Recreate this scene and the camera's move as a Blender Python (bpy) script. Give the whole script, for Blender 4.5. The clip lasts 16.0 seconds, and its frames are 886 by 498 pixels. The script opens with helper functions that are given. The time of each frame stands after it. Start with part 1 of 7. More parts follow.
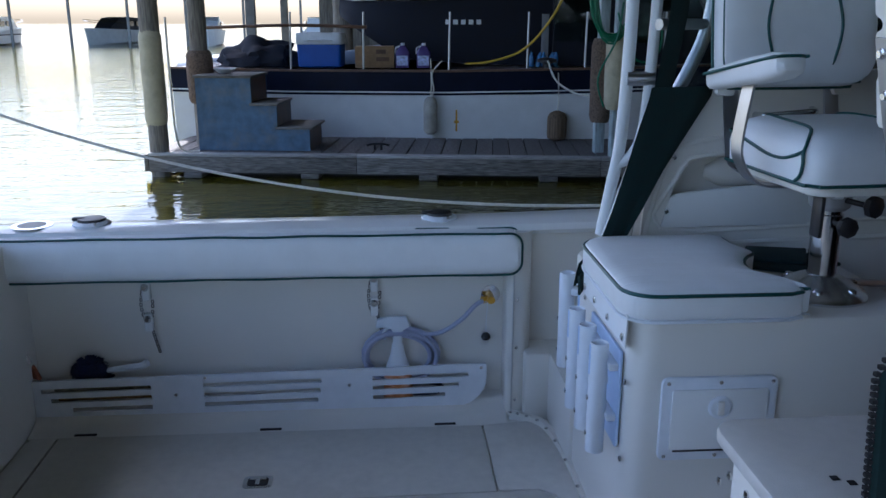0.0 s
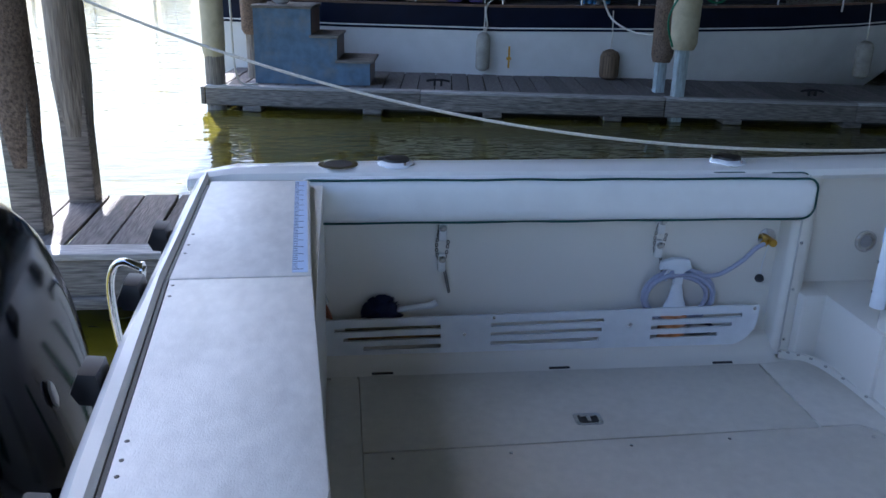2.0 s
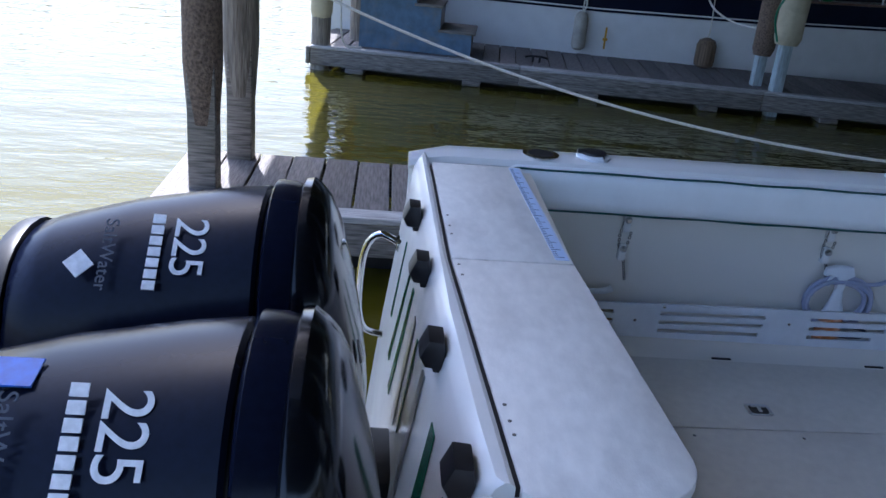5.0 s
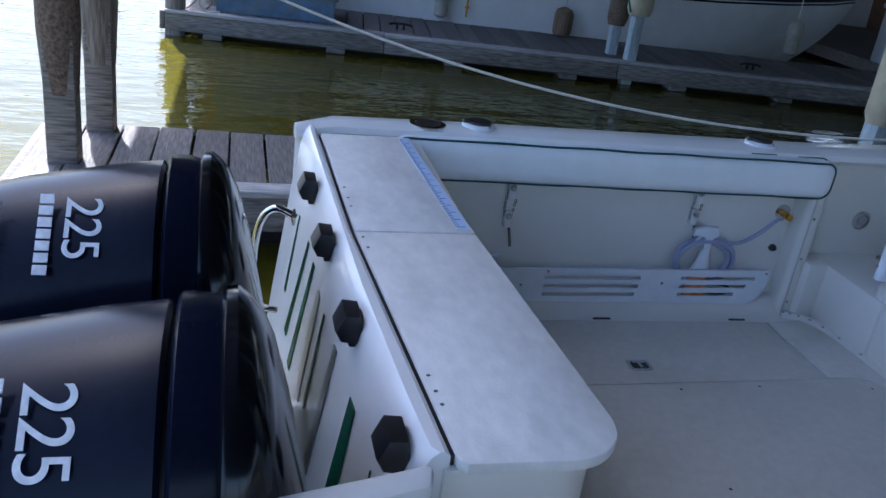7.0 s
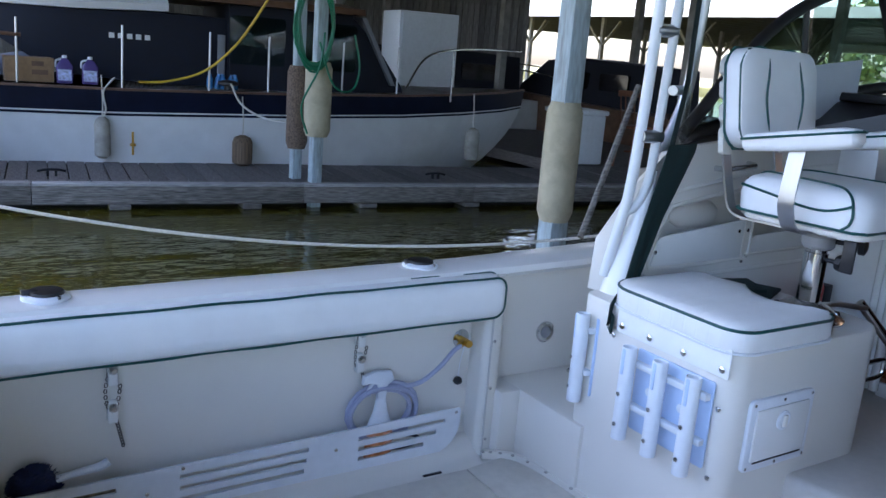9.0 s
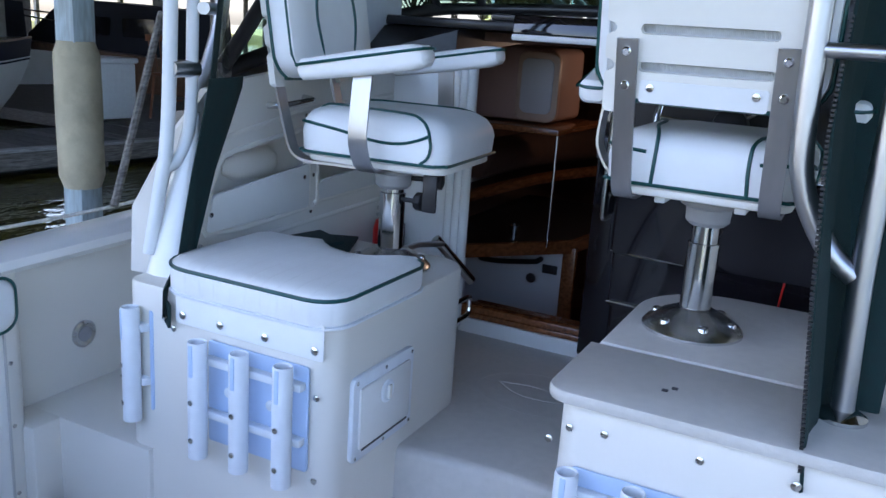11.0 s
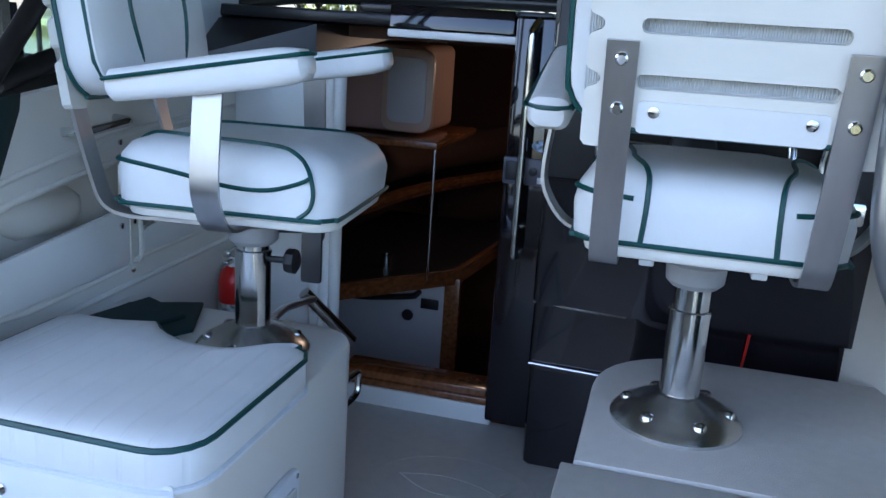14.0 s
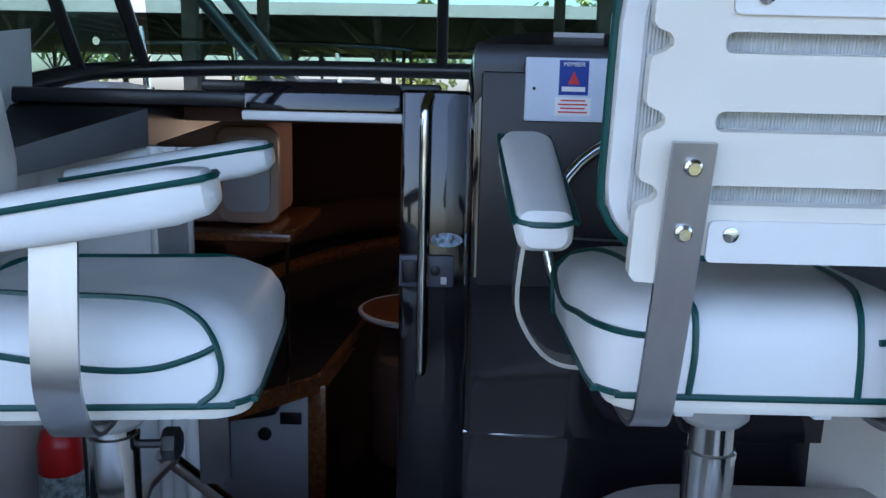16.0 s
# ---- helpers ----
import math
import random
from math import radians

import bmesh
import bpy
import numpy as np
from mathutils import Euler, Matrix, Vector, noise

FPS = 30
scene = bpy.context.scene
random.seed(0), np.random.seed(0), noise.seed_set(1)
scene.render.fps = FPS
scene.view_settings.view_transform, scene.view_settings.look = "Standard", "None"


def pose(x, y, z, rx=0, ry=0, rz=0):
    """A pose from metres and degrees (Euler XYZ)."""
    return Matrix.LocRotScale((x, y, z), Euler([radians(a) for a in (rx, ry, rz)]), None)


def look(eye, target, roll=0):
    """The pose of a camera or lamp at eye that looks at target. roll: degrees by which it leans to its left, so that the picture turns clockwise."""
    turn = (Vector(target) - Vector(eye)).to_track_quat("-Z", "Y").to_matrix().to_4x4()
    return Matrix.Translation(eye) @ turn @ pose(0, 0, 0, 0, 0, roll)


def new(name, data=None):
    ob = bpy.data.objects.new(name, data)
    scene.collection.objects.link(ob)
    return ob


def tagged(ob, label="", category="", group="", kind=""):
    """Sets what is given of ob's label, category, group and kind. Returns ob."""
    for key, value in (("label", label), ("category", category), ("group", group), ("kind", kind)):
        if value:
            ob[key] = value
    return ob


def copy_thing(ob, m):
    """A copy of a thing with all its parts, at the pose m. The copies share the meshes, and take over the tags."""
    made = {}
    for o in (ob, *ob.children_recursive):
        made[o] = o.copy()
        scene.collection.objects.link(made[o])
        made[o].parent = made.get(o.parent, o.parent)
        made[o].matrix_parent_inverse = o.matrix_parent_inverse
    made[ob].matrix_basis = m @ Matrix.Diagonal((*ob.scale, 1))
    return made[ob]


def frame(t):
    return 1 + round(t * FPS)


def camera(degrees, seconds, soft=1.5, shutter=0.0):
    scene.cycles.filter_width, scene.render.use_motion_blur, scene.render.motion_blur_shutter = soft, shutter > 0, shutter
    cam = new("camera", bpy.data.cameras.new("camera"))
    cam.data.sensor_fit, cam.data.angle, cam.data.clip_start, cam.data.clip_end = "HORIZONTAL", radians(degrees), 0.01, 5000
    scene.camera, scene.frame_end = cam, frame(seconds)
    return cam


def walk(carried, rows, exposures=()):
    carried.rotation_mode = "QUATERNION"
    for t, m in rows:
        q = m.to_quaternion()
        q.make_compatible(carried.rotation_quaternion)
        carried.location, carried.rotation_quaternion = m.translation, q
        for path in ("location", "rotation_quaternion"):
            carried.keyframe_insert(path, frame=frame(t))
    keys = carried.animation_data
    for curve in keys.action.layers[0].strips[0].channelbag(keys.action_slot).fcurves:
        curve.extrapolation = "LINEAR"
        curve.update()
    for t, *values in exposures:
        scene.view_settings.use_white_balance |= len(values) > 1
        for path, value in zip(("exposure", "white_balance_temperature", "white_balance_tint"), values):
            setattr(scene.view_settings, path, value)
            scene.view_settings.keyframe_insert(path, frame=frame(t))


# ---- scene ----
cam = camera(55.6, 16.0)
# the moored boat heels a little towards its near side
HEEL = Matrix.Translation((0, 2.0, -0.3)) @ pose(0, 0, 0, 0.5, 0, 0) @ Matrix.Translation((0, -2.0, 0.3))
PATH = [
    (0, (0.62, 0.328, 1.401), (0.755, 2.248, 0.859), 0.1),
    (0.5, (0.29, 0.374, 1.415), (0.551, 2.276, 0.857), -0.7),
    (1, (-0.054, 0.346, 1.406), (0.314, 2.212, 0.789), 0.9),
    (1.5, (-0.345, 0.356, 1.408), (-0.04, 2.231, 0.782), 0.9),
    (2, (-0.561, 0.42, 1.411), (-0.319, 2.283, 0.726), 1.7),
    (2.5, (-0.679, 0.417, 1.441), (-0.424, 2.27, 0.732), 2.1),
    (3, (-0.805, 0.378, 1.471), (-0.635, 2.179, 0.618), 2.2),
    (3.5, (-0.91, 0.33, 1.481), (-0.766, 2.161, 0.688), 4.2),
    (4, (-0.982, 0.303, 1.49), (-0.803, 2.136, 0.711), 5.5),
    (4.5, (-1.026, 0.307, 1.497), (-0.837, 2.146, 0.732), 6.1),
    (4.7, (-1.069, 0.296, 1.508), (-0.909, 2.138, 0.743), 5.6),
    (6.8, (-1.256, 0.277, 1.522), (-0.864, 2.064, 0.713), 7.2),
    (7, (-1.233, 0.305, 1.51), (-0.744, 2.072, 0.71), 8.0),
    (7.5, (-1.156, 0.381, 1.482), (-0.493, 2.106, 0.717), 8.0),
    (8, (-1.0, 0.487, 1.437), (-0.442, 2.279, 0.747), 3.6),
    (8.5, (-0.808, 0.65, 1.43), (0.002, 2.381, 0.843), 5.6),
    (9, (-0.668, 0.801, 1.441), (0.399, 2.428, 0.978), 4.7),
    (9.5, (-0.551, 0.933, 1.423), (0.821, 2.348, 1.084), 6.6),
    (10, (-0.425, 0.99, 1.398), (1.182, 2.103, 0.974), 7.2),
    (10.2, (-0.386, 1.021, 1.394), (1.289, 2.042, 1.004), 7.5),
    (12.3, (-0.044, 1.384, 1.29), (1.717, 2.052, 0.62), 0.5),
    (12.5, (0.002, 1.402, 1.308), (1.795, 2.045, 0.699), 0.4),
    (13, (0.121, 1.452, 1.311), (1.913, 2.111, 0.714), 2.0),
    (13.5, (0.186, 1.486, 1.336), (2.004, 2.109, 0.782), 2.1),
    (14, (0.246, 1.557, 1.357), (2.124, 2.033, 0.861), 3.8),
    (14.5, (0.265, 1.693, 1.368), (2.196, 1.957, 0.92), 2.1),
    (15, (0.275, 1.786, 1.392), (2.221, 2.07, 1.026), -0.1),
    (15.5, (0.42, 1.826, 1.392), (2.383, 1.975, 1.035), 0.5),
    (16, (0.596, 1.864, 1.402), (2.563, 1.859, 1.043), 1.4),
]
walk(cam, [(t, HEEL @ look(eye, target, roll)) for t, eye, target, roll in PATH],
     exposures=[(0.0, 1.53, 5500, 15), (1.0, 1.74, 5500, 15), (2.5, 1.86, 5500, 15), (4.5, 1.68, 5400, 17), (6.8, 1.42, 5300, 16), (7.5, 2.3, 5500, 14), (8.0, 2.45, 5500, 15), (9.0, 2.45, 5750, 17), (10.2, 2.45, 5750, 17), (12.5, 2.25, 5500, 12), (14.5, 2.4, 5500, 12), (16.0, 2.2, 5500, 12)])

# ---- light ----
SUN_AZ, SUN_EL = radians(104), radians(58)
world = bpy.data.worlds.new("world")
scene.world = world
world.use_nodes = True
_wn = world.node_tree.nodes
_sky = _wn.new("ShaderNodeTexSky")
_sky.sky_type = 'NISHITA'
_sky.sun_disc = False
_sky.sun_elevation = SUN_EL
_sky.dust_density = 3.0
_sky.sun_rotation = math.pi / 2 - SUN_AZ
_wn["Background"].inputs[1].default_value = 0.15
world.node_tree.links.new(_sky.outputs[0], _wn["Background"].inputs[0])
sun_dir = Vector((math.cos(SUN_AZ) * math.cos(SUN_EL), math.sin(SUN_AZ) * math.cos(SUN_EL), math.sin(SUN_EL)))
sun = new("sun", bpy.data.lights.new("sun", 'SUN'))
sun.data.energy, sun.data.angle, sun.data.color = 5.0, radians(0.5), (1.0, 0.95, 0.87)
sun.matrix_basis = look(sun_dir * 30, (0, 0, 0))


# ---- materials ----
def material(name, colour, rough=0.5, metal=0.0, vary=0.08, scale=6.0, bump=0.0, bump_scale=60.0, stain=None,
             stain_scale=2.0, stain_amount=0.3, coat=0.0, stretch=(1, 1, 1), per_object=0.0, spec=0.5, rough_vary=0.1):
    """A surface with grain at two scales, stains and relief, in object-space metres."""
    m = bpy.data.materials.new(name)
    m.use_nodes = True
    n, l = m.node_tree.nodes, m.node_tree.links
    b = n["Principled BSDF"]
    b.inputs["Metallic"].default_value = metal
    b.inputs["Specular IOR Level"].default_value = spec
    b.inputs["Coat Weight"].default_value = coat
    b.inputs["Coat Roughness"].default_value = 0.06
    tc = n.new("ShaderNodeTexCoord")
    mp = n.new("ShaderNodeMapping")
    mp.inputs["Scale"].default_value = stretch
    l.new(tc.outputs["Object"], mp.inputs["Vector"])
    fine = n.new("ShaderNodeTexNoise")
    fine.inputs["Scale"].default_value, fine.inputs["Detail"].default_value = scale, 6
    l.new(mp.outputs[0], fine.inputs["Vector"])
    ramp = n.new("ShaderNodeMapRange")
    ramp.inputs[1].default_value, ramp.inputs[2].default_value = 0.3, 0.7
    ramp.inputs[3].default_value, ramp.inputs[4].default_value = 1 - vary, 1 + vary
    l.new(fine.outputs[0], ramp.inputs[0])
    mul = n.new("ShaderNodeVectorMath")
    mul.operation = 'SCALE'
    mul.inputs[0].default_value = colour
    l.new(ramp.outputs[0], mul.inputs["Scale"])
    out = mul.outputs[0]
    if per_object:
        info = n.new("ShaderNodeObjectInfo")
        pr = n.new("ShaderNodeMapRange")
        pr.inputs[3].default_value, pr.inputs[4].default_value = 1 - per_object, 1 + per_object
        l.new(info.outputs["Random"], pr.inputs[0])
        sc = n.new("ShaderNodeVectorMath")
        sc.operation = 'SCALE'
        l.new(out, sc.inputs[0])
        l.new(pr.outputs[0], sc.inputs["Scale"])
        out = sc.outputs[0]
    if stain:
        big = n.new("ShaderNodeTexNoise")
        big.inputs["Scale"].default_value, big.inputs["Detail"].default_value = stain_scale, 8
        big.inputs["Roughness"].default_value = 0.65
        l.new(mp.outputs[0], big.inputs["Vector"])
        br = n.new("ShaderNodeMapRange")
        br.inputs[1].default_value, br.inputs[2].default_value = 0.48, 0.72
        br.inputs[3].default_value, br.inputs[4].default_value = 0.0, stain_amount
        l.new(big.outputs[0], br.inputs[0])
        mix = n.new("ShaderNodeMix")
        mix.data_type = 'RGBA'
        l.new(br.outputs[0], mix.inputs[0])
        l.new(out, mix.inputs[6])
        mix.inputs[7].default_value = (*stain, 1)
        out = mix.outputs[2]
    l.new(out, b.inputs["Base Color"])
    rr = n.new("ShaderNodeMapRange")
    rr.inputs[3].default_value, rr.inputs[4].default_value = max(0.02, rough - rough_vary * rough), min(1, rough + rough_vary * rough)
    l.new(fine.outputs[0], rr.inputs[0])
    l.new(rr.outputs[0], b.inputs["Roughness"])
    if bump:
        bn = n.new("ShaderNodeTexNoise")
        bn.inputs["Scale"].default_value, bn.inputs["Detail"].default_value = bump_scale, 4
        l.new(mp.outputs[0], bn.inputs["Vector"])
        bp = n.new("ShaderNodeBump")
        bp.inputs["Strength"].default_value, bp.inputs["Distance"].default_value = 1.0, bump
        l.new(bn.outputs[0], bp.inputs["Height"])
        l.new(bp.outputs[0], b.inputs["Normal"])
    return m


GEL = material("gelcoat", (0.74, 0.71, 0.64), 0.30, vary=0.015, scale=2.5)
GELW = material("white_gelcoat", (0.80, 0.80, 0.77), 0.22, vary=0.02, scale=8, stain=(0.66, 0.64, 0.58), stain_scale=1.2, stain_amount=0.10, coat=0.2)
NONSKID = material("nonskid", (0.66, 0.63, 0.56), 0.55, vary=0.05, scale=30, stain=(0.42, 0.38, 0.31), stain_scale=2.2, stain_amount=0.35, bump=0.0012, bump_scale=420)
DECKGREY = material("deck_grey", (0.56, 0.54, 0.50), 0.5, vary=0.05, scale=40, stain=(0.4, 0.37, 0.32), stain_scale=2.5, stain_amount=0.25, bump=0.001, bump_scale=380)
BOARD = material("cutting_board", (0.76, 0.745, 0.70), 0.42, vary=0.07, scale=24, stain=(0.42, 0.40, 0.37), stain_scale=5.5, stain_amount=0.38, stretch=(1.6, 0.8, 1), bump=0.0006, bump_scale=200)
VINYL = material("vinyl", (0.80, 0.81, 0.80), 0.42, vary=0.025, scale=12, stain=(0.62, 0.6, 0.55), stain_scale=5, stain_amount=0.15, bump=0.0010, bump_scale=28)
def quilted(source):
    """The same vinyl with narrow stitched grooves along x, 45 mm apart."""
    m = source.copy()
    m.name = "quilted_vinyl"
    n, l = m.node_tree.nodes, m.node_tree.links
    tc = n.new("ShaderNodeTexCoord")
    w = n.new("ShaderNodeTexWave")
    w.bands_direction = 'Y'
    w.inputs["Scale"].default_value, w.inputs["Distortion"].default_value = 7.0, 0.0
    l.new(tc.outputs["Object"], w.inputs["Vector"])
    r = n.new("ShaderNodeMapRange")
    r.inputs[1].default_value, r.inputs[2].default_value = 0.0, 0.09
    l.new(w.outputs["Fac"], r.inputs[0])
    g = n.new("ShaderNodeBump")
    g.inputs["Strength"].default_value, g.inputs["Distance"].default_value = 0.45, 0.002
    l.new(r.outputs[0], g.inputs["Height"])
    l.new(g.outputs[0], n["Principled BSDF"].inputs["Normal"])
    return m
QUILT = quilted(VINYL)
def ribbed_cloth():
    m = material("mesh_cloth", (0.55, 0.57, 0.58), 0.8, vary=0.1, scale=40)
    n, l = m.node_tree.nodes, m.node_tree.links
    tc = n.new("ShaderNodeTexCoord")
    w = n.new("ShaderNodeTexWave")
    w.bands_direction = 'Y'
    w.inputs["Scale"].default_value = 90.0
    l.new(tc.outputs["Object"], w.inputs["Vector"])
    g = n.new("ShaderNodeBump")
    g.inputs["Strength"].default_value, g.inputs["Distance"].default_value = 0.9, 0.0015
    l.new(w.outputs["Fac"], g.inputs["Height"])
    l.new(g.outputs[0], n["Principled BSDF"].inputs["Normal"])
    return m
MESHCLOTH = ribbed_cloth()
PIPING = material("green_piping", (0.004, 0.062, 0.056), 0.4, vary=0.1)
CANVAS = material("green_canvas", (0.004, 0.022, 0.021), 0.85, vary=0.2, scale=40, bump=0.001, bump_scale=300)
STEEL = material("stainless", (0.62, 0.62, 0.61), 0.12, 1.0, vary=0.04, scale=20)
POLISH = material("polished_base", (0.66, 0.66, 0.66), 0.26, 1.0, vary=0.04, scale=20)
BRUSHED = material("brushed_aluminium", (0.47, 0.47, 0.48), 0.34, 1.0, vary=0.08, scale=25, stretch=(1, 1, 0.2))
GREYPAINT = material("grey_casting", (0.33, 0.33, 0.33), 0.5, vary=0.06, scale=30)
WHITETUBE = material("white_tube", (0.78, 0.80, 0.80), 0.3, vary=0.03)
PLASTIC = material("white_plastic", (0.74, 0.77, 0.80), 0.4, vary=0.04, scale=20)
BLUEWHITE = material("bluish_plate", (0.50, 0.62, 0.82), 0.35, vary=0.04, scale=10)
SHELL = material("chair_shell", (0.78, 0.76, 0.69), 0.4, vary=0.03, scale=10, stain=(0.6, 0.55, 0.45), stain_amount=0.15)
BLACK = material("black_plastic", (0.010, 0.010, 0.012), 0.45, vary=0.2, scale=30)
ENGINE = material("engine_black", (0.004, 0.005, 0.008), 0.13, vary=0.2, scale=60, spec=0.35)
ENGMAT = material("engine_cowl_dusty", (0.0045, 0.0065, 0.017), 0.22, vary=0.2, scale=60, spec=0.14, stain=(0.009, 0.010, 0.018), stain_scale=2.2, stain_amount=0.4)
DARKGLOSS = material("dark_gelcoat", (0.007, 0.006, 0.009), 0.07, vary=0.15, scale=20, coat=0.5)
DASHTOP = material("dash_vinyl", (0.018, 0.017, 0.018), 0.3, vary=0.2, scale=40)
TEAK = material("varnished_teak", (0.20, 0.075, 0.028), 0.22, vary=0.35, scale=5, stretch=(1, 14, 14), coat=0.5)
CABIN = material("cabin_lining", (0.10, 0.052, 0.036), 0.8, vary=0.12, scale=30, bump=0.001)
CABWHITE = material("cabin_white", (0.52, 0.50, 0.50), 0.35, vary=0.03)
CABPINK = material("cabin_beige", (0.42, 0.27, 0.22), 0.45, vary=0.04)
RED = material("red_enamel", (0.55, 0.012, 0.01), 0.3, vary=0.08)
BRASS = material("brass", (0.62, 0.36, 0.06), 0.3, 0.8, vary=0.1)
HOSE = material("grey_hose", (0.36, 0.38, 0.50), 0.4, vary=0.05)
ROPE = material("rope", (0.62, 0.60, 0.54), 0.85, vary=0.2, scale=120, bump=0.003, bump_scale=180)
CHAINM = material("dull_chain", (0.16, 0.15, 0.13), 0.5, 0.4, vary=0.3, scale=90)
WOOD = material("weathered_wood", (0.19, 0.175, 0.155), 0.85, vary=0.55, scale=7, stretch=(1.2, 14, 14), bump=0.004, bump_scale=9, stain=(0.09, 0.075, 0.06), stain_scale=1.5, stain_amount=0.5, per_object=0.18)
PLANK = material("dock_plank", (0.17, 0.155, 0.145), 0.85, vary=0.4, scale=7, stretch=(14, 1.2, 14), bump=0.004, bump_scale=9, stain=(0.09, 0.075, 0.06), stain_scale=1.5, stain_amount=0.5, per_object=0.22)
PILE = material("pile_wood", (0.24, 0.215, 0.18), 0.9, vary=0.45, scale=6, stretch=(10, 10, 0.9), bump=0.008, bump_scale=10, stain=(0.10, 0.08, 0.06), stain_scale=2, stain_amount=0.5)
PAINTPOST = material("painted_post", (0.42, 0.50, 0.52), 0.6, vary=0.2, scale=8, stretch=(6, 6, 1), stain=(0.2, 0.18, 0.15), stain_scale=3, stain_amount=0.6, bump=0.002, bump_scale=20)
FOAM = material("yellowed_foam", (0.50, 0.45, 0.31), 0.8, vary=0.1, scale=10, stain=(0.30, 0.25, 0.16), stain_scale=4, stain_amount=0.6, bump=0.004, bump_scale=15)
CARPET = material("brown_carpet", (0.16, 0.115, 0.085), 0.95, vary=0.5, scale=60, bump=0.01, bump_scale=90)
BLUEPAINT = material("worn_blue_paint", (0.10, 0.165, 0.24), 0.7, vary=0.25, scale=9, stain=(0.2, 0.2, 0.19), stain_scale=4, stain_amount=0.7, bump=0.002, bump_scale=25)
HULLW = material("hull_white", (0.76, 0.77, 0.77), 0.35, vary=0.05, scale=3, stain=(0.5, 0.5, 0.47), stain_scale=1.2, stain_amount=0.3)
NAVY = material("hull_navy", (0.004, 0.007, 0.022), 0.4, vary=0.2, scale=4, spec=0.15)
NAVYCANVAS = material("navy_canvas", (0.005, 0.007, 0.016), 0.8, vary=0.3, scale=12, bump=0.004, bump_scale=6)
TRIMWOOD = material("toe_rail_wood", (0.13, 0.07, 0.04), 0.45, vary=0.3, scale=8)
ROOFM = material("roof_underside", (0.13, 0.135, 0.125), 0.75, vary=0.15, scale=3, stretch=(1, 8, 1), stain=(0.12, 0.10, 0.07), stain_amount=0.5)
TIMBER = material("shed_timber", (0.24, 0.235, 0.21), 0.85, vary=0.25, scale=5, stain=(0.14, 0.12, 0.1), stain_amount=0.5)
SIDING = material("grey_siding", (0.17, 0.16, 0.145), 0.85, vary=0.35, scale=6, stretch=(8, 8, 0.8), per_object=0.3)
SAND = material("lake_bed", (0.10, 0.09, 0.04), 0.9)


def water_material():
    m = bpy.data.materials.new("harbour_water")
    m.use_nodes = True
    n, l = m.node_tree.nodes, m.node_tree.links
    b = n["Principled BSDF"]
    b.inputs["Base Color"].default_value = (0.080, 0.070, 0.0065, 1)
    b.inputs["Roughness"].default_value = 0.03
    b.inputs["IOR"].default_value = 1.33
    tc = n.new("ShaderNodeTexCoord")
    mp = n.new("ShaderNodeMapping")
    mp.inputs["Scale"].default_value = (1.0, 2.2, 1.0)
    l.new(tc.outputs["Object"], mp.inputs[0])
    a = n.new("ShaderNodeTexNoise")
    a.inputs["Scale"].default_value, a.inputs["Detail"].default_value = 1.1, 3
    c = n.new("ShaderNodeTexNoise")
    c.inputs["Scale"].default_value, c.inputs["Detail"].default_value = 5.0, 2
    l.new(mp.outputs[0], a.inputs["Vector"])
    l.new(mp.outputs[0], c.inputs["Vector"])
    ad = n.new("ShaderNodeMath")
    ad.operation = 'MULTIPLY_ADD'
    ad.inputs[1].default_value = 0.22
    l.new(c.outputs[0], ad.inputs[0])
    l.new(a.outputs[0], ad.inputs[2])
    bp = n.new("ShaderNodeBump")
    bp.inputs["Strength"].default_value, bp.inputs["Distance"].default_value = 1.0, 0.028
    l.new(ad.outputs[0], bp.inputs["Height"])
    l.new(bp.outputs[0], b.inputs["Normal"])
    return m


def glass_material(name, tint, alpha=0.2, rough=0.03):
    m = bpy.data.materials.new(name)
    m.use_nodes = True
    n, l = m.node_tree.nodes, m.node_tree.links
    n.remove(n["Principled BSDF"])
    tr = n.new("ShaderNodeBsdfTransparent")
    tr.inputs[0].default_value = (*tint, 1)
    gl = n.new("ShaderNodeBsdfGlossy")
    gl.inputs["Roughness"].default_value = rough
    lw = n.new("ShaderNodeLayerWeight")
    lw.inputs[0].default_value = 0.5
    pw = n.new("ShaderNodeMath")
    pw.operation = 'POWER'
    pw.inputs[1].default_value = 4.0
    l.new(lw.outputs["Facing"], pw.inputs[0])
    fr = n.new("ShaderNodeMath")
    fr.operation = 'MULTIPLY_ADD'
    fr.inputs[1].default_value, fr.inputs[2].default_value = 0.5, 0.035
    l.new(pw.outputs[0], fr.inputs[0])
    mx = n.new("ShaderNodeMixShader")
    l.new(fr.outputs[0], mx.inputs[0])
    l.new(tr.outputs[0], mx.inputs[1])
    l.new(gl.outputs[0], mx.inputs[2])
    l.new(mx.outputs[0], n["Material Output"].inputs[0])
    return m


def glow_material(name, colour, strength):
    m = bpy.data.materials.new(name)
    m.use_nodes = True
    b = m.node_tree.nodes["Principled BSDF"]
    b.inputs["Base Color"].default_value = (*colour, 1)
    b.inputs["Emission Color"].default_value = (*colour, 1)
    b.inputs["Emission Strength"].default_value = strength
    return m


WATER = water_material()
GLASS = glass_material("tinted_glass", (0.62, 0.74, 0.70))
CLEAR = glass_material("clear_vinyl", (0.85, 0.9, 0.9), rough=0.08)


# ---- mesh helpers ----
def bm_join(*bms):
    out = bmesh.new()
    for b in bms:
        me = bpy.data.meshes.new("tmp")
        b.to_mesh(me)
        b.free()
        out.from_mesh(me)
        bpy.data.meshes.remove(me)
    return out


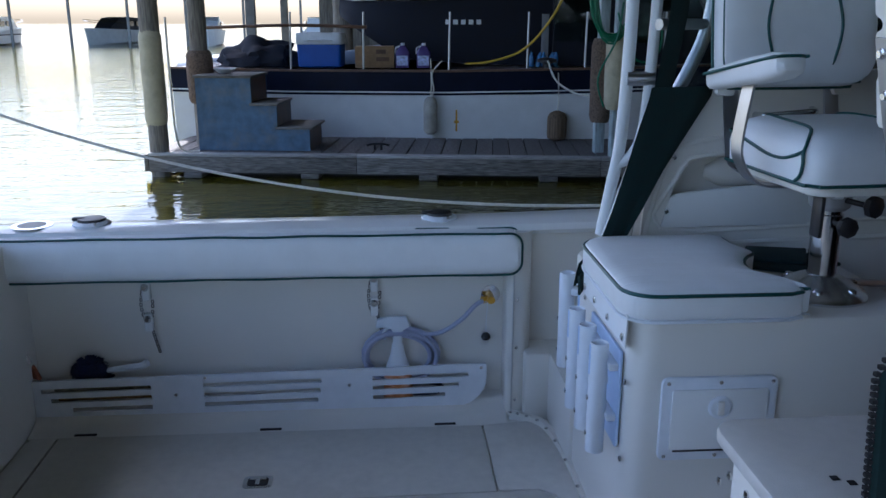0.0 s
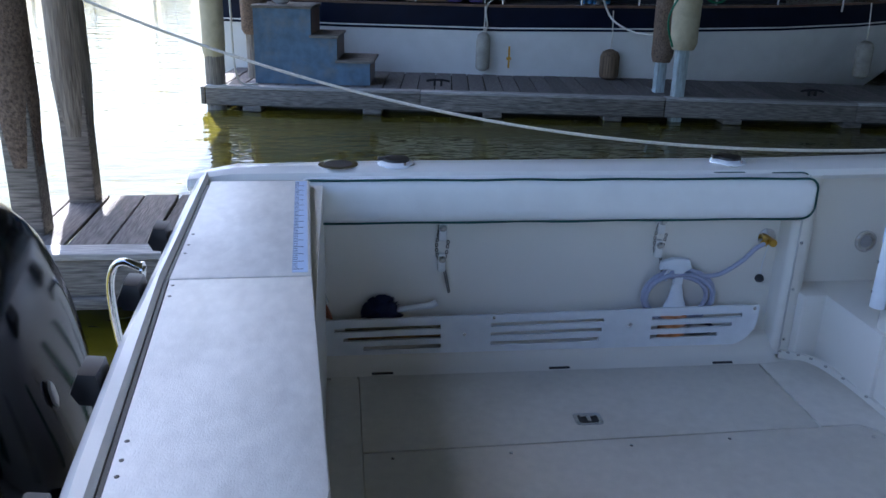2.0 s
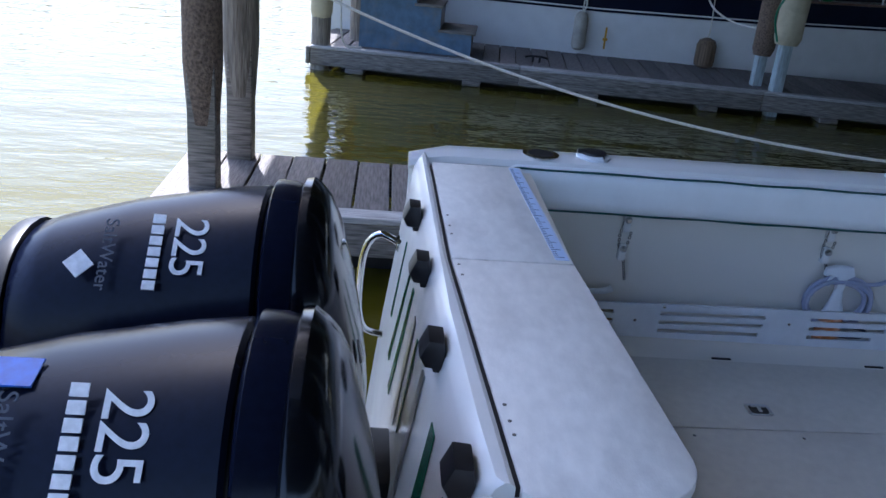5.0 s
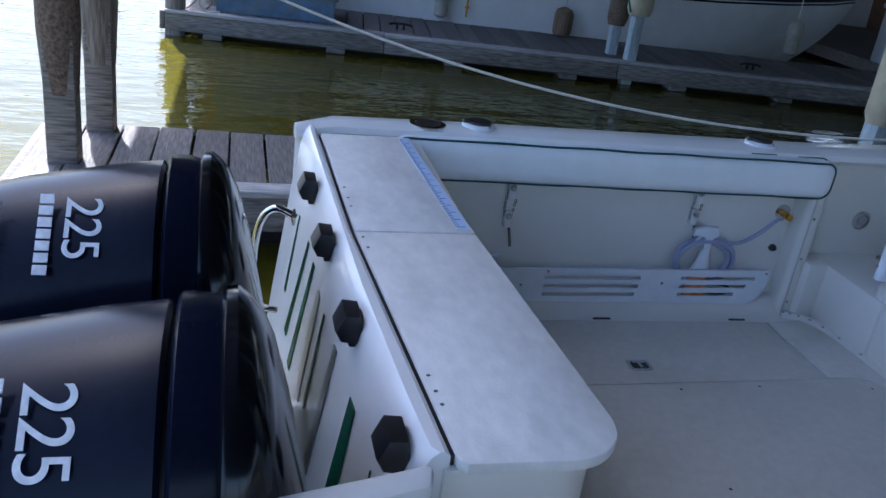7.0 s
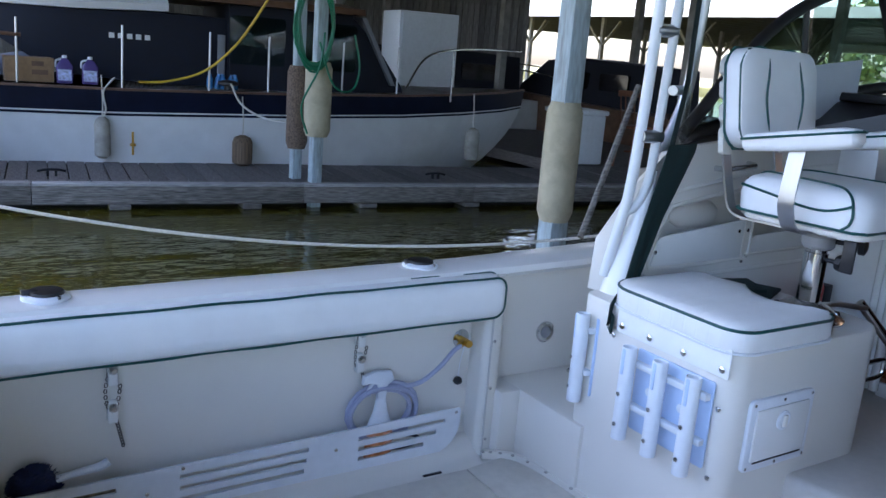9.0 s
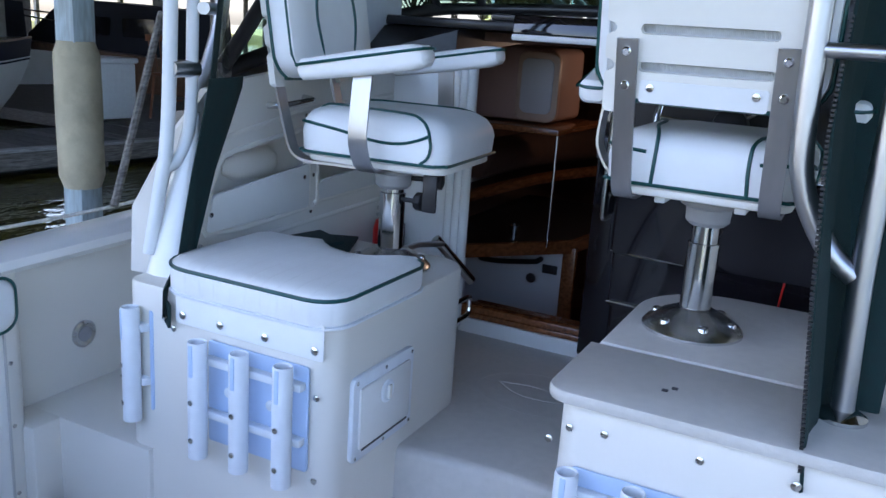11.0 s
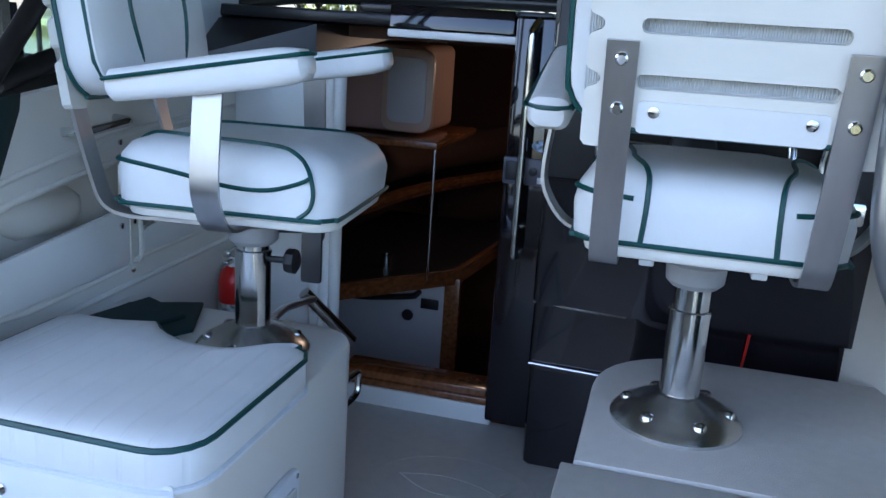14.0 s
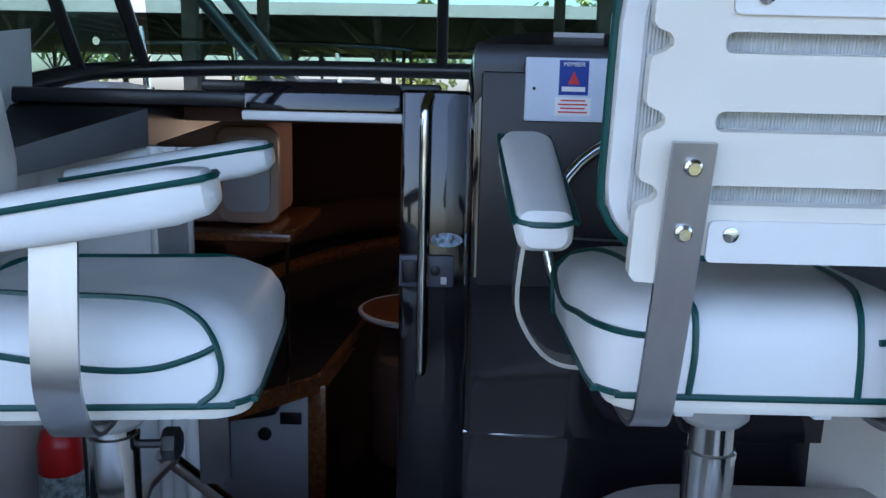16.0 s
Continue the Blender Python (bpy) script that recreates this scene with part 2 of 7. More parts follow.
def bm_box(x0, x1, y0, y1, z0, z1, bevel=0.0, seg=2):
    b = bmesh.new()
    bmesh.ops.create_cube(b, size=1)
    for v in b.verts:
        v.co = Vector((x0 + (v.co.x + 0.5) * (x1 - x0), y0 + (v.co.y + 0.5) * (y1 - y0), z0 + (v.co.z + 0.5) * (z1 - z0)))
    if bevel:
        bmesh.ops.bevel(b, geom=b.edges[:], offset=bevel, segments=seg, profile=0.5, affect='EDGES', clamp_overlap=True)
    return b


def bm_prism(pts, z0, z1, bevel=0.0, seg=2, axis='z', top_only=False):
    """A polygon pushed along an axis: (x, y) along z, (y, z) along x, (x, z) along y."""
    b = bmesh.new()
    def at(p, h):
        return {'z': (p[0], p[1], h), 'x': (h, p[0], p[1]), 'y': (p[0], h, p[1])}[axis]
    lo = [b.verts.new(at(p, z0)) for p in pts]
    hi = [b.verts.new(at(p, z1)) for p in pts]
    b.faces.new(lo)
    top = b.faces.new(hi)
    for i in range(len(pts)):
        b.faces.new((lo[i - 1], lo[i], hi[i], hi[i - 1]))
    bmesh.ops.recalc_face_normals(b, faces=b.faces[:])
    if bevel:
        es = list(top.edges) if top_only else [e for f in b.faces if len(f.verts) == len(pts) for e in f.edges]
        bmesh.ops.bevel(b, geom=list(set(es)), offset=bevel, segments=seg, profile=0.5, affect='EDGES', clamp_overlap=True)
    return b


def rounded(x0, x1, y0, y1, r, n=5):
    """A rectangle's outline with round corners; r: one radius, or four from the low corner counter-clockwise."""
    rs = (r,) * 4 if not isinstance(r, (tuple, list)) else r
    pts = []
    for (cx, cy, a0), q in zip(((x0, y0, 180), (x1, y0, 270), (x1, y1, 0), (x0, y1, 90)), rs):
        sx, sy = (1 if cx == x0 else -1), (1 if cy == y0 else -1)
        if q <= 0:
            pts.append((cx, cy))
            continue
        for i in range(n + 1):
            a = radians(a0 + 90 * i / n)
            pts.append((cx + sx * q + q * math.cos(a), cy + sy * q + q * math.sin(a)))
    return pts


def smooth_path(pts, per=6, closed=False):
    """A Catmull-Rom curve through points."""
    P = [Vector(p) for p in pts]
    n, out = len(P), []
    for i in range(n if closed else n - 1):
        if closed:
            a, b, c, d = P[i - 1], P[i], P[(i + 1) % n], P[(i + 2) % n]
        else:
            a, b, c, d = P[max(i - 1, 0)], P[i], P[i + 1], P[min(i + 2, n - 1)]
        for k in range(per):
            t = k / per
            out.append(0.5 * ((2 * b) + (c - a) * t + (2 * a - 5 * b + 4 * c - d) * t * t + (3 * b - a - 3 * c + d) * t ** 3))
    if not closed:
        out.append(P[-1])
    return out


def bm_tube(pts, r, n=8, closed=False, r2=None, flat=None):
    """A round tube along points; flat: (width, thickness) sweeps a strap instead; r2: radius at the far end."""
    P = [Vector(p) for p in pts]
    b, rings, m = bmesh.new(), [], len(pts)
    up = None
    for i, p in enumerate(P):
        d = (P[(i + 1) % m] - P[i - 1]) if closed else (P[min(i + 1, m - 1)] - P[max(i - 1, 0)])
        d.normalize()
        if up is None:
            up = Vector((0, 0, 1)) if abs(d.z) < 0.9 else Vector((1, 0, 0))
        s = d.cross(up)
        if s.length < 1e-5:
            s = d.cross(Vector((0, 1, 0)))
        s.normalize()
        up = s.cross(d).normalized()
        q = r if r2 is None else r + (r2 - r) * i / (m - 1)
        rings.append([b.verts.new(p + s * (math.cos(2 * math.pi * k / n) * q) + up * (math.sin(2 * math.pi * k / n) * q)) for k in range(n)])
    for i in range(m if closed else m - 1):
        A, B = rings[i], rings[(i + 1) % m]
        for k in range(n):
            b.faces.new((A[k - 1], A[k], B[k], B[k - 1]))
    if not closed:
        b.faces.new(rings[0][::-1])
        b.faces.new(rings[-1])
    bmesh.ops.recalc_face_normals(b, faces=b.faces[:])
    return b


def bm_strap(pts, across, width, thick):
    """A flat bar bent along points, its width along the direction across."""
    P, A = [Vector(p) for p in pts], Vector(across).normalized()
    b, rings, m = bmesh.new(), [], len(pts)
    for i, p in enumerate(P):
        d = (P[min(i + 1, m - 1)] - P[max(i - 1, 0)]).normalized()
        nn = d.cross(A).normalized()
        rings.append([b.verts.new(p + A * sx * width / 2 + nn * sn * thick / 2) for sx, sn in ((-1, -1), (1, -1), (1, 1), (-1, 1))])
    for i in range(m - 1):
        for k in range(4):
            b.faces.new((rings[i][k - 1], rings[i][k], rings[i + 1][k], rings[i + 1][k - 1]))
    b.faces.new(rings[0][::-1])
    b.faces.new(rings[-1])
    bmesh.ops.recalc_face_normals(b, faces=b.faces[:])
    return b


def bm_cyl(p0, p1, r, r2=None, n=16):
    return bm_tube([p0, p1], r, n, r2=r if r2 is None else r2)


def bm_lathe(profile, n=20, at=(0, 0, 0), m=None):
    """Turned about z: (radius, height) from the bottom up."""
    b = bmesh.new()
    rings = [[b.verts.new((r * math.cos(2 * math.pi * k / n), r * math.sin(2 * math.pi * k / n), h)) for k in range(n)] for r, h in profile]
    for A, B in zip(rings, rings[1:]):
        for k in range(n):
            b.faces.new((A[k - 1], A[k], B[k], B[k - 1]))
    b.faces.new(rings[0][::-1])
    b.faces.new(rings[-1])
    bmesh.ops.recalc_face_normals(b, faces=b.faces[:])
    if m is not None:
        b.transform(m)
    bmesh.ops.translate(b, verts=b.verts[:], vec=Vector(at))
    return b


def bm_loft(sections, cap=True, closed=True):
    """Skin over rings of equally many points."""
    b = bmesh.new()
    rings = [[b.verts.new(p) for p in s] for s in sections]
    k0 = 0 if closed else 1
    for A, B in zip(rings, rings[1:]):
        for k in range(k0, len(A)):
            b.faces.new((A[k - 1], A[k], B[k], B[k - 1]))
    if cap and closed:
        b.faces.new(rings[0][::-1])
        b.faces.new(rings[-1])
    bmesh.ops.recalc_face_normals(b, faces=b.faces[:])
    return b


def make(name, bm, mat, smooth=True):
    me = bpy.data.meshes.new(name)
    bm.to_mesh(me)
    bm.free()
    if smooth:
        me.polygons.foreach_set("use_smooth", [True] * len(me.polygons))
        me.set_sharp_from_angle(angle=radians(38))
    me.materials.append(mat)
    return new(name, me)


def part(name, bm, mat, parent, label="", smooth=True):
    ob = make(name, bm, mat, smooth)
    ob.parent = parent
    return tagged(ob, label)


def thing(name, label, category, at=None, group="", kind=""):
    """An Empty at a thing's base, for its parts; at: a pose (parts are then given in its own space)."""
    ob = new(name)
    ob.empty_display_size = 0.1
    if at is not None:
        ob.matrix_basis = at
    return tagged(ob, label, category, group, kind)


def solid(name, bm, mat, label, category, group="", kind="", smooth=True):
    return tagged(make(name, bm, mat, smooth), label, category, group, kind)


def structure(name, bm, mat, label, category="", smooth=True):
    return tagged(make(name, bm, mat, smooth), label, category or name.split("_")[0], "", "structure")


def piece(name, mesh_ob_data, parent, m):
    ob = new(name, mesh_ob_data)
    ob.parent = parent
    ob.matrix_basis = m
    return ob


def text_part(name, body, size, m, mat, parent, label="", space=1.0):
    """Raised lettering with the built-in font."""
    cu = bpy.data.curves.new(name, 'FONT')
    cu.body, cu.size, cu.extrude, cu.align_x, cu.align_y = body, size, 0.0008, 'CENTER', 'CENTER'
    cu.space_character = space
    tmp = bpy.data.objects.new("tmp_text", cu)
    scene.collection.objects.link(tmp)
    dg = bpy.context.evaluated_depsgraph_get()
    me = bpy.data.meshes.new_from_object(tmp.evaluated_get(dg))
    bpy.data.objects.remove(tmp)
    me.materials.clear()
    me.materials.append(mat)
    ob = new(name, me)
    ob.parent = parent
    ob.matrix_basis = m
    return tagged(ob, label)


# ---- the boat's cockpit: floor, sides, transom ----
floor = structure("floor", bm_box(-0.92, 2.46, 0.62, 3.2, -0.08, -0.012), GEL, "cream moulded cockpit floor of the boat", "floor")
part("deck_panel", bm_prism([(-0.505, 2.538), (0.945, 2.575), (0.945, 3.0), (-0.505, 3.0)], -0.012, 0.0, 0.004), NONSKID, floor, "fish box hatch lid with nonskid surface")
part("deck_panel", bm_prism([(-0.505, 1.2), (1.2, 1.2), (1.2, 2.2), (1.185, 2.27), (1.115, 2.535), (1.07, 2.572), (0.945, 2.569), (-0.505, 2.532)], -0.012, 0.0, 0.003), NONSKID, floor)
part("deck_panel", bm_prism([(0.951, 2.578), (1.075, 2.578), (1.12, 2.545), (1.195, 2.28), (1.2, 2.9), (1.12, 3.02), (0.951, 3.0)], -0.012, 0.0, 0.003), NONSKID, floor)
part("deck_panel", bm_prism(rounded(-0.60, -0.511, 1.2, 3.0, 0.0), -0.012, -0.001), NONSKID, floor)
for dx in (-0.46, 0.17, 0.78):
    part("hatch_hinge", bm_box(dx, dx + 0.075, 3.012, 3.022, -0.012, 0.002, 0.002), BLACK, floor, "dark hinge slot")
for sx, sy in ((-0.07, 2.50), (0.302, 2.512), (0.62, 2.525), (1.08, 2.5), (-0.42, 2.5), (0.95, 2.2), (0.2, 2.0)):
    part("screw", bm_lathe([(0.006, 0), (0.006, 0.002), (0.003, 0.003)], 8, (sx, sy, 0)), STEEL, floor)

latch = thing("hatch_latch", "flush stainless T-handle latch set in the hatch lid", "latch", pose(0.212, 2.668, 0.0, 0, 0, 0))
part("plate", bm_prism(rounded(-0.045, 0.045, -0.035, 0.035, 0.015), 0.0005, 0.003, 0.001), STEEL, latch)
part("recess", bm_prism(rounded(-0.032, 0.032, -0.024, 0.024, 0.012), 0.003, 0.0036), BLACK, latch)
part("t_handle", bm_join(bm_box(-0.025, 0.025, 0.008, 0.018, 0.0036, 0.008, 0.002), bm_box(-0.007, 0.007, -0.02, 0.01, 0.0036, 0.008, 0.002)), STEEL, latch)

# cove along the foot of the far side, and the far side itself
cove = [(3.0, -0.004), (3.05, 0.0), (3.085, 0.015), (3.11, 0.045), (3.155, 0.06), (3.163, 0.12), (3.165, 0.24), (3.165, 0.56), (3.165, 0.675), (3.25, 0.675), (3.25, -0.35), (3.0, -0.35)]
structure("wall_far", bm_prism(cove, -0.66, 1.04, axis='x'), GEL, "cream moulded inner side of the cockpit", "wall")
post_prof = rounded(1.035, 1.125, 3.07, 3.25, (0.03, 0.045, 0, 0), 6)
pil = structure("trim_corner", bm_prism(post_prof, -0.004, 0.68), GEL, "rounded moulded corner post beside the storage niche", "trim")
for z in (0.06, 0.26, 0.44, 0.64):
    part("screw", bm_lathe([(0.006, 0), (0.006, 0.003), (0.003, 0.004)], 8, (0, 0, 0), pose(1.072, 3.07, z, 90, 0, 0)), STEEL, pil)
part("seam", bm_box(1.056, 1.062, 3.066, 3.072, 0.0, 0.69, 0.001), DECKGREY, pil)

# niche: low front, floor, back and hull side
structure("wall_corner", bm_box(1.10, 1.20, 3.035, 3.2, -0.01, 0.249, 0.012), GEL, "moulded corner between the post and the niche", "wall")
niche = [(2.70, -0.01), (3.10, -0.01), (3.18, -0.01), (3.18, 0.25), (2.70, 0.25)]
structure("wall_niche", bm_join(bm_prism(niche, 1.185, 1.75, 0.012, axis='x'), bm_box(1.10, 2.5, 3.165, 3.25, 0.24, 0.695, 0.01), bm_box(1.62, 1.7, 2.70, 3.165, 0.24, 0.70, 0.02)), GEL, "cream open storage niche beside the seat box", "wall")
seam_pts = smooth_path([(1.055, 3.06, 0.006), (1.10, 3.035, 0.006), (1.16, 2.97, 0.006), (1.19, 2.80, 0.006), (1.20, 2.5, 0.006), (1.21, 2.15, 0.006)], 6)
flange = structure("trim_flange", bm_strap(seam_pts, (0, 0, 1), 0.03, 0.02), GEL, "moulded liner flange along the cockpit floor", "trim")
for i in range(2, len(seam_pts), 3):
    p = seam_pts[i]
    part("screw", bm_lathe([(0.007, 0), (0.007, 0.004), (0.003, 0.006)], 8, (p.x - 0.012, p.y - 0.004, 0.018)), STEEL, flange)

# gunwale cap round the far side, and the hull below
cap = [(3.085, 0.68), (3.095, 0.700), (3.13, 0.710), (3.24, 0.705), (3.275, 0.690), (3.28, 0.668), (3.26, 0.658), (3.1, 0.663)]
def cap_at(x, dy, dz):
    return [(x, y + dy * (1 if y > 3.2 else 0.4), z + dz) for y, z in cap]
gun = structure("gunwale", bm_loft([cap_at(-1.035, -0.12, -0.012), cap_at(-0.9, -0.05, 0), cap_at(-0.5, -0.02, 0), cap_at(0.3, 0, 0), cap_at(1.0, 0.02, 0.0), cap_at(1.5, 0.06, 0.004), cap_at(2.5, 0.1, 0.03), cap_at(4.5, -0.2, 0.12)]), GELW, "white glossy gunwale cap along the boat's side", "gunwale")
def hull_at(x, dy, deep):
    return [(x, 3.25 + min(dy, 0), 0.668), (x, 3.262 + dy, 0.668), (x, 3.25 + dy, 0.2), (x, 3.10 + dy, -0.3), (x, 2.6, -0.5 - deep), (x, 2.6, -0.45), (x, 3.06 + dy, -0.26), (x, 3.235 + min(dy, 0), 0.2)]
structure("hull_side", bm_loft([hull_at(-1.03, -0.12, 0), hull_at(-0.5, -0.02, 0), hull_at(1.0, 0.02, 0), hull_at(2.5, 0.1, 0), hull_at(4.5, -0.2, 0)]), GELW, "white outer hull side of the fishing boat", "hull")
structure("wall_near", bm_join(bm_box(-0.9, 4.5, 0.55, 0.68, -0.5, 0.69, 0.02), bm_box(-0.9, 4.5, 0.5, 0.72, 0.69, 0.73, 0.015)), GEL, "cream moulded near side of the cockpit", "wall")


def gunwale_cup(x, y, z):
    c = thing("rod_holder", "white rod holder flange with a black rubber cap", "rod holder", pose(x, y, z), "rod holders in the gunwale")
    part("flange", bm_lathe([(0.062, 0), (0.062, 0.008), (0.050, 0.016)], 24), PLASTIC, c)
    part("cap", bm_lathe([(0.046, 0.016), (0.044, 0.024), (0.030, 0.026)], 20), BLACK, c, "black rubber cap")
    part("hinge", bm_box(-0.062, -0.02, -0.012, 0.012, 0.016, 0.028, 0.004), BLACK, c)
    for k in range(3):
        part("screw", bm_lathe([(0.005, 0.010), (0.005, 0.018), (0.002, 0.0185)], 8, (0.055 * math.cos(2.1 * k + 1), 0.055 * math.sin(2.1 * k + 1), 0)), STEEL, c)
    return c
gunwale_cup(0.807, 3.185, 0.706)
gunwale_cup(-0.372, 3.165, 0.706)
oh = thing("open_rod_holder", "open stainless rod holder ring in the gunwale", "rod holder", pose(-0.565, 3.155, 0.707))
part("ring", bm_lathe([(0.066, 0), (0.066, 0.004), (0.05, 0.005)], 24), STEEL, oh)
# Flat black disc stands in for the shaded inside of the holder.
part("hole", bm_lathe([(0.046, 0.0045), (0.046, 0.0056), (0.02, 0.0057)], 24), BLACK, oh)

# coaming bolster
def bolster():
    t = thing("coaming_bolster", "white vinyl padded bolster with dark green piping along the gunwale", "bolster", pose(0, 0, -0.019))
    out = rounded(-0.70, 1.085, 0.555, 0.708, 0.045, 6)
    secs = []
    for y, ins in ((3.165, 0.0), (3.08, 0.0), (3.045, 0.006), (3.03, 0.02), (3.026, 0.05)):
        cx, cz = 0.19, 0.632
        secs.append([(cx + (x - cx) * (1 - ins / 0.9), y, cz + (z - cz) * (1 - ins / 0.078)) for x, z in out])
    part("cushion", bm_loft(secs), VINYL, t)
    def loop(y, g):
        return [Vector((0.19 + (x - 0.19) * (1 + g / 0.9), y, 0.632 + (z - 0.632) * (1 + g / 0.078))) for x, z in out]
    def dense(pts):
        o = []
        for i, p in enumerate(pts):
            q = pts[(i + 1) % len(pts)]
            k = max(1, int((q - p).length / 0.05))
            o += [p.lerp(q, j / k) for j in range(k)]
        return [Vector((p.x, p.y + 0.0012 * math.sin(p.x * 23), p.z + 0.0014 * math.sin(p.x * 17 + 1))) for p in o]
    part("piping", bm_tube(dense(loop(3.044, -0.004)), 0.0042, 6, True), PIPING, t, "dark green piping")
    part("piping", bm_tube(dense(loop(3.10, 0.002)), 0.0036, 6, True), PIPING, t, "dark green piping")
bolster()

# slatted pocket panel
def slat_panel():
    t = thing("storage_rack_panel", "white slotted plastic pocket panel along the cockpit side", "rack", pose(0, 3.098, -0.014, 0, -0.85, 0))
    b = bmesh.new()
    outline = rounded(-0.66, 0.975, 0.028, 0.188, (0.11, 0.11, 0.008, 0.008), 7)
    slots = []
    for xs, lens in ((-0.585, (0.375, 0.345, 0.275)), (-0.03, (0.415, 0.41, 0.40)), (0.565, (0.345, 0.31, 0.26))):
        for k, z in enumerate((0.150, 0.113, 0.076)):
            x0 = xs + (0.375 - lens[k] if xs < -0.5 else 0)
            slots.append(rounded(x0, x0 + lens[k], z - 0.008, z + 0.008, 0.003, 2))
    edges = []
    for ring in [outline] + slots:
        vs = [b.verts.new((x, 0, z)) for x, z in ring]
        edges += [b.edges.new((vs[i - 1], vs[i])) for i in range(len(vs))]
    bmesh.ops.triangle_fill(b, edges=edges, use_beauty=True)
    ext = bmesh.ops.extrude_face_region(b, geom=b.faces[:])
    bmesh.ops.translate(b, verts=[v for v in ext["geom"] if isinstance(v, bmesh.types.BMVert)], vec=(0, 0.010, 0))
    bmesh.ops.recalc_face_normals(b, faces=b.faces[:])
    part("panel", b, PLASTIC, t)
    for x, z in ((-0.635, 0.165), (-0.125, 0.118), (0.482, 0.128), (0.955, 0.175), (-0.02, 0.178)):
        part("screw", bm_lathe([(0.006, 0), (0.006, 0.003), (0.003, 0.004)], 8, (0, 0, 0), pose(x, 0, z, 90, 0, 0)), STEEL, t)
slat_panel()

# transom and bait table
def lip_out(y):
    """Outer edge of the transom's narrow raised lip."""
    return -0.940 - 0.034 * min((y - 1.35) / 0.55, 1) - 0.030 * max(0, min((y - 1.9) / 1.1, 1))
def board_left(y):
    return -0.880 - 0.060 * min((y - 1.30) / 0.90, 1) - 0.018 * max(0, (y - 2.2) / 0.8)
def tr_at(y, tuck=0.0):
    o, i = lip_out(y) + tuck, board_left(y) - 0.010
    return [(o - 0.125, y, -0.3), (o - 0.085, y, 0.1), (o - 0.030, y, 0.55), (o - 0.012, y, 0.665), (o, y, 0.69), (o + 0.014, y, 0.702), (i - 0.010, y, 0.702), (i, y, 0.694), (i + 0.002, y, 0.6), (i + 0.002, y, -0.3)]
structure("transom", bm_loft([tr_at(1.325, 0.016), tr_at(1.34, 0.004), tr_at(1.5), tr_at(1.7), tr_at(1.9), tr_at(2.2), tr_at(2.7), tr_at(3.03), tr_at(3.08, 0.006), tr_at(3.12, 0.03)]), GELW, "white glossy transom wall with a narrow rounded lip", "transom")
structure("wall_transom_cabinet", bm_prism([(-0.90, 1.315)] + rounded(-0.90, -0.615, 1.315, 3.18, (0.0, 0.11, 0, 0), 8)[2:], -0.01, 0.672), GEL, "cream moulded bait station cabinet under the table top", "wall")
corner = [(-0.690 + 0.110 * math.cos(q), 1.412 + 0.110 * math.sin(q)) for q in [radians(-90 + 10 * k) for k in range(10)]]
board_a = solid("bait_table_top", bm_prism([(-0.868, 1.302)] + corner + [(-0.626, 2.204), (-0.938, 2.196), (-0.882, 1.316)], 0.672, 0.696, 0.006), BOARD, "scratched white cutting board lid of the bait station", "table top")
board_b = solid("bait_table_top", bm_prism([(-0.939, 2.201), (-0.627, 2.209), (-0.655, 3.012), (-0.957, 3.005)], 0.672, 0.696, 0.004), BOARD, "white cutting board with a measuring scale along its edge", "table top")
def strip_x(y):
    """Left edge of the scale that follows the board's inner side."""
    return -0.671 - 0.0347 * (y - 2.209)
part("scale_strip", bm_prism([(strip_x(2.225), 2.225), (strip_x(2.225) + 0.036, 2.225), (strip_x(2.995) + 0.036, 2.995), (strip_x(2.995), 2.995)], 0.696, 0.6975), BLUEWHITE, board_b, "printed blue and white measuring scale")
INK = material("ink", (0.03, 0.06, 0.14), 0.6)
for i in range(60):
    y = 2.24 + i * 0.0125
    part("scale_mark", bm_box(strip_x(y), strip_x(y) + (0.026 if i % 4 == 0 else 0.012), y, y + 0.0028, 0.6975, 0.698), INK, board_b, smooth=False)
for y in (1.46, 1.5, 1.55, 2.1, 2.16, 2.36, 2.42, 2.5):
    part("screw", bm_lathe([(0.004, 0), (0.004, 0.001), (0.002, 0.0015)], 8, (board_left(y) + 0.014, y, 0.696)), CHAINM, board_a if y < 2.2 else board_b)
part("hinge_gap", bm_prism([(board_left(1.33) - 0.008, 1.33), (board_left(1.33) - 0.001, 1.33), (board_left(2.2) - 0.001, 2.2), (board_left(2.98) - 0.001, 2.98), (board_left(2.98) - 0.008, 2.98), (board_left(2.2) - 0.008, 2.2)], 0.66, 0.691), BLACK, board_a)
# open transom door
door = structure("door_transom", bm_prism([(-0.92, 1.31), (-0.935, 1.25), (-1.9, 1.0), (-1.92, 1.06)], -0.1, 0.70, 0.015), GELW, "white transom door standing open aft", "door")
structure("swim_platform", bm_prism(rounded(-1.75, -1.08, 0.8, 2.55, 0.1, 5), -0.22, -0.02, 0.03), GELW, "white moulded engine bracket and swim platform", "platform")


def stern_knob(x, y, z):
    k = thing("stern_light_knob", "faceted black rubber clamp on the transom edge", "clamp", pose(x, y, z) @ Matrix.Scale(0.86, 4), "clamps along the transom")
    part("body", bm_prism([(-0.035, -0.012), (-0.02, -0.04), (0.02, -0.045), (0.03, -0.01), (0.022, 0.03), (-0.015, 0.034)], -0.045, 0.045, 0.01, axis='y'), BLACK, k)
    part("foot", bm_box(0.0, 0.035, -0.03, 0.03, -0.06, -0.03, 0.006), BLACK, k)
for x, y in ((-1.026, 2.565), (-1.014, 2.19), (-0.998, 1.79), (-0.972, 1.39)):
    stern_knob(x, y, 0.675)
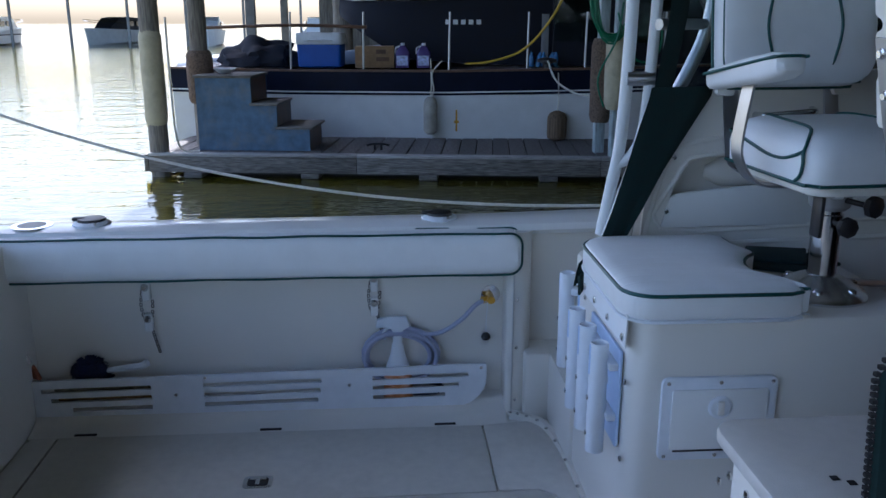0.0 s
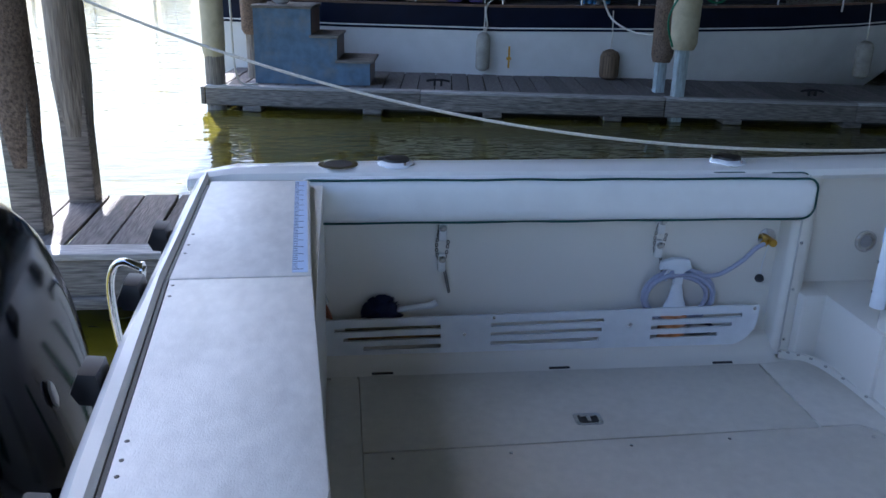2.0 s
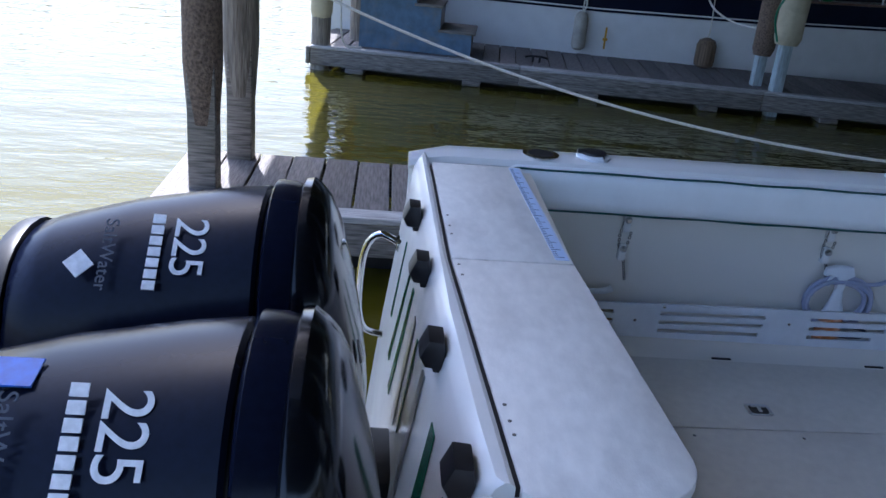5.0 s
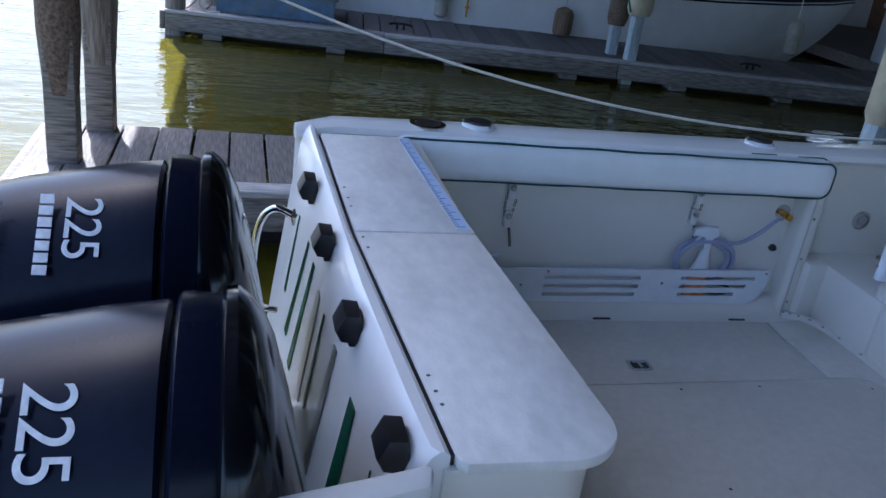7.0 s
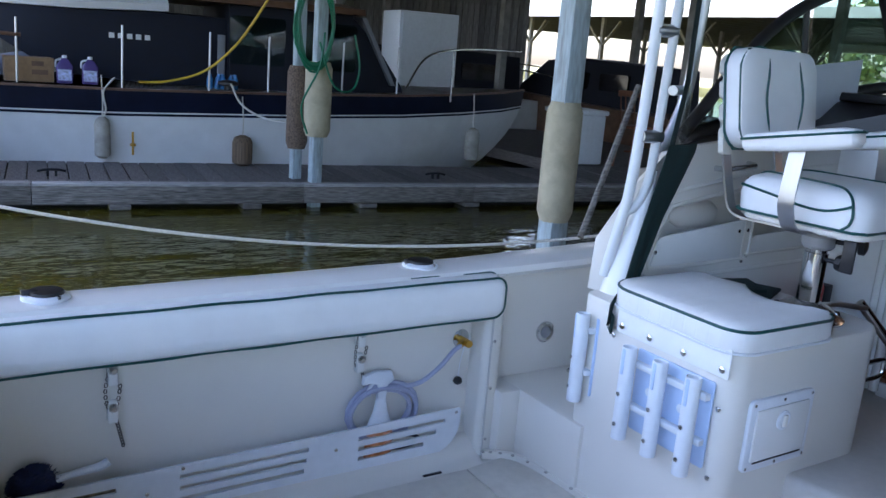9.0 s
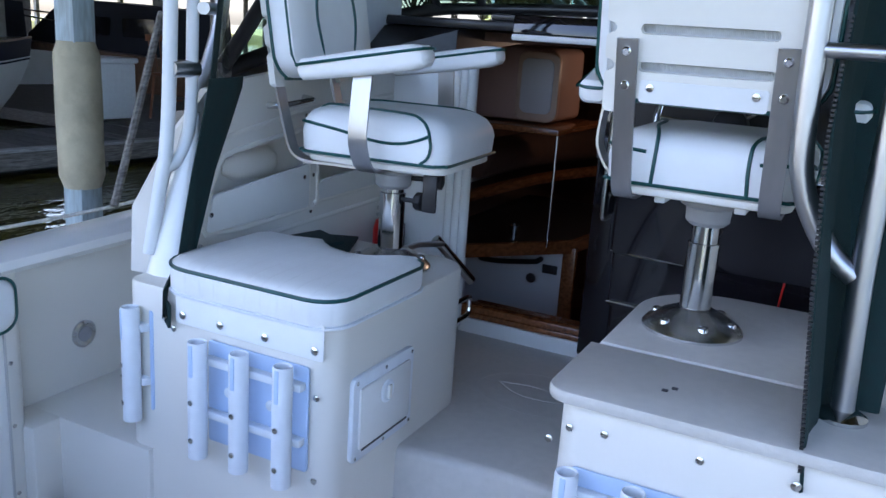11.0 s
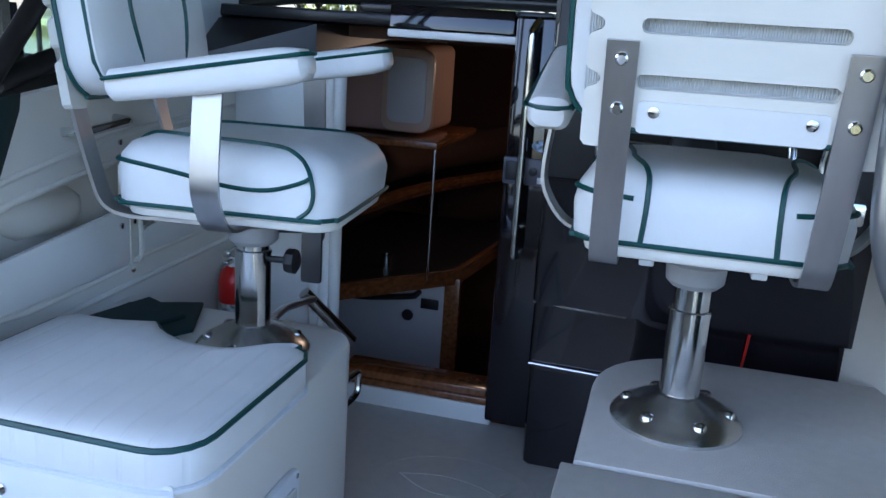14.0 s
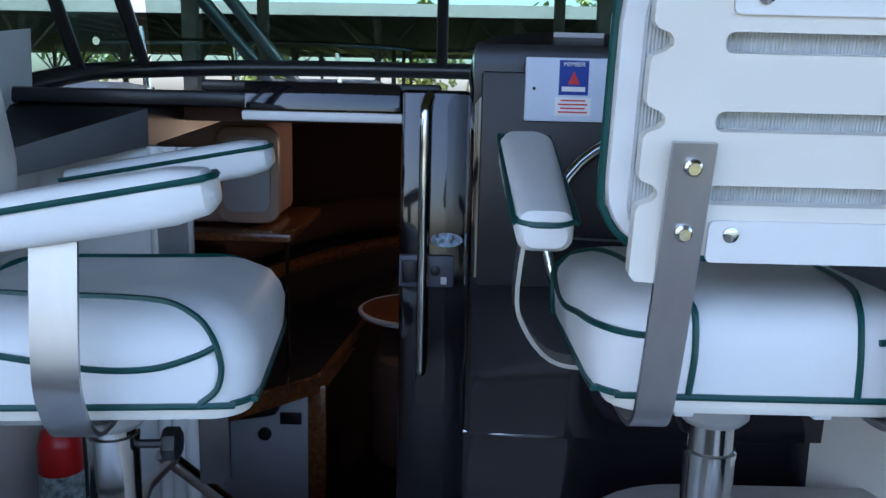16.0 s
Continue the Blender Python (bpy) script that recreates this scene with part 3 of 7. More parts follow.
gh = thing("stern_rail", "bent stainless grab rail on the outer transom", "rail")
part("loop", bm_tube(smooth_path([(-1.06, 2.50, 0.60), (-1.12, 2.51, 0.62), (-1.16, 2.54, 0.55), (-1.17, 2.60, 0.36), (-1.15, 2.62, 0.26), (-1.09, 2.62, 0.24)], 6), 0.011, 10), STEEL, gh)
part("foot", bm_lathe([(0.024, 0), (0.024, 0.006), (0.012, 0.01)], 14, (0, 0, 0), pose(-1.062, 2.50, 0.60, 0, -90, 0)), STEEL, gh)
# decal stripes on the outer transom
GREEN = material("green_decal", (0.01, 0.10, 0.06), 0.2)
decal = thing("transom_decal", "green and silver slanted stripe decal on the outer transom", "decal", kind="structure")
def face_x(y, z):
    """The outer transom face, which slopes aft towards its foot."""
    return lip_out(y) - 0.030 - 0.055 * (0.55 - z) / 0.45
def stripe(y0, z0, y1, z1, w0, w1, m):
    ring = [(y0, z0), (y0 + w0, z0), (y1 + w1, z1), (y1, z1)]
    rows = [[Vector((face_x(y, z) - d, y, z)) for y, z in ring] for d in (0.0015, 0.004)]
    part("stripe", bm_loft(rows), m, decal, "", False)
for row in ((2.70, 0.52, 2.70, 0.26, 0.012, 0.03, GREEN), (2.45, 0.54, 2.53, 0.20, 0.025, 0.045, GREEN), (2.31, 0.54, 2.37, 0.18, 0.03, 0.05, GREEN), (2.16, 0.53, 2.16, 0.22, 0.035, 0.05, BRUSHED),
            (2.06, 0.53, 2.07, 0.26, 0.015, 0.02, GREEN), (1.87, 0.55, 1.89, 0.20, 0.03, 0.05, BRUSHED), (1.65, 0.55, 1.64, 0.22, 0.05, 0.085, GREEN), (1.48, 0.54, 1.46, 0.25, 0.006, 0.006, GREEN)):
    stripe(*row)


# ---- outboard engines, tilted up ----
def sect(x, w, zt, zb, shear=0.0, scale=1.0, sh=2.2, n=36):
    """A rounded ring across the engine's axis; shear leans its foot forward."""
    cz, h = (zt + zb) / 2, (zt - zb) / 2
    pts = []
    for k in range(n):
        a = 2 * math.pi * k / n
        c, s = math.cos(a), math.sin(a)
        z = cz + scale * h * math.copysign(abs(s) ** (2 / sh), s)
        pts.append((x + shear * (zt - z), scale * w * math.copysign(abs(c) ** (2 / sh), c), z))
    return pts


WHITEINK = material("silver_lettering", (0.72, 0.74, 0.76), 0.4, vary=0.15, scale=60)
FADED = material("faded_lettering", (0.07, 0.08, 0.10), 0.5)
TAPE = material("blue_tape", (0.02, 0.12, 0.55), 0.5, vary=0.2, scale=40)


def engine(x, y, label):
    e = thing("outboard_engine", label, "engine", pose(x, y, -0.032), "pair of outboard engines")
    part("cowl", bm_loft([sect(-1.352, 0.250, 0.888, 0.245), sect(-1.36, 0.259, 0.897, 0.235), sect(-1.45, 0.262, 0.885, 0.21), sect(-1.65, 0.262, 0.845, 0.17), sect(-1.82, 0.252, 0.795, 0.15), sect(-1.88, 0.244, 0.77, 0.15), sect(-1.89, 0.235, 0.76, 0.16)]), ENGMAT, e, "dusty black engine cowl")
    part("cowl_rim", bm_loft([sect(-1.888, 0.250, 0.778, 0.14), sect(-1.90, 0.254, 0.78, 0.135), sect(-1.93, 0.250, 0.77, 0.13), sect(-1.94, 0.235, 0.755, 0.14)]), BLACK, e, "black rubber rim")
    part("seam_band", bm_loft([sect(-1.33, 0.232, 0.87, 0.27), sect(-1.37, 0.232, 0.87, 0.27)]), BLACK, e)
    part("collar", bm_loft([sect(-1.272, 0.250, 0.905, 0.24), sect(-1.30, 0.258, 0.912, 0.235), sect(-1.338, 0.262, 0.914, 0.23), sect(-1.345, 0.252, 0.905, 0.24)]), ENGMAT, e)
    part("top_cap", bm_loft([sect(-1.278, 0.255, 0.91, 0.235), sect(-1.272, 0.264, 0.922, 0.225), sect(-1.255, 0.266, 0.924, 0.222, 0.01), sect(-1.238, 0.266, 0.922, 0.222, 0.06, 0.965), sect(-1.222, 0.266, 0.922, 0.222, 0.12, 0.90), sect(-1.212, 0.266, 0.922, 0.222, 0.165, 0.78), sect(-1.206, 0.266, 0.922, 0.222, 0.19, 0.55), sect(-1.203, 0.266, 0.922, 0.222, 0.195, 0.25)]), ENGINE, e, "glossy black top of the cowl")
    part("lower_cowl", bm_loft([sect(-1.93, 0.22, 0.74, 0.15), sect(-2.15, 0.2, 0.64, 0.10), sect(-2.35, 0.14, 0.52, 0.12)]), ENGMAT, e)
    part("midsection", bm_loft([sect(-2.3, 0.10, 0.45, 0.15), sect(-2.8, 0.06, 0.55, 0.25), sect(-3.0, 0.05, 0.6, 0.35)]), ENGINE, e)
    part("bracket", bm_box(-1.75, -1.0, -0.13, 0.13, -0.12, 0.2, 0.04), BLACK, e, "black engine mounting bracket")
    part("badge", bm_lathe([(0.022, 0), (0.020, 0.006), (0.010, 0.008)], 6, (0, 0, 0), pose(-1.128, -0.10, 0.55, 0, 80, 0) @ Matrix.Diagonal((1.5, 0.6, 1, 1))), BRUSHED, e)
    # lettering wraps over the upper near flank, its top towards the boat
    def flank(x, deg, out=0.008):
        a = radians(deg)
        h, w, cz = (0.865 - 0.19) / 2 - (-1.45 - x) * 0.09, 0.262, 0.53
        c, s = math.cos(a), math.sin(a)
        yy, zz = w * math.copysign(abs(c) ** (2 / 2.2), c), cz + h * math.copysign(abs(s) ** (2 / 2.2), s)
        nrm = Vector((-0.02, c / w, s / h)).normalized()
        up = (Vector((1, 0, 0)) - nrm * nrm.x).normalized()
        right = up.cross(nrm)
        m = Matrix((right, up, nrm)).transposed().to_4x4()
        return Matrix.Translation(Vector((x, yy, zz)) + nrm * out) @ m
    text_part("numeral", "225", 0.100, flank(-1.50, 125, 0.014), WHITEINK, e, "worn silver model numeral", 0.92)
    for k in range(7):
        part("word_bar", bm_box(-0.088 + k * 0.0255, -0.068 + k * 0.0255, -0.013, 0.013, -0.003, 0.0008), WHITEINK, e, "silver bar of the maker's mark", False).matrix_basis = flank(-1.568, 127, 0.012)
    text_part("word", "SaltWater", 0.040, flank(-1.665, 128, 0.014), FADED, e, "faded dark lettering")
    part("emblem", bm_prism([(-0.032, 0), (0, -0.032), (0.032, 0), (0, 0.032)], -0.002, 0.0008), WHITEINK, e, "silver diamond emblem").matrix_basis = flank(-1.72, 132, 0.010)
    if y < 2:
        part("tape", bm_box(-0.03, 0.03, -0.05, 0.05, -0.003, 0.0006), TAPE, e, "strip of bright blue tape").matrix_basis = flank(-1.70, 100, 0.003)
    return e
engine(0.035, 1.45, "black outboard engine tilted up, with silver numerals")
engine(-0.025, 2.12, "black outboard engine tilted up beside its twin")


# ---- seat boxes, step and helm deck ----
structure("seat_box_far", bm_prism(rounded(1.2, 1.93, 2.152, 2.79, (0.07, 0.11, 0.05, 0.05), 7), -0.01, 0.70, 0.012, top_only=True), GEL, "cream moulded seat box beside the passage", "seat box")
bxB = structure("seat_box_near", bm_prism(rounded(1.215, 2.06, 0.68, 1.63, (0.04, 0.04, 0.12, 0.05), 7), -0.01, 0.675, 0.01, top_only=True), GEL, "cream moulded seat box under the helm chair", "seat box")
part("lid", bm_prism(rounded(1.19, 1.495, 0.74, 1.655, (0.05, 0.0, 0.0, 0.05), 6), 0.675, 0.703, 0.008), DECKGREY, bxB, "grey nonskid lid")
part("pedestal_step", bm_prism(rounded(1.50, 2.055, 0.70, 1.635, (0.0, 0.04, 0.22, 0.0), 8), 0.675, 0.706, 0.008), DECKGREY, bxB)
for y in (1.44, 1.425):
    part("lid_slot", bm_box(1.305 if y > 1.43 else 1.325, 1.317 if y > 1.43 else 1.337, y, y + 0.012, 0.703, 0.7045), BLACK, bxB)
structure("floor_helm", bm_prism([(1.51, 2.2), (1.535, 2.0), (1.545, 1.85), (1.54, 1.6), (2.47, 1.6), (2.47, 2.9), (1.51, 2.9)], -0.01, 0.28, 0.025, 3, top_only=True), DECKGREY, "grey nonskid raised helm deck with rounded step", "floor")


# ---- helm enclosure ----
BX = 2.45
structure("wall_bulkhead", bm_join(bm_box(BX - 0.02, BX + 0.03, 2.50, 3.03, 0.27, 1.30, 0.004), bm_box(BX - 0.02, BX + 0.03, 1.94, 2.42, 0.27, 0.335, 0.006)), GELW, "white cabin bulkhead beside the companionway", "wall")
SIDE_Y = 2.745
SIDE_POCKETS = ([(1.447, 0.772), (1.905, 0.776), (1.917, 0.790), (1.919, 1.020), (1.905, 1.034), (1.56, 0.990), (1.515, 0.970), (1.490, 0.930)],
                [(1.975, 0.790), (2.380, 0.800), (2.395, 0.815), (2.395, 1.045), (2.380, 1.060), (1.985, 1.038), (1.968, 1.022), (1.966, 0.800)])
def pierced_side():
    """The helm side wall with its two pocket openings."""
    b = bmesh.new()
    edges = []
    for loop in ([(1.385, 0.66), (1.90, 0.66), (1.90, 0.27), (2.43, 0.27), (2.43, 1.282), (2.0, 1.236), (1.62, 1.192), (1.46, 1.165), (1.41, 1.12)],) + SIDE_POCKETS:
        vs = [b.verts.new((x, SIDE_Y, z)) for x, z in loop]
        edges += [b.edges.new((vs[i - 1], vs[i])) for i in range(len(vs))]
    bmesh.ops.triangle_fill(b, edges=edges, use_beauty=True)
    ext = bmesh.ops.extrude_face_region(b, geom=b.faces[:])
    bmesh.ops.translate(b, verts=[v for v in ext["geom"] if isinstance(v, bmesh.types.BMVert)], vec=(0, 0.025, 0))
    bmesh.ops.recalc_face_normals(b, faces=b.faces[:])
    return b
helm_side = structure("wall_helm_side", pierced_side(), GEL, "cream moulded helm side wall with two open pockets", "wall", False)
part("pocket_back", bm_box(1.40, 2.43, 2.825, 2.845, 0.70, 1.10), GEL, helm_side)
part("pocket_floor", bm_box(1.40, 2.43, 2.772, 2.823, 0.745, 0.765), GEL, helm_side)
part("side_deck", bm_box(1.66, 4.4, 2.848, 3.14, 0.655, 0.685, 0.006), GELW, helm_side)
structure("wall_helm_near", bm_prism([(2.24, 1.125), (2.16, 1.105), (2.0, 1.06), (1.8, 1.0), (1.52, 0.92), (1.52, 0.74), (2.24, 0.74)], 0.27, 1.02, 0.02), GEL, "cream moulded near wall of the helm station", "wall")
structure("wall_console", bm_prism([(2.24, 0.285), (2.23, 0.56), (2.19, 0.57), (2.19, 0.735), (2.16, 0.745), (2.15, 1.0), (2.08, 1.08), (2.10, 1.44), (2.15, 1.49), (2.55, 1.44), (2.55, 0.285)], 0.72, 1.815, 0.018, axis='y'), DARKGLOSS, "glossy dark helm console", "console")
structure("wall_door_stack", bm_box(BX - 0.04, BX + 0.05, 1.803, 1.955, 0.30, 1.413, 0.01), DARKGLOSS, "glossy black folded companionway door", "wall")
structure("trim_jamb", bm_join(*[bm_cyl((BX - 0.03, y, 0.30), (BX - 0.03, y, 1.28), 0.018, n=10) for y in (2.425, 2.455, 2.485)]), GELW, "white grooved companionway jamb", "trim")
structure("trim_header", bm_box(BX - 0.03, BX + 0.02, 1.93, 2.30, 1.340, 1.362, 0.006), GELW, "white companionway header trim", "trim")
structure("dashboard", bm_join(bm_box(BX + 0.0, 3.3, 1.85, 2.95, 1.366, 1.40, 0.01), bm_box(BX + 0.02, 3.3, 0.7, 1.85, 1.366, 1.40, 0.01), bm_box(BX + 0.02, BX + 0.12, 1.87, 2.40, 1.40, 1.425, 0.008)), DASHTOP, "dark dashboard under the windshield", "dashboard")
structure("sliding_hatch", bm_prism([(BX - 0.042, 1.366), (BX + 0.10, 1.366), (BX + 0.10, 1.425), (BX - 0.034, 1.422), (BX - 0.040, 1.415)], 1.957, 2.29, 0.004, axis='y'), DARKGLOSS, "glossy black companionway sliding hatch", "hatch")
wc = structure("wall_cabin", bm_box(2.48, 5.2, 1.0, 1.05, -0.3, 1.36), CABIN, "dark brown lined cabin interior", "wall")
part("side_panel", bm_box(2.48, 5.2, 2.85, 2.9, -0.3, 1.36), CABIN, wc)
part("end_panel", bm_box(5.15, 5.2, 1.05, 2.85, -0.3, 1.36), CABIN, wc)
part("floor_panel", bm_box(2.48, 5.15, 1.05, 2.85, -0.35, -0.3), CABIN, wc)
part("head_panel", bm_box(2.6, 5.15, 1.05, 2.85, 1.33, 1.362), CABIN, wc)


# ---- helm chairs ----
def helm_chair(at, label, slide=0.0, lift=14, sunk=0.0):
    """A pedestal chair that faces +x of its own space, its base on the seat box."""
    c = thing("helm_chair", label, "chair", at, "pair of helm chairs")
    base = part("pedestal_base", bm_lathe([(0.118, 0.0), (0.118, 0.006), (0.108, 0.018), (0.075, 0.038), (0.045, 0.052), (0.038, 0.056)], 36), POLISH, c, "polished flared pedestal base")
    for k in range(6):
        a = radians(60 * k + 25)
        part("bolt", bm_lathe([(0.013, 0.010), (0.013, 0.030), (0.010, 0.034), (0.004, 0.036)], 12, (0.088 * math.cos(a), 0.088 * math.sin(a), 0)), STEEL, base)
    part("pedestal_tube", bm_join(bm_cyl((0, 0, 0.05), (0, 0, 0.21), 0.036, n=24), bm_cyl((0, 0, 0.21), (0, 0, 0.27), 0.0315, n=24), bm_lathe([(0.037, 0.205), (0.037, 0.212), (0.032, 0.214)], 24)), STEEL, c, "polished steel pedestal tube")
    part("swivel_head", bm_lathe([(0.040, 0.255), (0.050, 0.265), (0.052, 0.295), (0.066, 0.302), (0.066, 0.325)], 24), GREYPAINT, c, "grey cast swivel head")
    knob = part("knob", bm_join(bm_cyl((0.035, 0.0, 0.225), (0.075, 0.0, 0.225), 0.007, n=8), bm_lathe([(0.022, 0), (0.026, 0.006), (0.026, 0.02), (0.016, 0.026)], 8, (0, 0, 0), pose(0.07, 0, 0.225, 0, 90, 0))), BLACK, c, "black clamping knob")
    part("knob", bm_join(bm_cyl((0.04, 0.01, 0.285), (0.115, 0.03, 0.285), 0.007, n=8), bm_lathe([(0.020, 0), (0.027, 0.006), (0.027, 0.022), (0.014, 0.028)], 8, (0, 0, 0), pose(0.11, 0.03, 0.285, 0, 90, 15))), BLACK, c, "black clamping knob")
    s = slide
    part("slide_rail", bm_join(*[bm_box(s - 0.16, s + 0.14, y - 0.012, y + 0.012, 0.315, 0.335, 0.003) for y in (-0.085, 0.085)]), WHITETUBE, c)
    part("seat_pan", bm_prism(rounded(s - 0.20, s + 0.20, -0.187, 0.187, 0.05, 5), 0.333, 0.356, 0.008), SHELL, c, "white moulded seat pan")
    # seat cushion: soft slab, crowned on top and rolled at the front
    secs = []
    for z, ins in ((0.350, 0.012), (0.358, 0.0), (0.41, -0.004), (0.440, 0.002), (0.458, 0.016), (0.468, 0.045), (0.471, 0.10)):
        ring = []
        for x, y in rounded(s - 0.21 + ins, s + 0.208 - ins, -0.205 + ins, 0.205 - ins, max(0.06 - ins * 0.4, 0.02), 6):
            crown = 0.010 * max(0, 1 - (y / 0.205) ** 2) if z > 0.43 else 0
            ring.append((x, y, z + crown - (0.018 * max(0, (x - s - 0.1) / 0.12) ** 2 if z > 0.43 else 0)))
        secs.append(ring)
    seat = part("seat", bm_loft(secs), VINYL, c, "padded white vinyl seat with dark green piping")
    def pipe(pts, r=0.0042, closed=False, owner=seat):
        part("piping", bm_tube(smooth_path(pts, 5, closed), r, 6, closed), PIPING, owner, "dark green piping")
    ring = [(x, y, 0.360) for x, y in rounded(s - 0.211, s + 0.209, -0.206, 0.206, 0.055, 3)]
    pipe(ring, closed=True)
    def crest(x, y):
        """Height of the cushion's top skin."""
        e = min(0.21 - abs(x - s), 0.205 - abs(y))
        prof = ((0.0, 0.440), (0.002, 0.441), (0.016, 0.458), (0.045, 0.468), (0.10, 0.471), (0.3, 0.472))
        h = prof[-1][1]
        for (e0, h0), (e1, h1) in zip(prof, prof[1:]):
            if e <= e1:
                h = h0 + (h1 - h0) * max(0, (e - e0)) / (e1 - e0)
                break
        return h + 0.010 * max(0, 1 - (y / 0.205) ** 2) - 0.018 * max(0, (x - s - 0.1) / 0.12) ** 2 + 0.001
    for sy in (-1, 1):
        ctr = [(s - 0.211, sy * 0.098, 0.363), (s - 0.214, sy * 0.095, 0.41)]
        ctr += [(s + x, sy * y, crest(s + x, y)) for x, y in ((-0.205, 0.095), (-0.19, 0.098), (-0.165, 0.105), (-0.12, 0.117), (-0.06, 0.126), (0.0, 0.130), (0.06, 0.138), (0.105, 0.155), (0.14, 0.180), (0.158, 0.196))]
        ctr += [(s + 0.168, sy * 0.2075, 0.43), (s + 0.172, sy * 0.2085, 0.405), (s + 0.165, sy * 0.208, 0.38), (s + 0.145, sy * 0.207, 0.363)]
        pipe(ctr)
        pipe([(s - 0.213, sy * 0.115, 0.43), (s - 0.207, sy * 0.172, 0.434), (s - 0.175, sy * 0.203, 0.436), (s - 0.08, sy * 0.2085, 0.424), (s + 0.02, sy * 0.2100, 0.408), (s + 0.09, sy * 0.2100, 0.408), (s + 0.14, sy * 0.2095, 0.422), (s + 0.165, sy * 0.2070, 0.434)])
    # back: scalloped shell with three long mesh-lined slots, cushion in front
    tilt = pose(s - 0.272, 0, 0.548, 0, -9, 0)
    slots = (0.063, 0.136, 0.210)
    def flank(z):
        """Half width of the shell, notched beside each slot."""
        w = 0.196 - 0.020 * sum(math.exp(-((z - q) / 0.011) ** 4) for q in slots)
        return w - 0.045 * max(0, (z - 0.245) / 0.045) ** 2.2
    zs = [-0.028 + 0.313 * k / 60 for k in range(61)]
    ring = [(0.150, -0.030), (0.158, -0.032), (0.190, -0.030)] + [(flank(z), z) for z in zs[1:]]
    outline = ring + [(-y, z) for y, z in ring[::-1]] + [(-0.140, 0.0), (0.140, 0.0)]
    b = bmesh.new()
    edges = []
    for loop in [outline] + [rounded(-0.128, 0.128, q - 0.010, q + 0.010, 0.009, 4) for q in slots]:
        vs = [b.verts.new((-0.012, y, z)) for y, z in loop]
        edges += [b.edges.new((vs[i - 1], vs[i])) for i in range(len(vs))]
    bmesh.ops.triangle_fill(b, edges=edges, use_beauty=True)
    ext = bmesh.ops.extrude_face_region(b, geom=b.faces[:])
    bmesh.ops.translate(b, verts=[v for v in ext["geom"] if isinstance(v, bmesh.types.BMVert)], vec=(-0.018, 0, 0))
    bmesh.ops.recalc_face_normals(b, faces=b.faces[:])
    back = part("backrest", b, SHELL, c, "moulded white backrest shell with scalloped edges and three slots", False)
    back.matrix_basis = tilt
    part("mesh_backing", bm_prism(rounded(-0.198, 0.198, -0.006, 0.280, 0.05, 5), -0.010, 0.0, axis='x'), MESHCLOTH, back, "pale ribbed mesh fabric")
    part("flap", bm_prism(rounded(-0.125, 0.125, 0.236, 0.292, 0.006, 2), -0.034, -0.0305, axis='x'), VINYL, back, "white vinyl flap with snaps")
    part("flap", bm_prism(rounded(-0.122, 0.122, -0.006, 0.038, 0.006, 2), -0.034, -0.0305, axis='x'), VINYL, back, "white vinyl flap with snaps")
    for y, z in ((-0.098, 0.253), (0.098, 0.253), (-0.100, 0.024), (0.100, 0.024)):
        part("snap", bm_lathe([(0.008, 0), (0.008, 0.003), (0.004, 0.005)], 12, (0, 0, 0), pose(-0.034, y, z, 0, -90, 0)), STEEL, back)
    part("hem", bm_tube([(-0.026, -0.138, -0.004), (-0.026, 0.0, -0.005), (-0.026, 0.138, -0.004)], 0.004, 6), PIPING, back, "dark green piping")
    cush = [[(x, cy * k, 0.148 + (z - 0.148) * k) for cy, z in rounded(-0.222, 0.222, -0.012, 0.300, 0.075, 6)] for x, k in ((0.0, 0.985), (0.012, 1.0), (0.045, 1.0), (0.065, 0.97), (0.075, 0.88), (0.078, 0.6))]
    bc = part("back_cushion", bm_loft(cush), VINYL, back, "padded white vinyl back cushion")
    pipe([(0.010, y, z) for y, z in rounded(-0.224, 0.224, -0.014, 0.302, 0.075, 4)], closed=True, owner=bc)
    pipe([(0.058, y, z) for y, z in rounded(-0.215, 0.215, -0.004, 0.292, 0.07, 4)], closed=True, owner=bc)
    for sy in (-1, 1):
        pipe([(0.012, sy * 0.085, 0.305), (0.06, sy * 0.085, 0.295), (0.078, sy * 0.09, 0.23), (0.080, sy * 0.105, 0.14), (0.076, sy * 0.085, 0.05), (0.055, sy * 0.06, 0.0)], owner=bc)
    # straps from under the seat up to the back, and bent arm bars
    for sy in (-1, 1):
        strap = part("back_strap", bm_strap(smooth_path([(s + 0.02, sy * 0.149, 0.327), (s - 0.12, sy * 0.149, 0.327), (s - 0.20, sy * 0.149, 0.327), (s - 0.245, sy * 0.149, 0.345), (s - 0.268, sy * 0.149, 0.40), (s - 0.300, sy * 0.149, 0.52), (s - 0.333, sy * 0.149, 0.658)], 4), (0, 1, 0), 0.042, 0.007), BRUSHED, c, "grey metal back strap")
        for z, x in ((0.568, -0.316), (0.634, -0.332)):
            part("bolt", bm_lathe([(0.009, 0), (0.009, 0.003), (0.006, 0.005), (0.006, 0.008)], 12, (0, 0, 0), pose(s + x, sy * 0.149, z, 0, -98, 0)), STEEL, strap)
        part("arm_strap", bm_strap(smooth_path([(s + 0.01, sy * 0.06, 0.326), (s + 0.01, sy * 0.17, 0.326), (s + 0.01, sy * 0.232, 0.337), (s + 0.01, sy * 0.272, 0.385), (s + 0.01, sy * 0.282, 0.44), (s + 0.01, sy * 0.266, 0.57)], 4), (1, 0, 0), 0.05, 0.006), BRUSHED, c, "bent grey metal arm bar")
        arm_secs = []
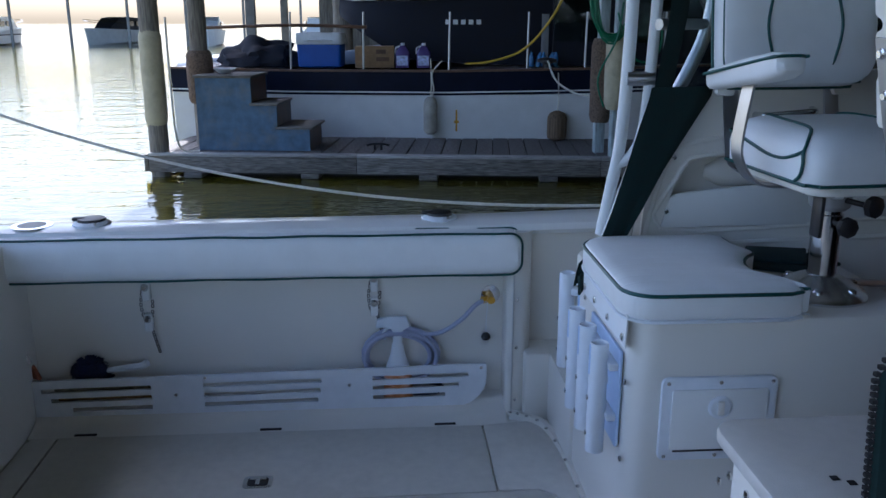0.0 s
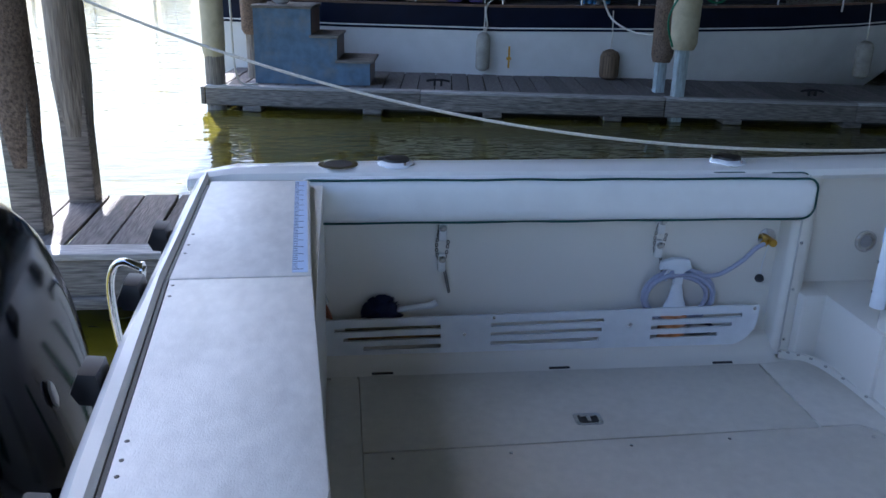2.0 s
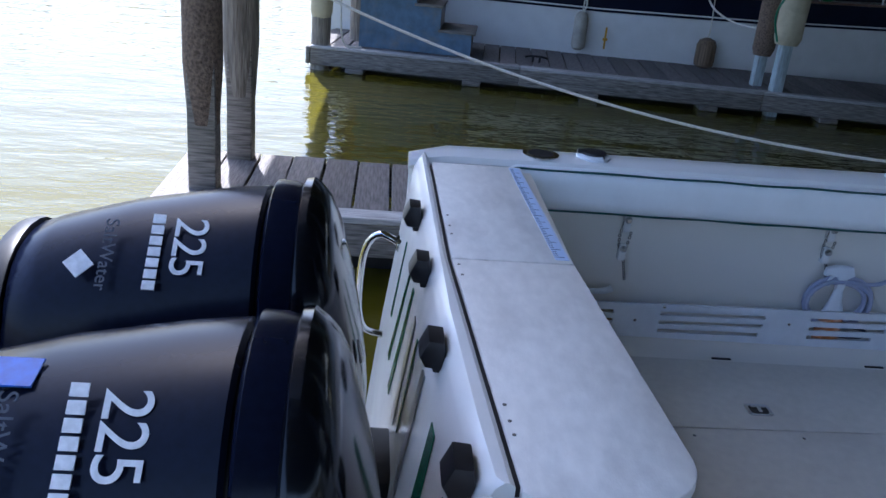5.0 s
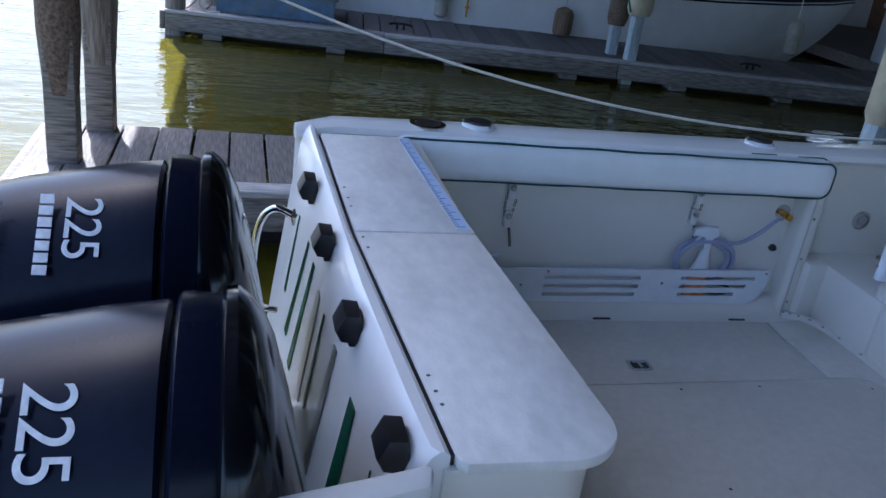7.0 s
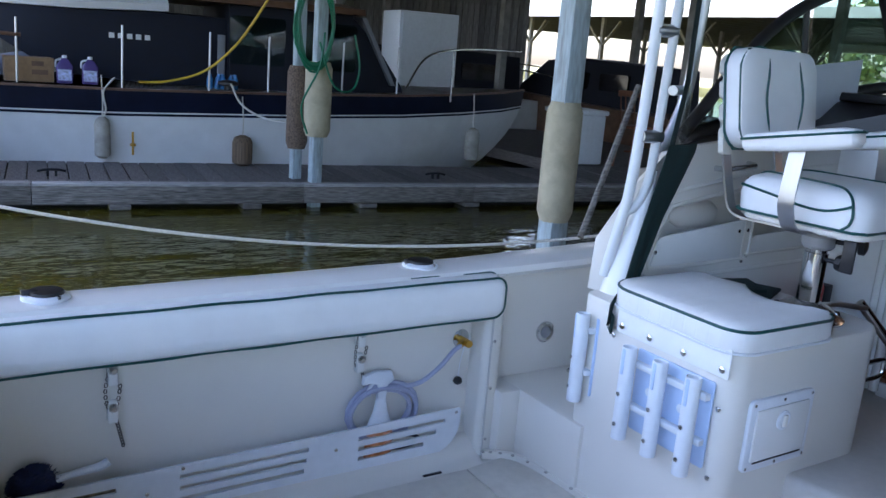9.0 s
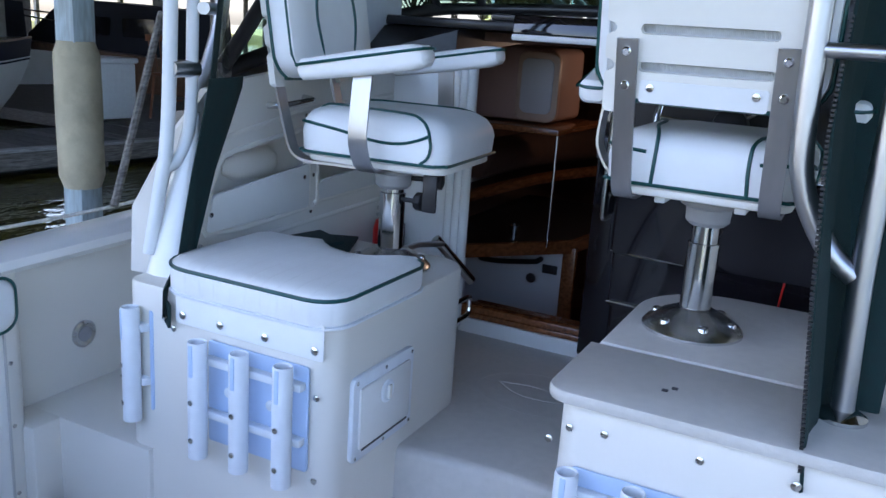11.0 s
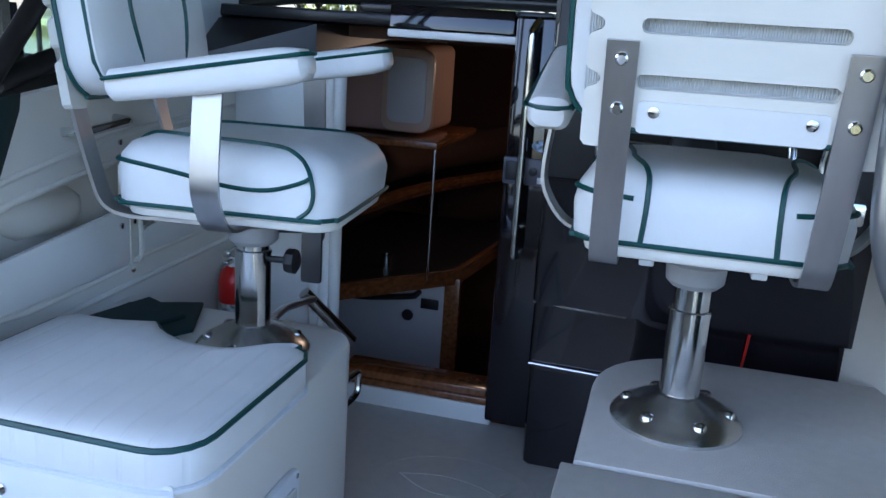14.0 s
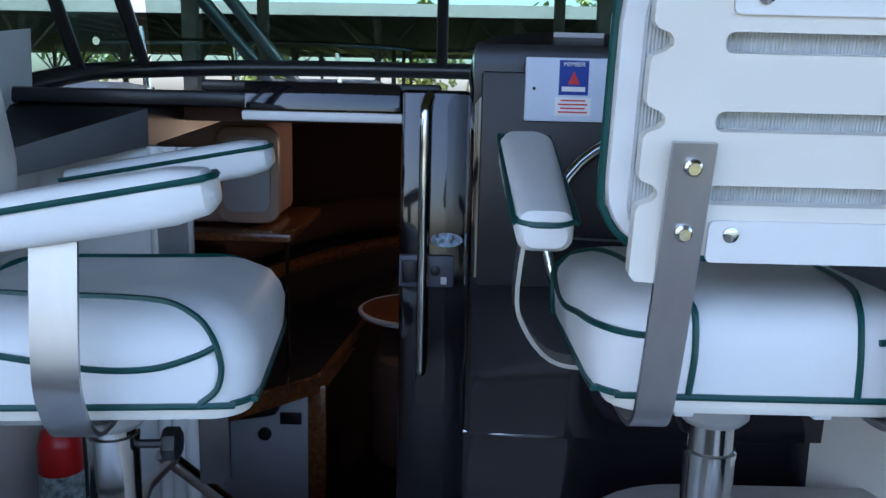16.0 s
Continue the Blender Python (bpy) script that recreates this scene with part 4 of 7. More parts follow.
        for x, w, zt, zb in ((-0.17, 0.026, 0.012, -0.020), (-0.16, 0.034, 0.024, -0.028), (0.0, 0.038, 0.030, -0.030), (0.13, 0.040, 0.032, -0.028), (0.165, 0.034, 0.026, -0.022), (0.175, 0.022, 0.014, -0.012)):
            arm_secs.append([(x, yy, zz) for yy, zz in rounded(-w, w, zb, zt, min(0.018, (zt - zb) * 0.45), 4)])
        arm = part("armrest", bm_loft(arm_secs), VINYL, c, "padded white vinyl armrest")
        arm.matrix_basis = pose(s + 0.01, sy * 0.264, 0.580, 0, -lift, 0)
        pipe([(x, y, 0.014 + 0.004 * x / 0.17) for x, y in rounded(-0.170, 0.175, -0.0385, 0.0385, 0.03, 4)], 0.004, True, arm)
    for ob in c.children:
        if not ob.name.startswith("pedestal"):
            rise = 0.018 if sunk and ob.name.startswith("armrest") else 0.0
            ob.matrix_basis = Matrix.Translation((0, 0, rise - sunk)) @ ob.matrix_basis
    return c


chair_helm = helm_chair(pose(1.72, 1.476, 0.706, 0, 0, 0), "white vinyl helm chair on a polished pedestal, facing the console", 0.013)
chair_mate = helm_chair(pose(1.740, 2.330, 0.70, 0, 0, -85), "white vinyl companion chair on a pedestal, swivelled sideways", 0.02, 9, 0.03)
# paddle handle that hangs under the companion chair
paddle = part("slide_lever", bm_join(bm_tube(smooth_path([(0.10, -0.09, 0.325), (0.15, -0.125, 0.322), (0.17, -0.14, 0.30)], 4), 0.004, 8), bm_box(0.15, 0.19, -0.148, -0.136, 0.20, 0.30, 0.008)), BLACK, chair_mate, "black slide lever")

# folding footrest on the companion pedestal
fr = thing("footrest", "hinged stainless footrest bar beside the companion pedestal", "footrest")
part("arm", bm_tube([(1.77, 2.32, 0.735), (2.0, 2.38, 0.70), (2.22, 2.40, 0.655)], 0.010, 8), BRUSHED, fr)
part("bar", bm_cyl((2.20, 2.42, 0.675), (2.30, 2.32, 0.52), 0.017, n=12), STEEL, fr)
fr2 = thing("wall_grip", "small stainless step bracket on the seat box", "bracket", pose(-0.09, 0.012, 0))
part("bar", bm_tube(smooth_path([(2.02, 2.19, 0.56), (2.09, 2.18, 0.565), (2.10, 2.18, 0.545), (2.09, 2.18, 0.51), (2.02, 2.19, 0.50)], 4), 0.008, 8), STEEL, fr2)

# ---- aft-facing cushion on the far seat box ----
def seat_cushion():
    t = thing("seat_cushion", "thick white vinyl cushion with dark green piping on the seat box", "cushion")
    arc = [(1.740 + 0.19 * math.cos(a), 2.325 + 0.19 * math.sin(a)) for a in [radians(q) for q in range(235, 120, -12)]]
    out = rounded(1.175, 1.60, 2.135, 2.665, (0.08, 0.03, 0.03, 0.10), 5)
    left = [p for p in out if p[0] <= 1.572]
    n0 = [p for p in left if p[1] < 2.4]
    n1 = [p for p in left if p[1] >= 2.4]
    ring = n0 + [(1.605, 2.150), (1.61, 2.175)] + arc + [(1.60, 2.56), (1.60, 2.64)] + n1
    ring = [p for i, p in enumerate(ring) if (Vector(p) - Vector(ring[i - 1])).length > 0.004]
    cx, cy = 1.36, 2.40
    def scaled(z, q, dome=0.0):
        return [(cx + (x - cx) * q, cy + (y - cy) * q, z) for x, y in ring]
    part("pad", bm_loft([scaled(0.706, 0.985), scaled(0.712, 1.0), scaled(0.758, 1.0), scaled(0.768, 0.985), scaled(0.776, 0.95), scaled(0.783, 0.82), scaled(0.787, 0.5), scaled(0.788, 0.15)]), QUILT, t)
    loop = []
    P = [Vector((*p, 0)) for p in scaled(0, 0.995)]
    for i, p in enumerate(P):
        loop.append((p.x, p.y, 0.7655))
    part("piping", bm_tube(loop, 0.0048, 6, True), PIPING, t, "dark green piping")
    part("base_lip", bm_loft([scaled(0.698, 1.005), scaled(0.700, 1.015), scaled(0.7045, 1.015), scaled(0.7055, 1.0)]), PLASTIC, t, "white plastic backing board")
seat_cushion()
fl = thing("snap_flap", "white vinyl skirt snapped over the seat box edge", "flap")
part("cloth", bm_prism(rounded(2.165, 2.60, 0.625, 0.712, 0.006, 2), 1.186, 1.190, 0.001, axis='x'), VINYL, fl)
for y in (2.188, 2.327, 2.46, 2.576):
    part("snap", bm_lathe([(0.010, 0), (0.010, 0.003), (0.005, 0.006)], 12, (0, 0, 0), pose(1.186, y, 0.648, 0, -90, 0)), STEEL, fl)
cloth = thing("folded_canvas", "folded dark green canvas lying on the seat box", "canvas")
part("lower_fold", bm_prism([(1.60, 2.56), (1.76, 2.48), (1.92, 2.55), (1.85, 2.70), (1.64, 2.72)], 0.701, 0.714, 0.005), CANVAS, cloth)
part("upper_fold", bm_prism([(1.66, 2.57), (1.80, 2.52), (1.87, 2.66), (1.70, 2.70)], 0.714, 0.727, 0.005), CANVAS, cloth)

# ---- rod racks ----
def rod_tube(parent, x, y, z0, z1, ang=0):
    r = 0.0235
    prof = [(r, z0), (r, z1 - 0.005), (r - 0.002, z1), (r - 0.0045, z1 - 0.003), (r - 0.0045, z0 + 0.12)]
    tube = part("tube", bm_lathe(prof, 18, (x, y, 0)), PLASTIC, parent, "white plastic rod tube")
    part("notch", bm_box(x - r - 0.0015, x - r + 0.006, y - 0.006, y + 0.006, z1 - 0.085, z1 - 0.004, 0.003), BLUEWHITE, tube)
    for z in (z0 + 0.05, (z0 + z1) / 2):
        part("screw", bm_lathe([(0.007, 0), (0.007, 0.003), (0.003, 0.004)], 10, (0, 0, 0), pose(x - r, y, z, 0, -90, 0)), STEEL, tube)


def rod_rack(at, label, ys, y0, y1, z0, z1):
    t = thing("rod_rack", label, "rod rack", at, "fishing rod racks on the seat boxes")
    part("plate", bm_prism(rounded(y0, y1, z0 + 0.005, z1 - 0.01, 0.008, 3), -0.008, 0.0, 0.002, axis='x'), BLUEWHITE, t, "pale blue backing plate")
    for z in (z0 + 0.085, z1 - 0.055):
        part("rail", bm_box(-0.032, -0.008, y0 + 0.005, y1 - 0.005, z - 0.010, z + 0.010, 0.004), PLASTIC, t)
    for y in ys:
        rod_tube(t, -0.050, y, z0 - 0.02, z1)
    for y in [(a + b) / 2 for a, b in zip(ys, ys[1:])]:
        part("washer", bm_lathe([(0.013, 0), (0.013, 0.006), (0.006, 0.009)], 12, (0, 0, 0), pose(-0.008, y, (z0 + z1) / 2 + 0.01, 0, -90, 0)), PLASTIC, t)
    return t
rod_rack(pose(1.196, 0, 0), "white three-tube fishing rod rack on the seat box", (2.495, 2.37, 2.245), 2.205, 2.50, 0.335, 0.612)
rod_rack(pose(1.211, 0, 0), "white fishing rod rack on the helm seat box", (1.58, 1.45, 1.32), 1.29, 1.585, 0.27, 0.555)
single = rod_rack(pose(1.215, 2.715, 0, 0, 0, -28), "single white rod tube on its own backing plate", (0.0,), -0.03, 0.03, 0.355, 0.64)
for y, z in ((2.19, 0.528), (2.19, 0.318), (2.62, 0.60), (1.64, 0.585), (1.60, 0.62), (1.53, 0.625), (1.35, 0.625), (1.18, 0.625)):
    part("screw", bm_lathe([(0.008, 0), (0.008, 0.003), (0.004, 0.005)], 10, (0, 0, 0), pose(1.2 if y > 2 else 1.215, y, z, 0, -90, 0)), STEEL, bxB)

# access hatch on the box's passage side
ah = thing("access_hatch", "white framed access hatch with a round latch", "hatch", pose(-0.024, 0.012, 0.012))
part("frame", bm_prism(rounded(1.30, 1.588, 0.325, 0.545, 0.018, 3), 2.126, 2.140, 0.004, axis='y'), PLASTIC, ah)
hd = part("hatch_door", bm_prism(rounded(1.325, 1.563, 0.357, 0.515, 0.006, 2), 2.120, 2.127, 0.002, axis='y'), GELW, ah)
part("latch", bm_lathe([(0.030, 0), (0.030, 0.003), (0.024, 0.006), (0.020, 0.005)], 20, (0, 0, 0), pose(1.444, 2.120, 0.470, 90, 0, 0)), PLASTIC, hd, "round white latch")
part("latch_grip", bm_box(1.436, 1.452, 2.108, 2.116, 0.452, 0.488, 0.003), SHELL, hd)
# Black strip stands in for the shade along the hatch door's lower edge.
part("shadow_gap", bm_box(1.335, 1.553, 2.1195, 2.1215, 0.352, 0.3565), BLACK, hd)
for x in (1.315, 1.444, 1.573):
    for z in (0.338, 0.532):
        part("screw", bm_lathe([(0.005, 0), (0.005, 0.002), (0.002, 0.003)], 8, (0, 0, 0), pose(x, 2.126, z, 90, 0, 0)), STEEL, ah)

# ---- things along the far side ----
for x, zs in ((-0.21, (0.475, 0.36)), (0.575, (0.49, 0.40))):
    ch = thing("rod_clip_chain", "small stainless clip with a hanging chain on the side wall", "clip", group="clips with chains on the side wall")
    for z in zs:
        part("clip", bm_box(x - 0.014, x + 0.014, 3.135, 3.166, z - 0.035, z + 0.03, 0.006), GELW, ch, "white clip plate")
        part("swivel", bm_lathe([(0.012, 0), (0.014, 0.01), (0.008, 0.02)], 10, (0, 0, 0), pose(x, 3.14, z + 0.015, 90, 0, 0)), STEEL, ch)
    loop = smooth_path([(x - 0.012, 3.138, zs[0]), (x - 0.02, 3.14, zs[0] - 0.05), (x - 0.012, 3.145, zs[0] - 0.10), (x + 0.012, 3.145, zs[0] - 0.095), (x + 0.02, 3.14, zs[0] - 0.04)], 6)
    part("chain", bm_join(*[bm_tube([Vector(p) + Vector((0.0045 * math.cos(a), 0.002, 0.007 * math.sin(a))) for a in [k * math.pi / 3 for k in range(6)]], 0.002, 4, True) for p in loop[::2]]), CHAINM, ch)
    part("tail", bm_join(*[bm_tube([Vector((x + 0.01 + 0.002 * j, 3.145, zs[1] - 0.03 - j * 0.009)) + Vector((0.004 * math.cos(a), 0.002 * (j % 2), 0.0065 * math.sin(a))) for a in [k * math.pi / 3 for k in range(6)]], 0.002, 4, True) for j in range(10)]), CHAINM, ch)

sb = thing("spray_bottle", "white trigger spray bottle with an orange label in the pocket", "bottle", pose(0.655, 3.128, 0.03))
part("body", bm_lathe([(0.034, 0.0), (0.038, 0.006), (0.038, 0.10), (0.035, 0.135), (0.020, 0.19), (0.014, 0.235)], 24, (0, 0, 0), Matrix.Diagonal((1.35, 0.62, 1, 1))), PLASTIC, sb)
part("label", bm_lathe([(0.0384, 0.02), (0.0384, 0.118)], 24, (0, 0, 0), Matrix.Diagonal((1.36, 0.63, 1, 1))), material("orange_label", (0.62, 0.22, 0.06), 0.5, vary=0.5, scale=30, stain=(0.5, 0.5, 0.5), stain_scale=30, stain_amount=0.8), sb, "orange printed label")
part("trigger_head", bm_join(bm_prism([(-0.075, 0.295), (-0.072, 0.325), (-0.03, 0.338), (0.03, 0.335), (0.045, 0.30), (0.02, 0.285), (0.015, 0.235), (-0.016, 0.235), (-0.02, 0.29), (-0.05, 0.298)], -0.011, 0.011, 0.004, axis='y'), bm_tube([(-0.03, 0, 0.30), (-0.05, 0, 0.275), (-0.045, 0, 0.25)], 0.006, 6)), PLASTIC, sb, "white trigger head")

hose = thing("washdown_hose", "coiled grey washdown hose on a brass fitting", "hose")
coil = []
for k in range(112):
    a = 2 * math.pi * k / 20 + 2.0
    r = 0.100 + 0.008 * math.sin(k * 0.23) + 0.010 * ((k // 20) % 3)
    coil.append((0.665 + r * math.cos(a) * 1.15, 3.149 - 0.0003 * k, 0.215 + 0.85 * r * math.sin(a)))
part("coil", bm_tube(coil, 0.0085, 8), HOSE, hose)
part("lead", bm_tube(smooth_path([(0.70, 3.13, 0.30), (0.80, 3.125, 0.30), (0.88, 3.12, 0.35), (0.93, 3.115, 0.405), (0.965, 3.115, 0.425)], 6), 0.0085, 8), HOSE, hose)
part("fitting", bm_join(bm_cyl((0.955, 3.115, 0.424), (0.985, 3.13, 0.428), 0.013, n=6), bm_cyl((0.985, 3.10, 0.428), (0.985, 3.166, 0.428), 0.014, n=12)), BRASS, hose, "brass hose fitting")
part("rose", bm_lathe([(0.034, 0), (0.034, 0.004), (0.02, 0.007)], 20, (0, 0, 0), pose(0.99, 3.165, 0.43, 90, 0, 0)), STEEL, hose)
part("plug_cord", bm_tube([(0.975, 3.115, 0.42), (0.972, 3.13, 0.35), (0.972, 3.135, 0.295)], 0.0015, 5), PLASTIC, hose)
part("plug", bm_lathe([(0.012, 0), (0.018, 0.008), (0.014, 0.02), (0.007, 0.026)], 12, (0.972, 3.135, 0.268)), BLACK, hose, "black rubber plug")

br = thing("deck_brush", "blue bristle deck brush with a white handle in the pocket", "brush")
bb = bmesh.new()
for k in range(260):
    a, q = random.uniform(0, 2 * math.pi), random.uniform(-0.3, 1)
    d = Vector((math.cos(a) * math.sqrt(1 - q * q), 0.35 * math.sin(a) * math.sqrt(1 - q * q), q))
    p0, p1 = Vector((-0.42, 3.135, 0.17)), Vector((-0.42, 3.135, 0.17)) + d * 0.075
    s = Vector((0.004, 0, 0.002))
    vs = [bb.verts.new(v) for v in (p0 - s, p0 + s, p1 + s, p1 - s)]
    bb.faces.new(vs)
part("bristles", bm_join(bb, bm_lathe([(0.03, 0.0), (0.055, 0.03), (0.062, 0.06), (0.045, 0.09), (0.02, 0.10)], 16, (-0.42, 3.135, 0.125), Matrix.Diagonal((1, 0.35, 1, 1)))), material("blue_bristle", (0.008, 0.016, 0.06), 0.8, vary=0.3, scale=80), br, "dark blue bristles", False)
part("handle", bm_tube(smooth_path([(-0.37, 3.135, 0.185), (-0.30, 3.135, 0.195), (-0.25, 3.135, 0.20), (-0.225, 3.135, 0.212)], 5), 0.010, 8, r2=0.014), PLASTIC, br, "white handle")
gf = thing("gaff_hook", "long stainless hook handle hanging at the end of the side wall", "hook")
part("rod", bm_tube(smooth_path([(-0.645, 3.11, 0.50), (-0.635, 3.10, 0.44), (-0.63, 3.10, 0.30), (-0.612, 3.10, 0.235)], 5), 0.009, 8), STEEL, gf)
for z in (0.44, 0.30):
    part("clip", bm_box(-0.655, -0.62, 3.10, 3.14, z - 0.015, z + 0.015, 0.005), BLACK, gf)
lure = solid("folded_rag", bm_prism([(-0.66, 0.18), (-0.63, 0.235), (-0.61, 0.21), (-0.59, 0.16)], 3.115, 3.14, 0.006, axis='y'), material("rust_cloth", (0.30, 0.10, 0.05), 0.9, vary=0.5, scale=60), "small rust-brown rag tucked in the pocket", "rag")
for k, (x, z, c) in enumerate(((-0.54, 0.085, (0.28, 0.16, 0.05)), (-0.55, 0.12, (0.22, 0.2, 0.12)))):
    solid("pole_handle", bm_cyl((x, 3.13, z), (-0.2, 3.13, z + 0.005), 0.010, n=8), material("pole_%s" % "ab"[k], c, 0.6, vary=0.5, scale=40), "worn wooden pole lying in the pocket", "pole")
solid("coiled_line", bm_tube([(0.72 + 0.10 * math.cos(k * 0.5), 3.13 + 0.01 * math.sin(k), 0.085 + 0.02 * math.sin(k * 0.5)) for k in range(40)], 0.006, 6), material("dark_line", (0.06, 0.06, 0.08), 0.8, vary=0.5, scale=60), "dark coiled line at the bottom of the pocket", "line")

sp = thing("wall_light", "round stainless courtesy light on the niche wall", "light", pose(1.382, 3.164, 0.409, 90, 0, 0))
part("ring", bm_lathe([(0.042, 0), (0.042, 0.006), (0.034, 0.011), (0.026, 0.008)], 24), STEEL, sp)
part("lens", bm_lathe([(0.025, 0.006), (0.022, 0.010), (0.008, 0.011)], 18), GREYPAINT, sp)
cl = thing("cleat", "small stainless cleat on the niche floor", "cleat", pose(1.48, 3.05, 0.25))
part("horn", bm_tube(smooth_path([(-0.06, 0, 0.035), (-0.03, 0, 0.042), (0.03, 0, 0.042), (0.06, 0, 0.035)], 4), 0.008, 8), STEEL, cl)
part("foot", bm_join(bm_cyl((-0.02, 0, 0), (-0.02, 0, 0.04), 0.008), bm_cyl((0.02, 0, 0), (0.02, 0, 0.04), 0.008)), STEEL, cl)


# ---- far helm side: pocket rims and panels ----
sh = thing("side_shelf", "cream moulded pocket rims with two screwed panels", "shelf", kind="structure")
for loop in SIDE_POCKETS:
    part("rim", bm_tube(smooth_path([(x, SIDE_Y + 0.002, z) for x, z in loop], 3, True), 0.009, 8, True), GEL, sh)
def outer_rim(pts):
    part("moulding", bm_tube(smooth_path([(x, SIDE_Y + 0.004, z) for x, z in pts], 4), 0.010, 8), GEL, sh)
outer_rim([(1.405, 0.715), (1.66, 0.722), (1.94, 0.730), (2.42, 0.742)])
outer_rim([(1.402, 0.74), (1.425, 0.86), (1.462, 0.985), (1.51, 1.025), (1.72, 1.062), (1.93, 1.092), (2.42, 1.118)])
part("panel", bm_prism([(1.450, 0.780), (1.462, 0.775), (1.905, 0.779), (1.914, 0.790), (1.914, 0.912), (1.905, 0.920), (1.488, 0.879), (1.472, 0.868)], SIDE_Y - 0.006, SIDE_Y + 0.006, 0.002, axis='y'), GELW, sh, "white screwed panel")
part("panel", bm_prism([(1.970, 0.797), (1.985, 0.795), (2.38, 0.804), (2.392, 0.815), (2.392, 0.880), (1.985, 0.858), (1.971, 0.848)], SIDE_Y - 0.006, SIDE_Y + 0.006, 0.002, axis='y'), GELW, sh, "white screwed panel")
part("bulge", bm_loft([[(x, 2.823 - d * math.sin(q), 0.93 + h * math.cos(q)) for q in [math.pi * k / 8 for k in range(9)]] for x, d, h in ((1.60, 0.004, 0.02), (1.65, 0.030, 0.045), (1.80, 0.034, 0.05), (1.85, 0.004, 0.02))]), GEL, sh)
for x, y, z in ((1.476, 0, 0.988), (1.462, 0.006, 0.826), (1.424, 0, 0.743), (1.885, 0.006, 0.880), (1.942, 0, 0.880), (1.930, 0, 0.763), (1.896, 0, 1.072), (2.36, 0.006, 0.845)):
    part("screw", bm_lathe([(0.007, 0), (0.007, 0.004), (0.003, 0.005)], 10, (0, 0, 0), pose(x, SIDE_Y - y, z, 90, 0, 0)), STEEL, sh)
gr = thing("grab_rail", "short stainless grab rail on the helm side wall", "rail")
part("bar", bm_tube(smooth_path([(1.71, 2.745, 1.112), (1.72, 2.705, 1.115), (1.74, 2.70, 1.116), (1.84, 2.70, 1.124), (1.87, 2.705, 1.126), (1.88, 2.745, 1.128)], 4), 0.010, 10), STEEL, gr)
# swept fairing below the tower leg
fair = []
for t in range(9):
    k = t / 8
    x, z, w = 1.255 + 0.095 * k, 0.69 + 0.42 * k, 0.045 * (1 - k) ** 0.8 + 0.018
    fair.append([(x + 0.045 + w * 0.75 * math.cos(a), 2.74 - 0.005 * k + w * math.sin(a), z) for a in [2 * math.pi * q / 16 for q in range(16)]])
structure("fairing_far", bm_loft(fair), GELW, "white swept fairing at the foot of the tower", "fairing")
structure("wall_wing", bm_loft([[(1.395, 2.748, 0.66), (1.395, 2.772, 0.66), (1.420, 2.772, 1.12), (1.420, 2.748, 1.12)], [(1.365, 2.79, 0.66), (1.378, 2.81, 0.66), (1.40, 2.81, 1.06), (1.388, 2.79, 1.06)], [(1.345, 2.92, 0.66), (1.36, 2.93, 0.66), (1.37, 2.93, 0.84), (1.355, 2.92, 0.84)]]), GEL, "cream curved wing wall behind the tower leg", "wall")


# ---- tower legs and side curtains ----
def tower(sy, y0, label):
    t = thing("aluminium_tower", label, "frame", group="tower legs")
    part("tube", bm_tube(smooth_path([(1.275, y0 + 0.005, 0.75), (1.295, y0 - 0.01, 0.9), (1.312, y0 - 0.025, 1.05), (1.32, y0 - 0.035, 1.35), (1.318, y0 - 0.045, 1.7), (1.335, y0 - 0.055, 2.4)], 6), 0.018, 14), WHITETUBE, t)
    part("tube", bm_tube(smooth_path([(1.308, y0 - 0.02, 0.97), (1.345, y0 - 0.035, 1.0), (1.372, y0 - 0.045, 1.09), (1.385, y0 - 0.045, 1.35), (1.39, y0 - 0.055, 1.7), (1.41, y0 - 0.065, 2.4)], 6), 0.016, 14), WHITETUBE, t)
    for z in (1.22, 1.55, 2.0):
        part("clamp", bm_cyl((1.315, y0 - 0.04, z), (1.392, y0 - 0.05, z), 0.021, n=12), BRUSHED, t)
    part("brace", bm_tube(smooth_path([(1.47, 2.79, 1.15), (1.52, 2.79, 1.25), (1.565, 2.79, 1.38), (1.58, 2.79, 1.6), (1.60, 2.76, 2.4)], 5), 0.020, 12), BRUSHED, t)
    part("cross_tube", bm_cyl((1.385, 2.69, 1.37), (1.56, 2.79, 1.37), 0.016, n=10), BRUSHED, t)
    return t
tower(1, 2.77, "white double-tube tower leg at the far side")


cu = thing("gathered_curtain", "dark green canvas curtain gathered at the far tower leg", "curtain")
rows = ((0.635, 1.168, 2.622, 1.190, 2.63), (0.66, 1.172, 2.624, 1.194, 2.64), (0.70, 1.180, 2.63, 1.215, 2.66), (0.72, 1.200, 2.635, 1.29, 2.68), (0.76, 1.24, 2.64, 1.34, 2.705), (0.85, 1.272, 2.65, 1.405, 2.745), (0.96, 1.305, 2.655, 1.475, 2.785), (1.08, 1.34, 2.655, 1.55, 2.80), (1.17, 1.37, 2.66, 1.61, 2.815), (1.20, 1.375, 2.66, 1.615, 2.815))
secs = []
for z, ax, ay, bx, by in rows:
    bx, by = 0.3 + (bx - 0.3) * (ay + 0.3 * (by - ay) - 0.2) / (by - 0.2), ay + 0.3 * (by - ay)
    front = [(ax + (bx - ax) * k / 5 - 0.004 + 0.006 * math.sin(k * 1.9 + z * 9), ay + (by - ay) * k / 5 + 0.006 * math.sin(k * 1.9 + z * 9), z) for k in range(6)]
    secs.append(front + [(x + 0.005, y - 0.005 + 0.012, z) for x, y, z in front[::-1]])
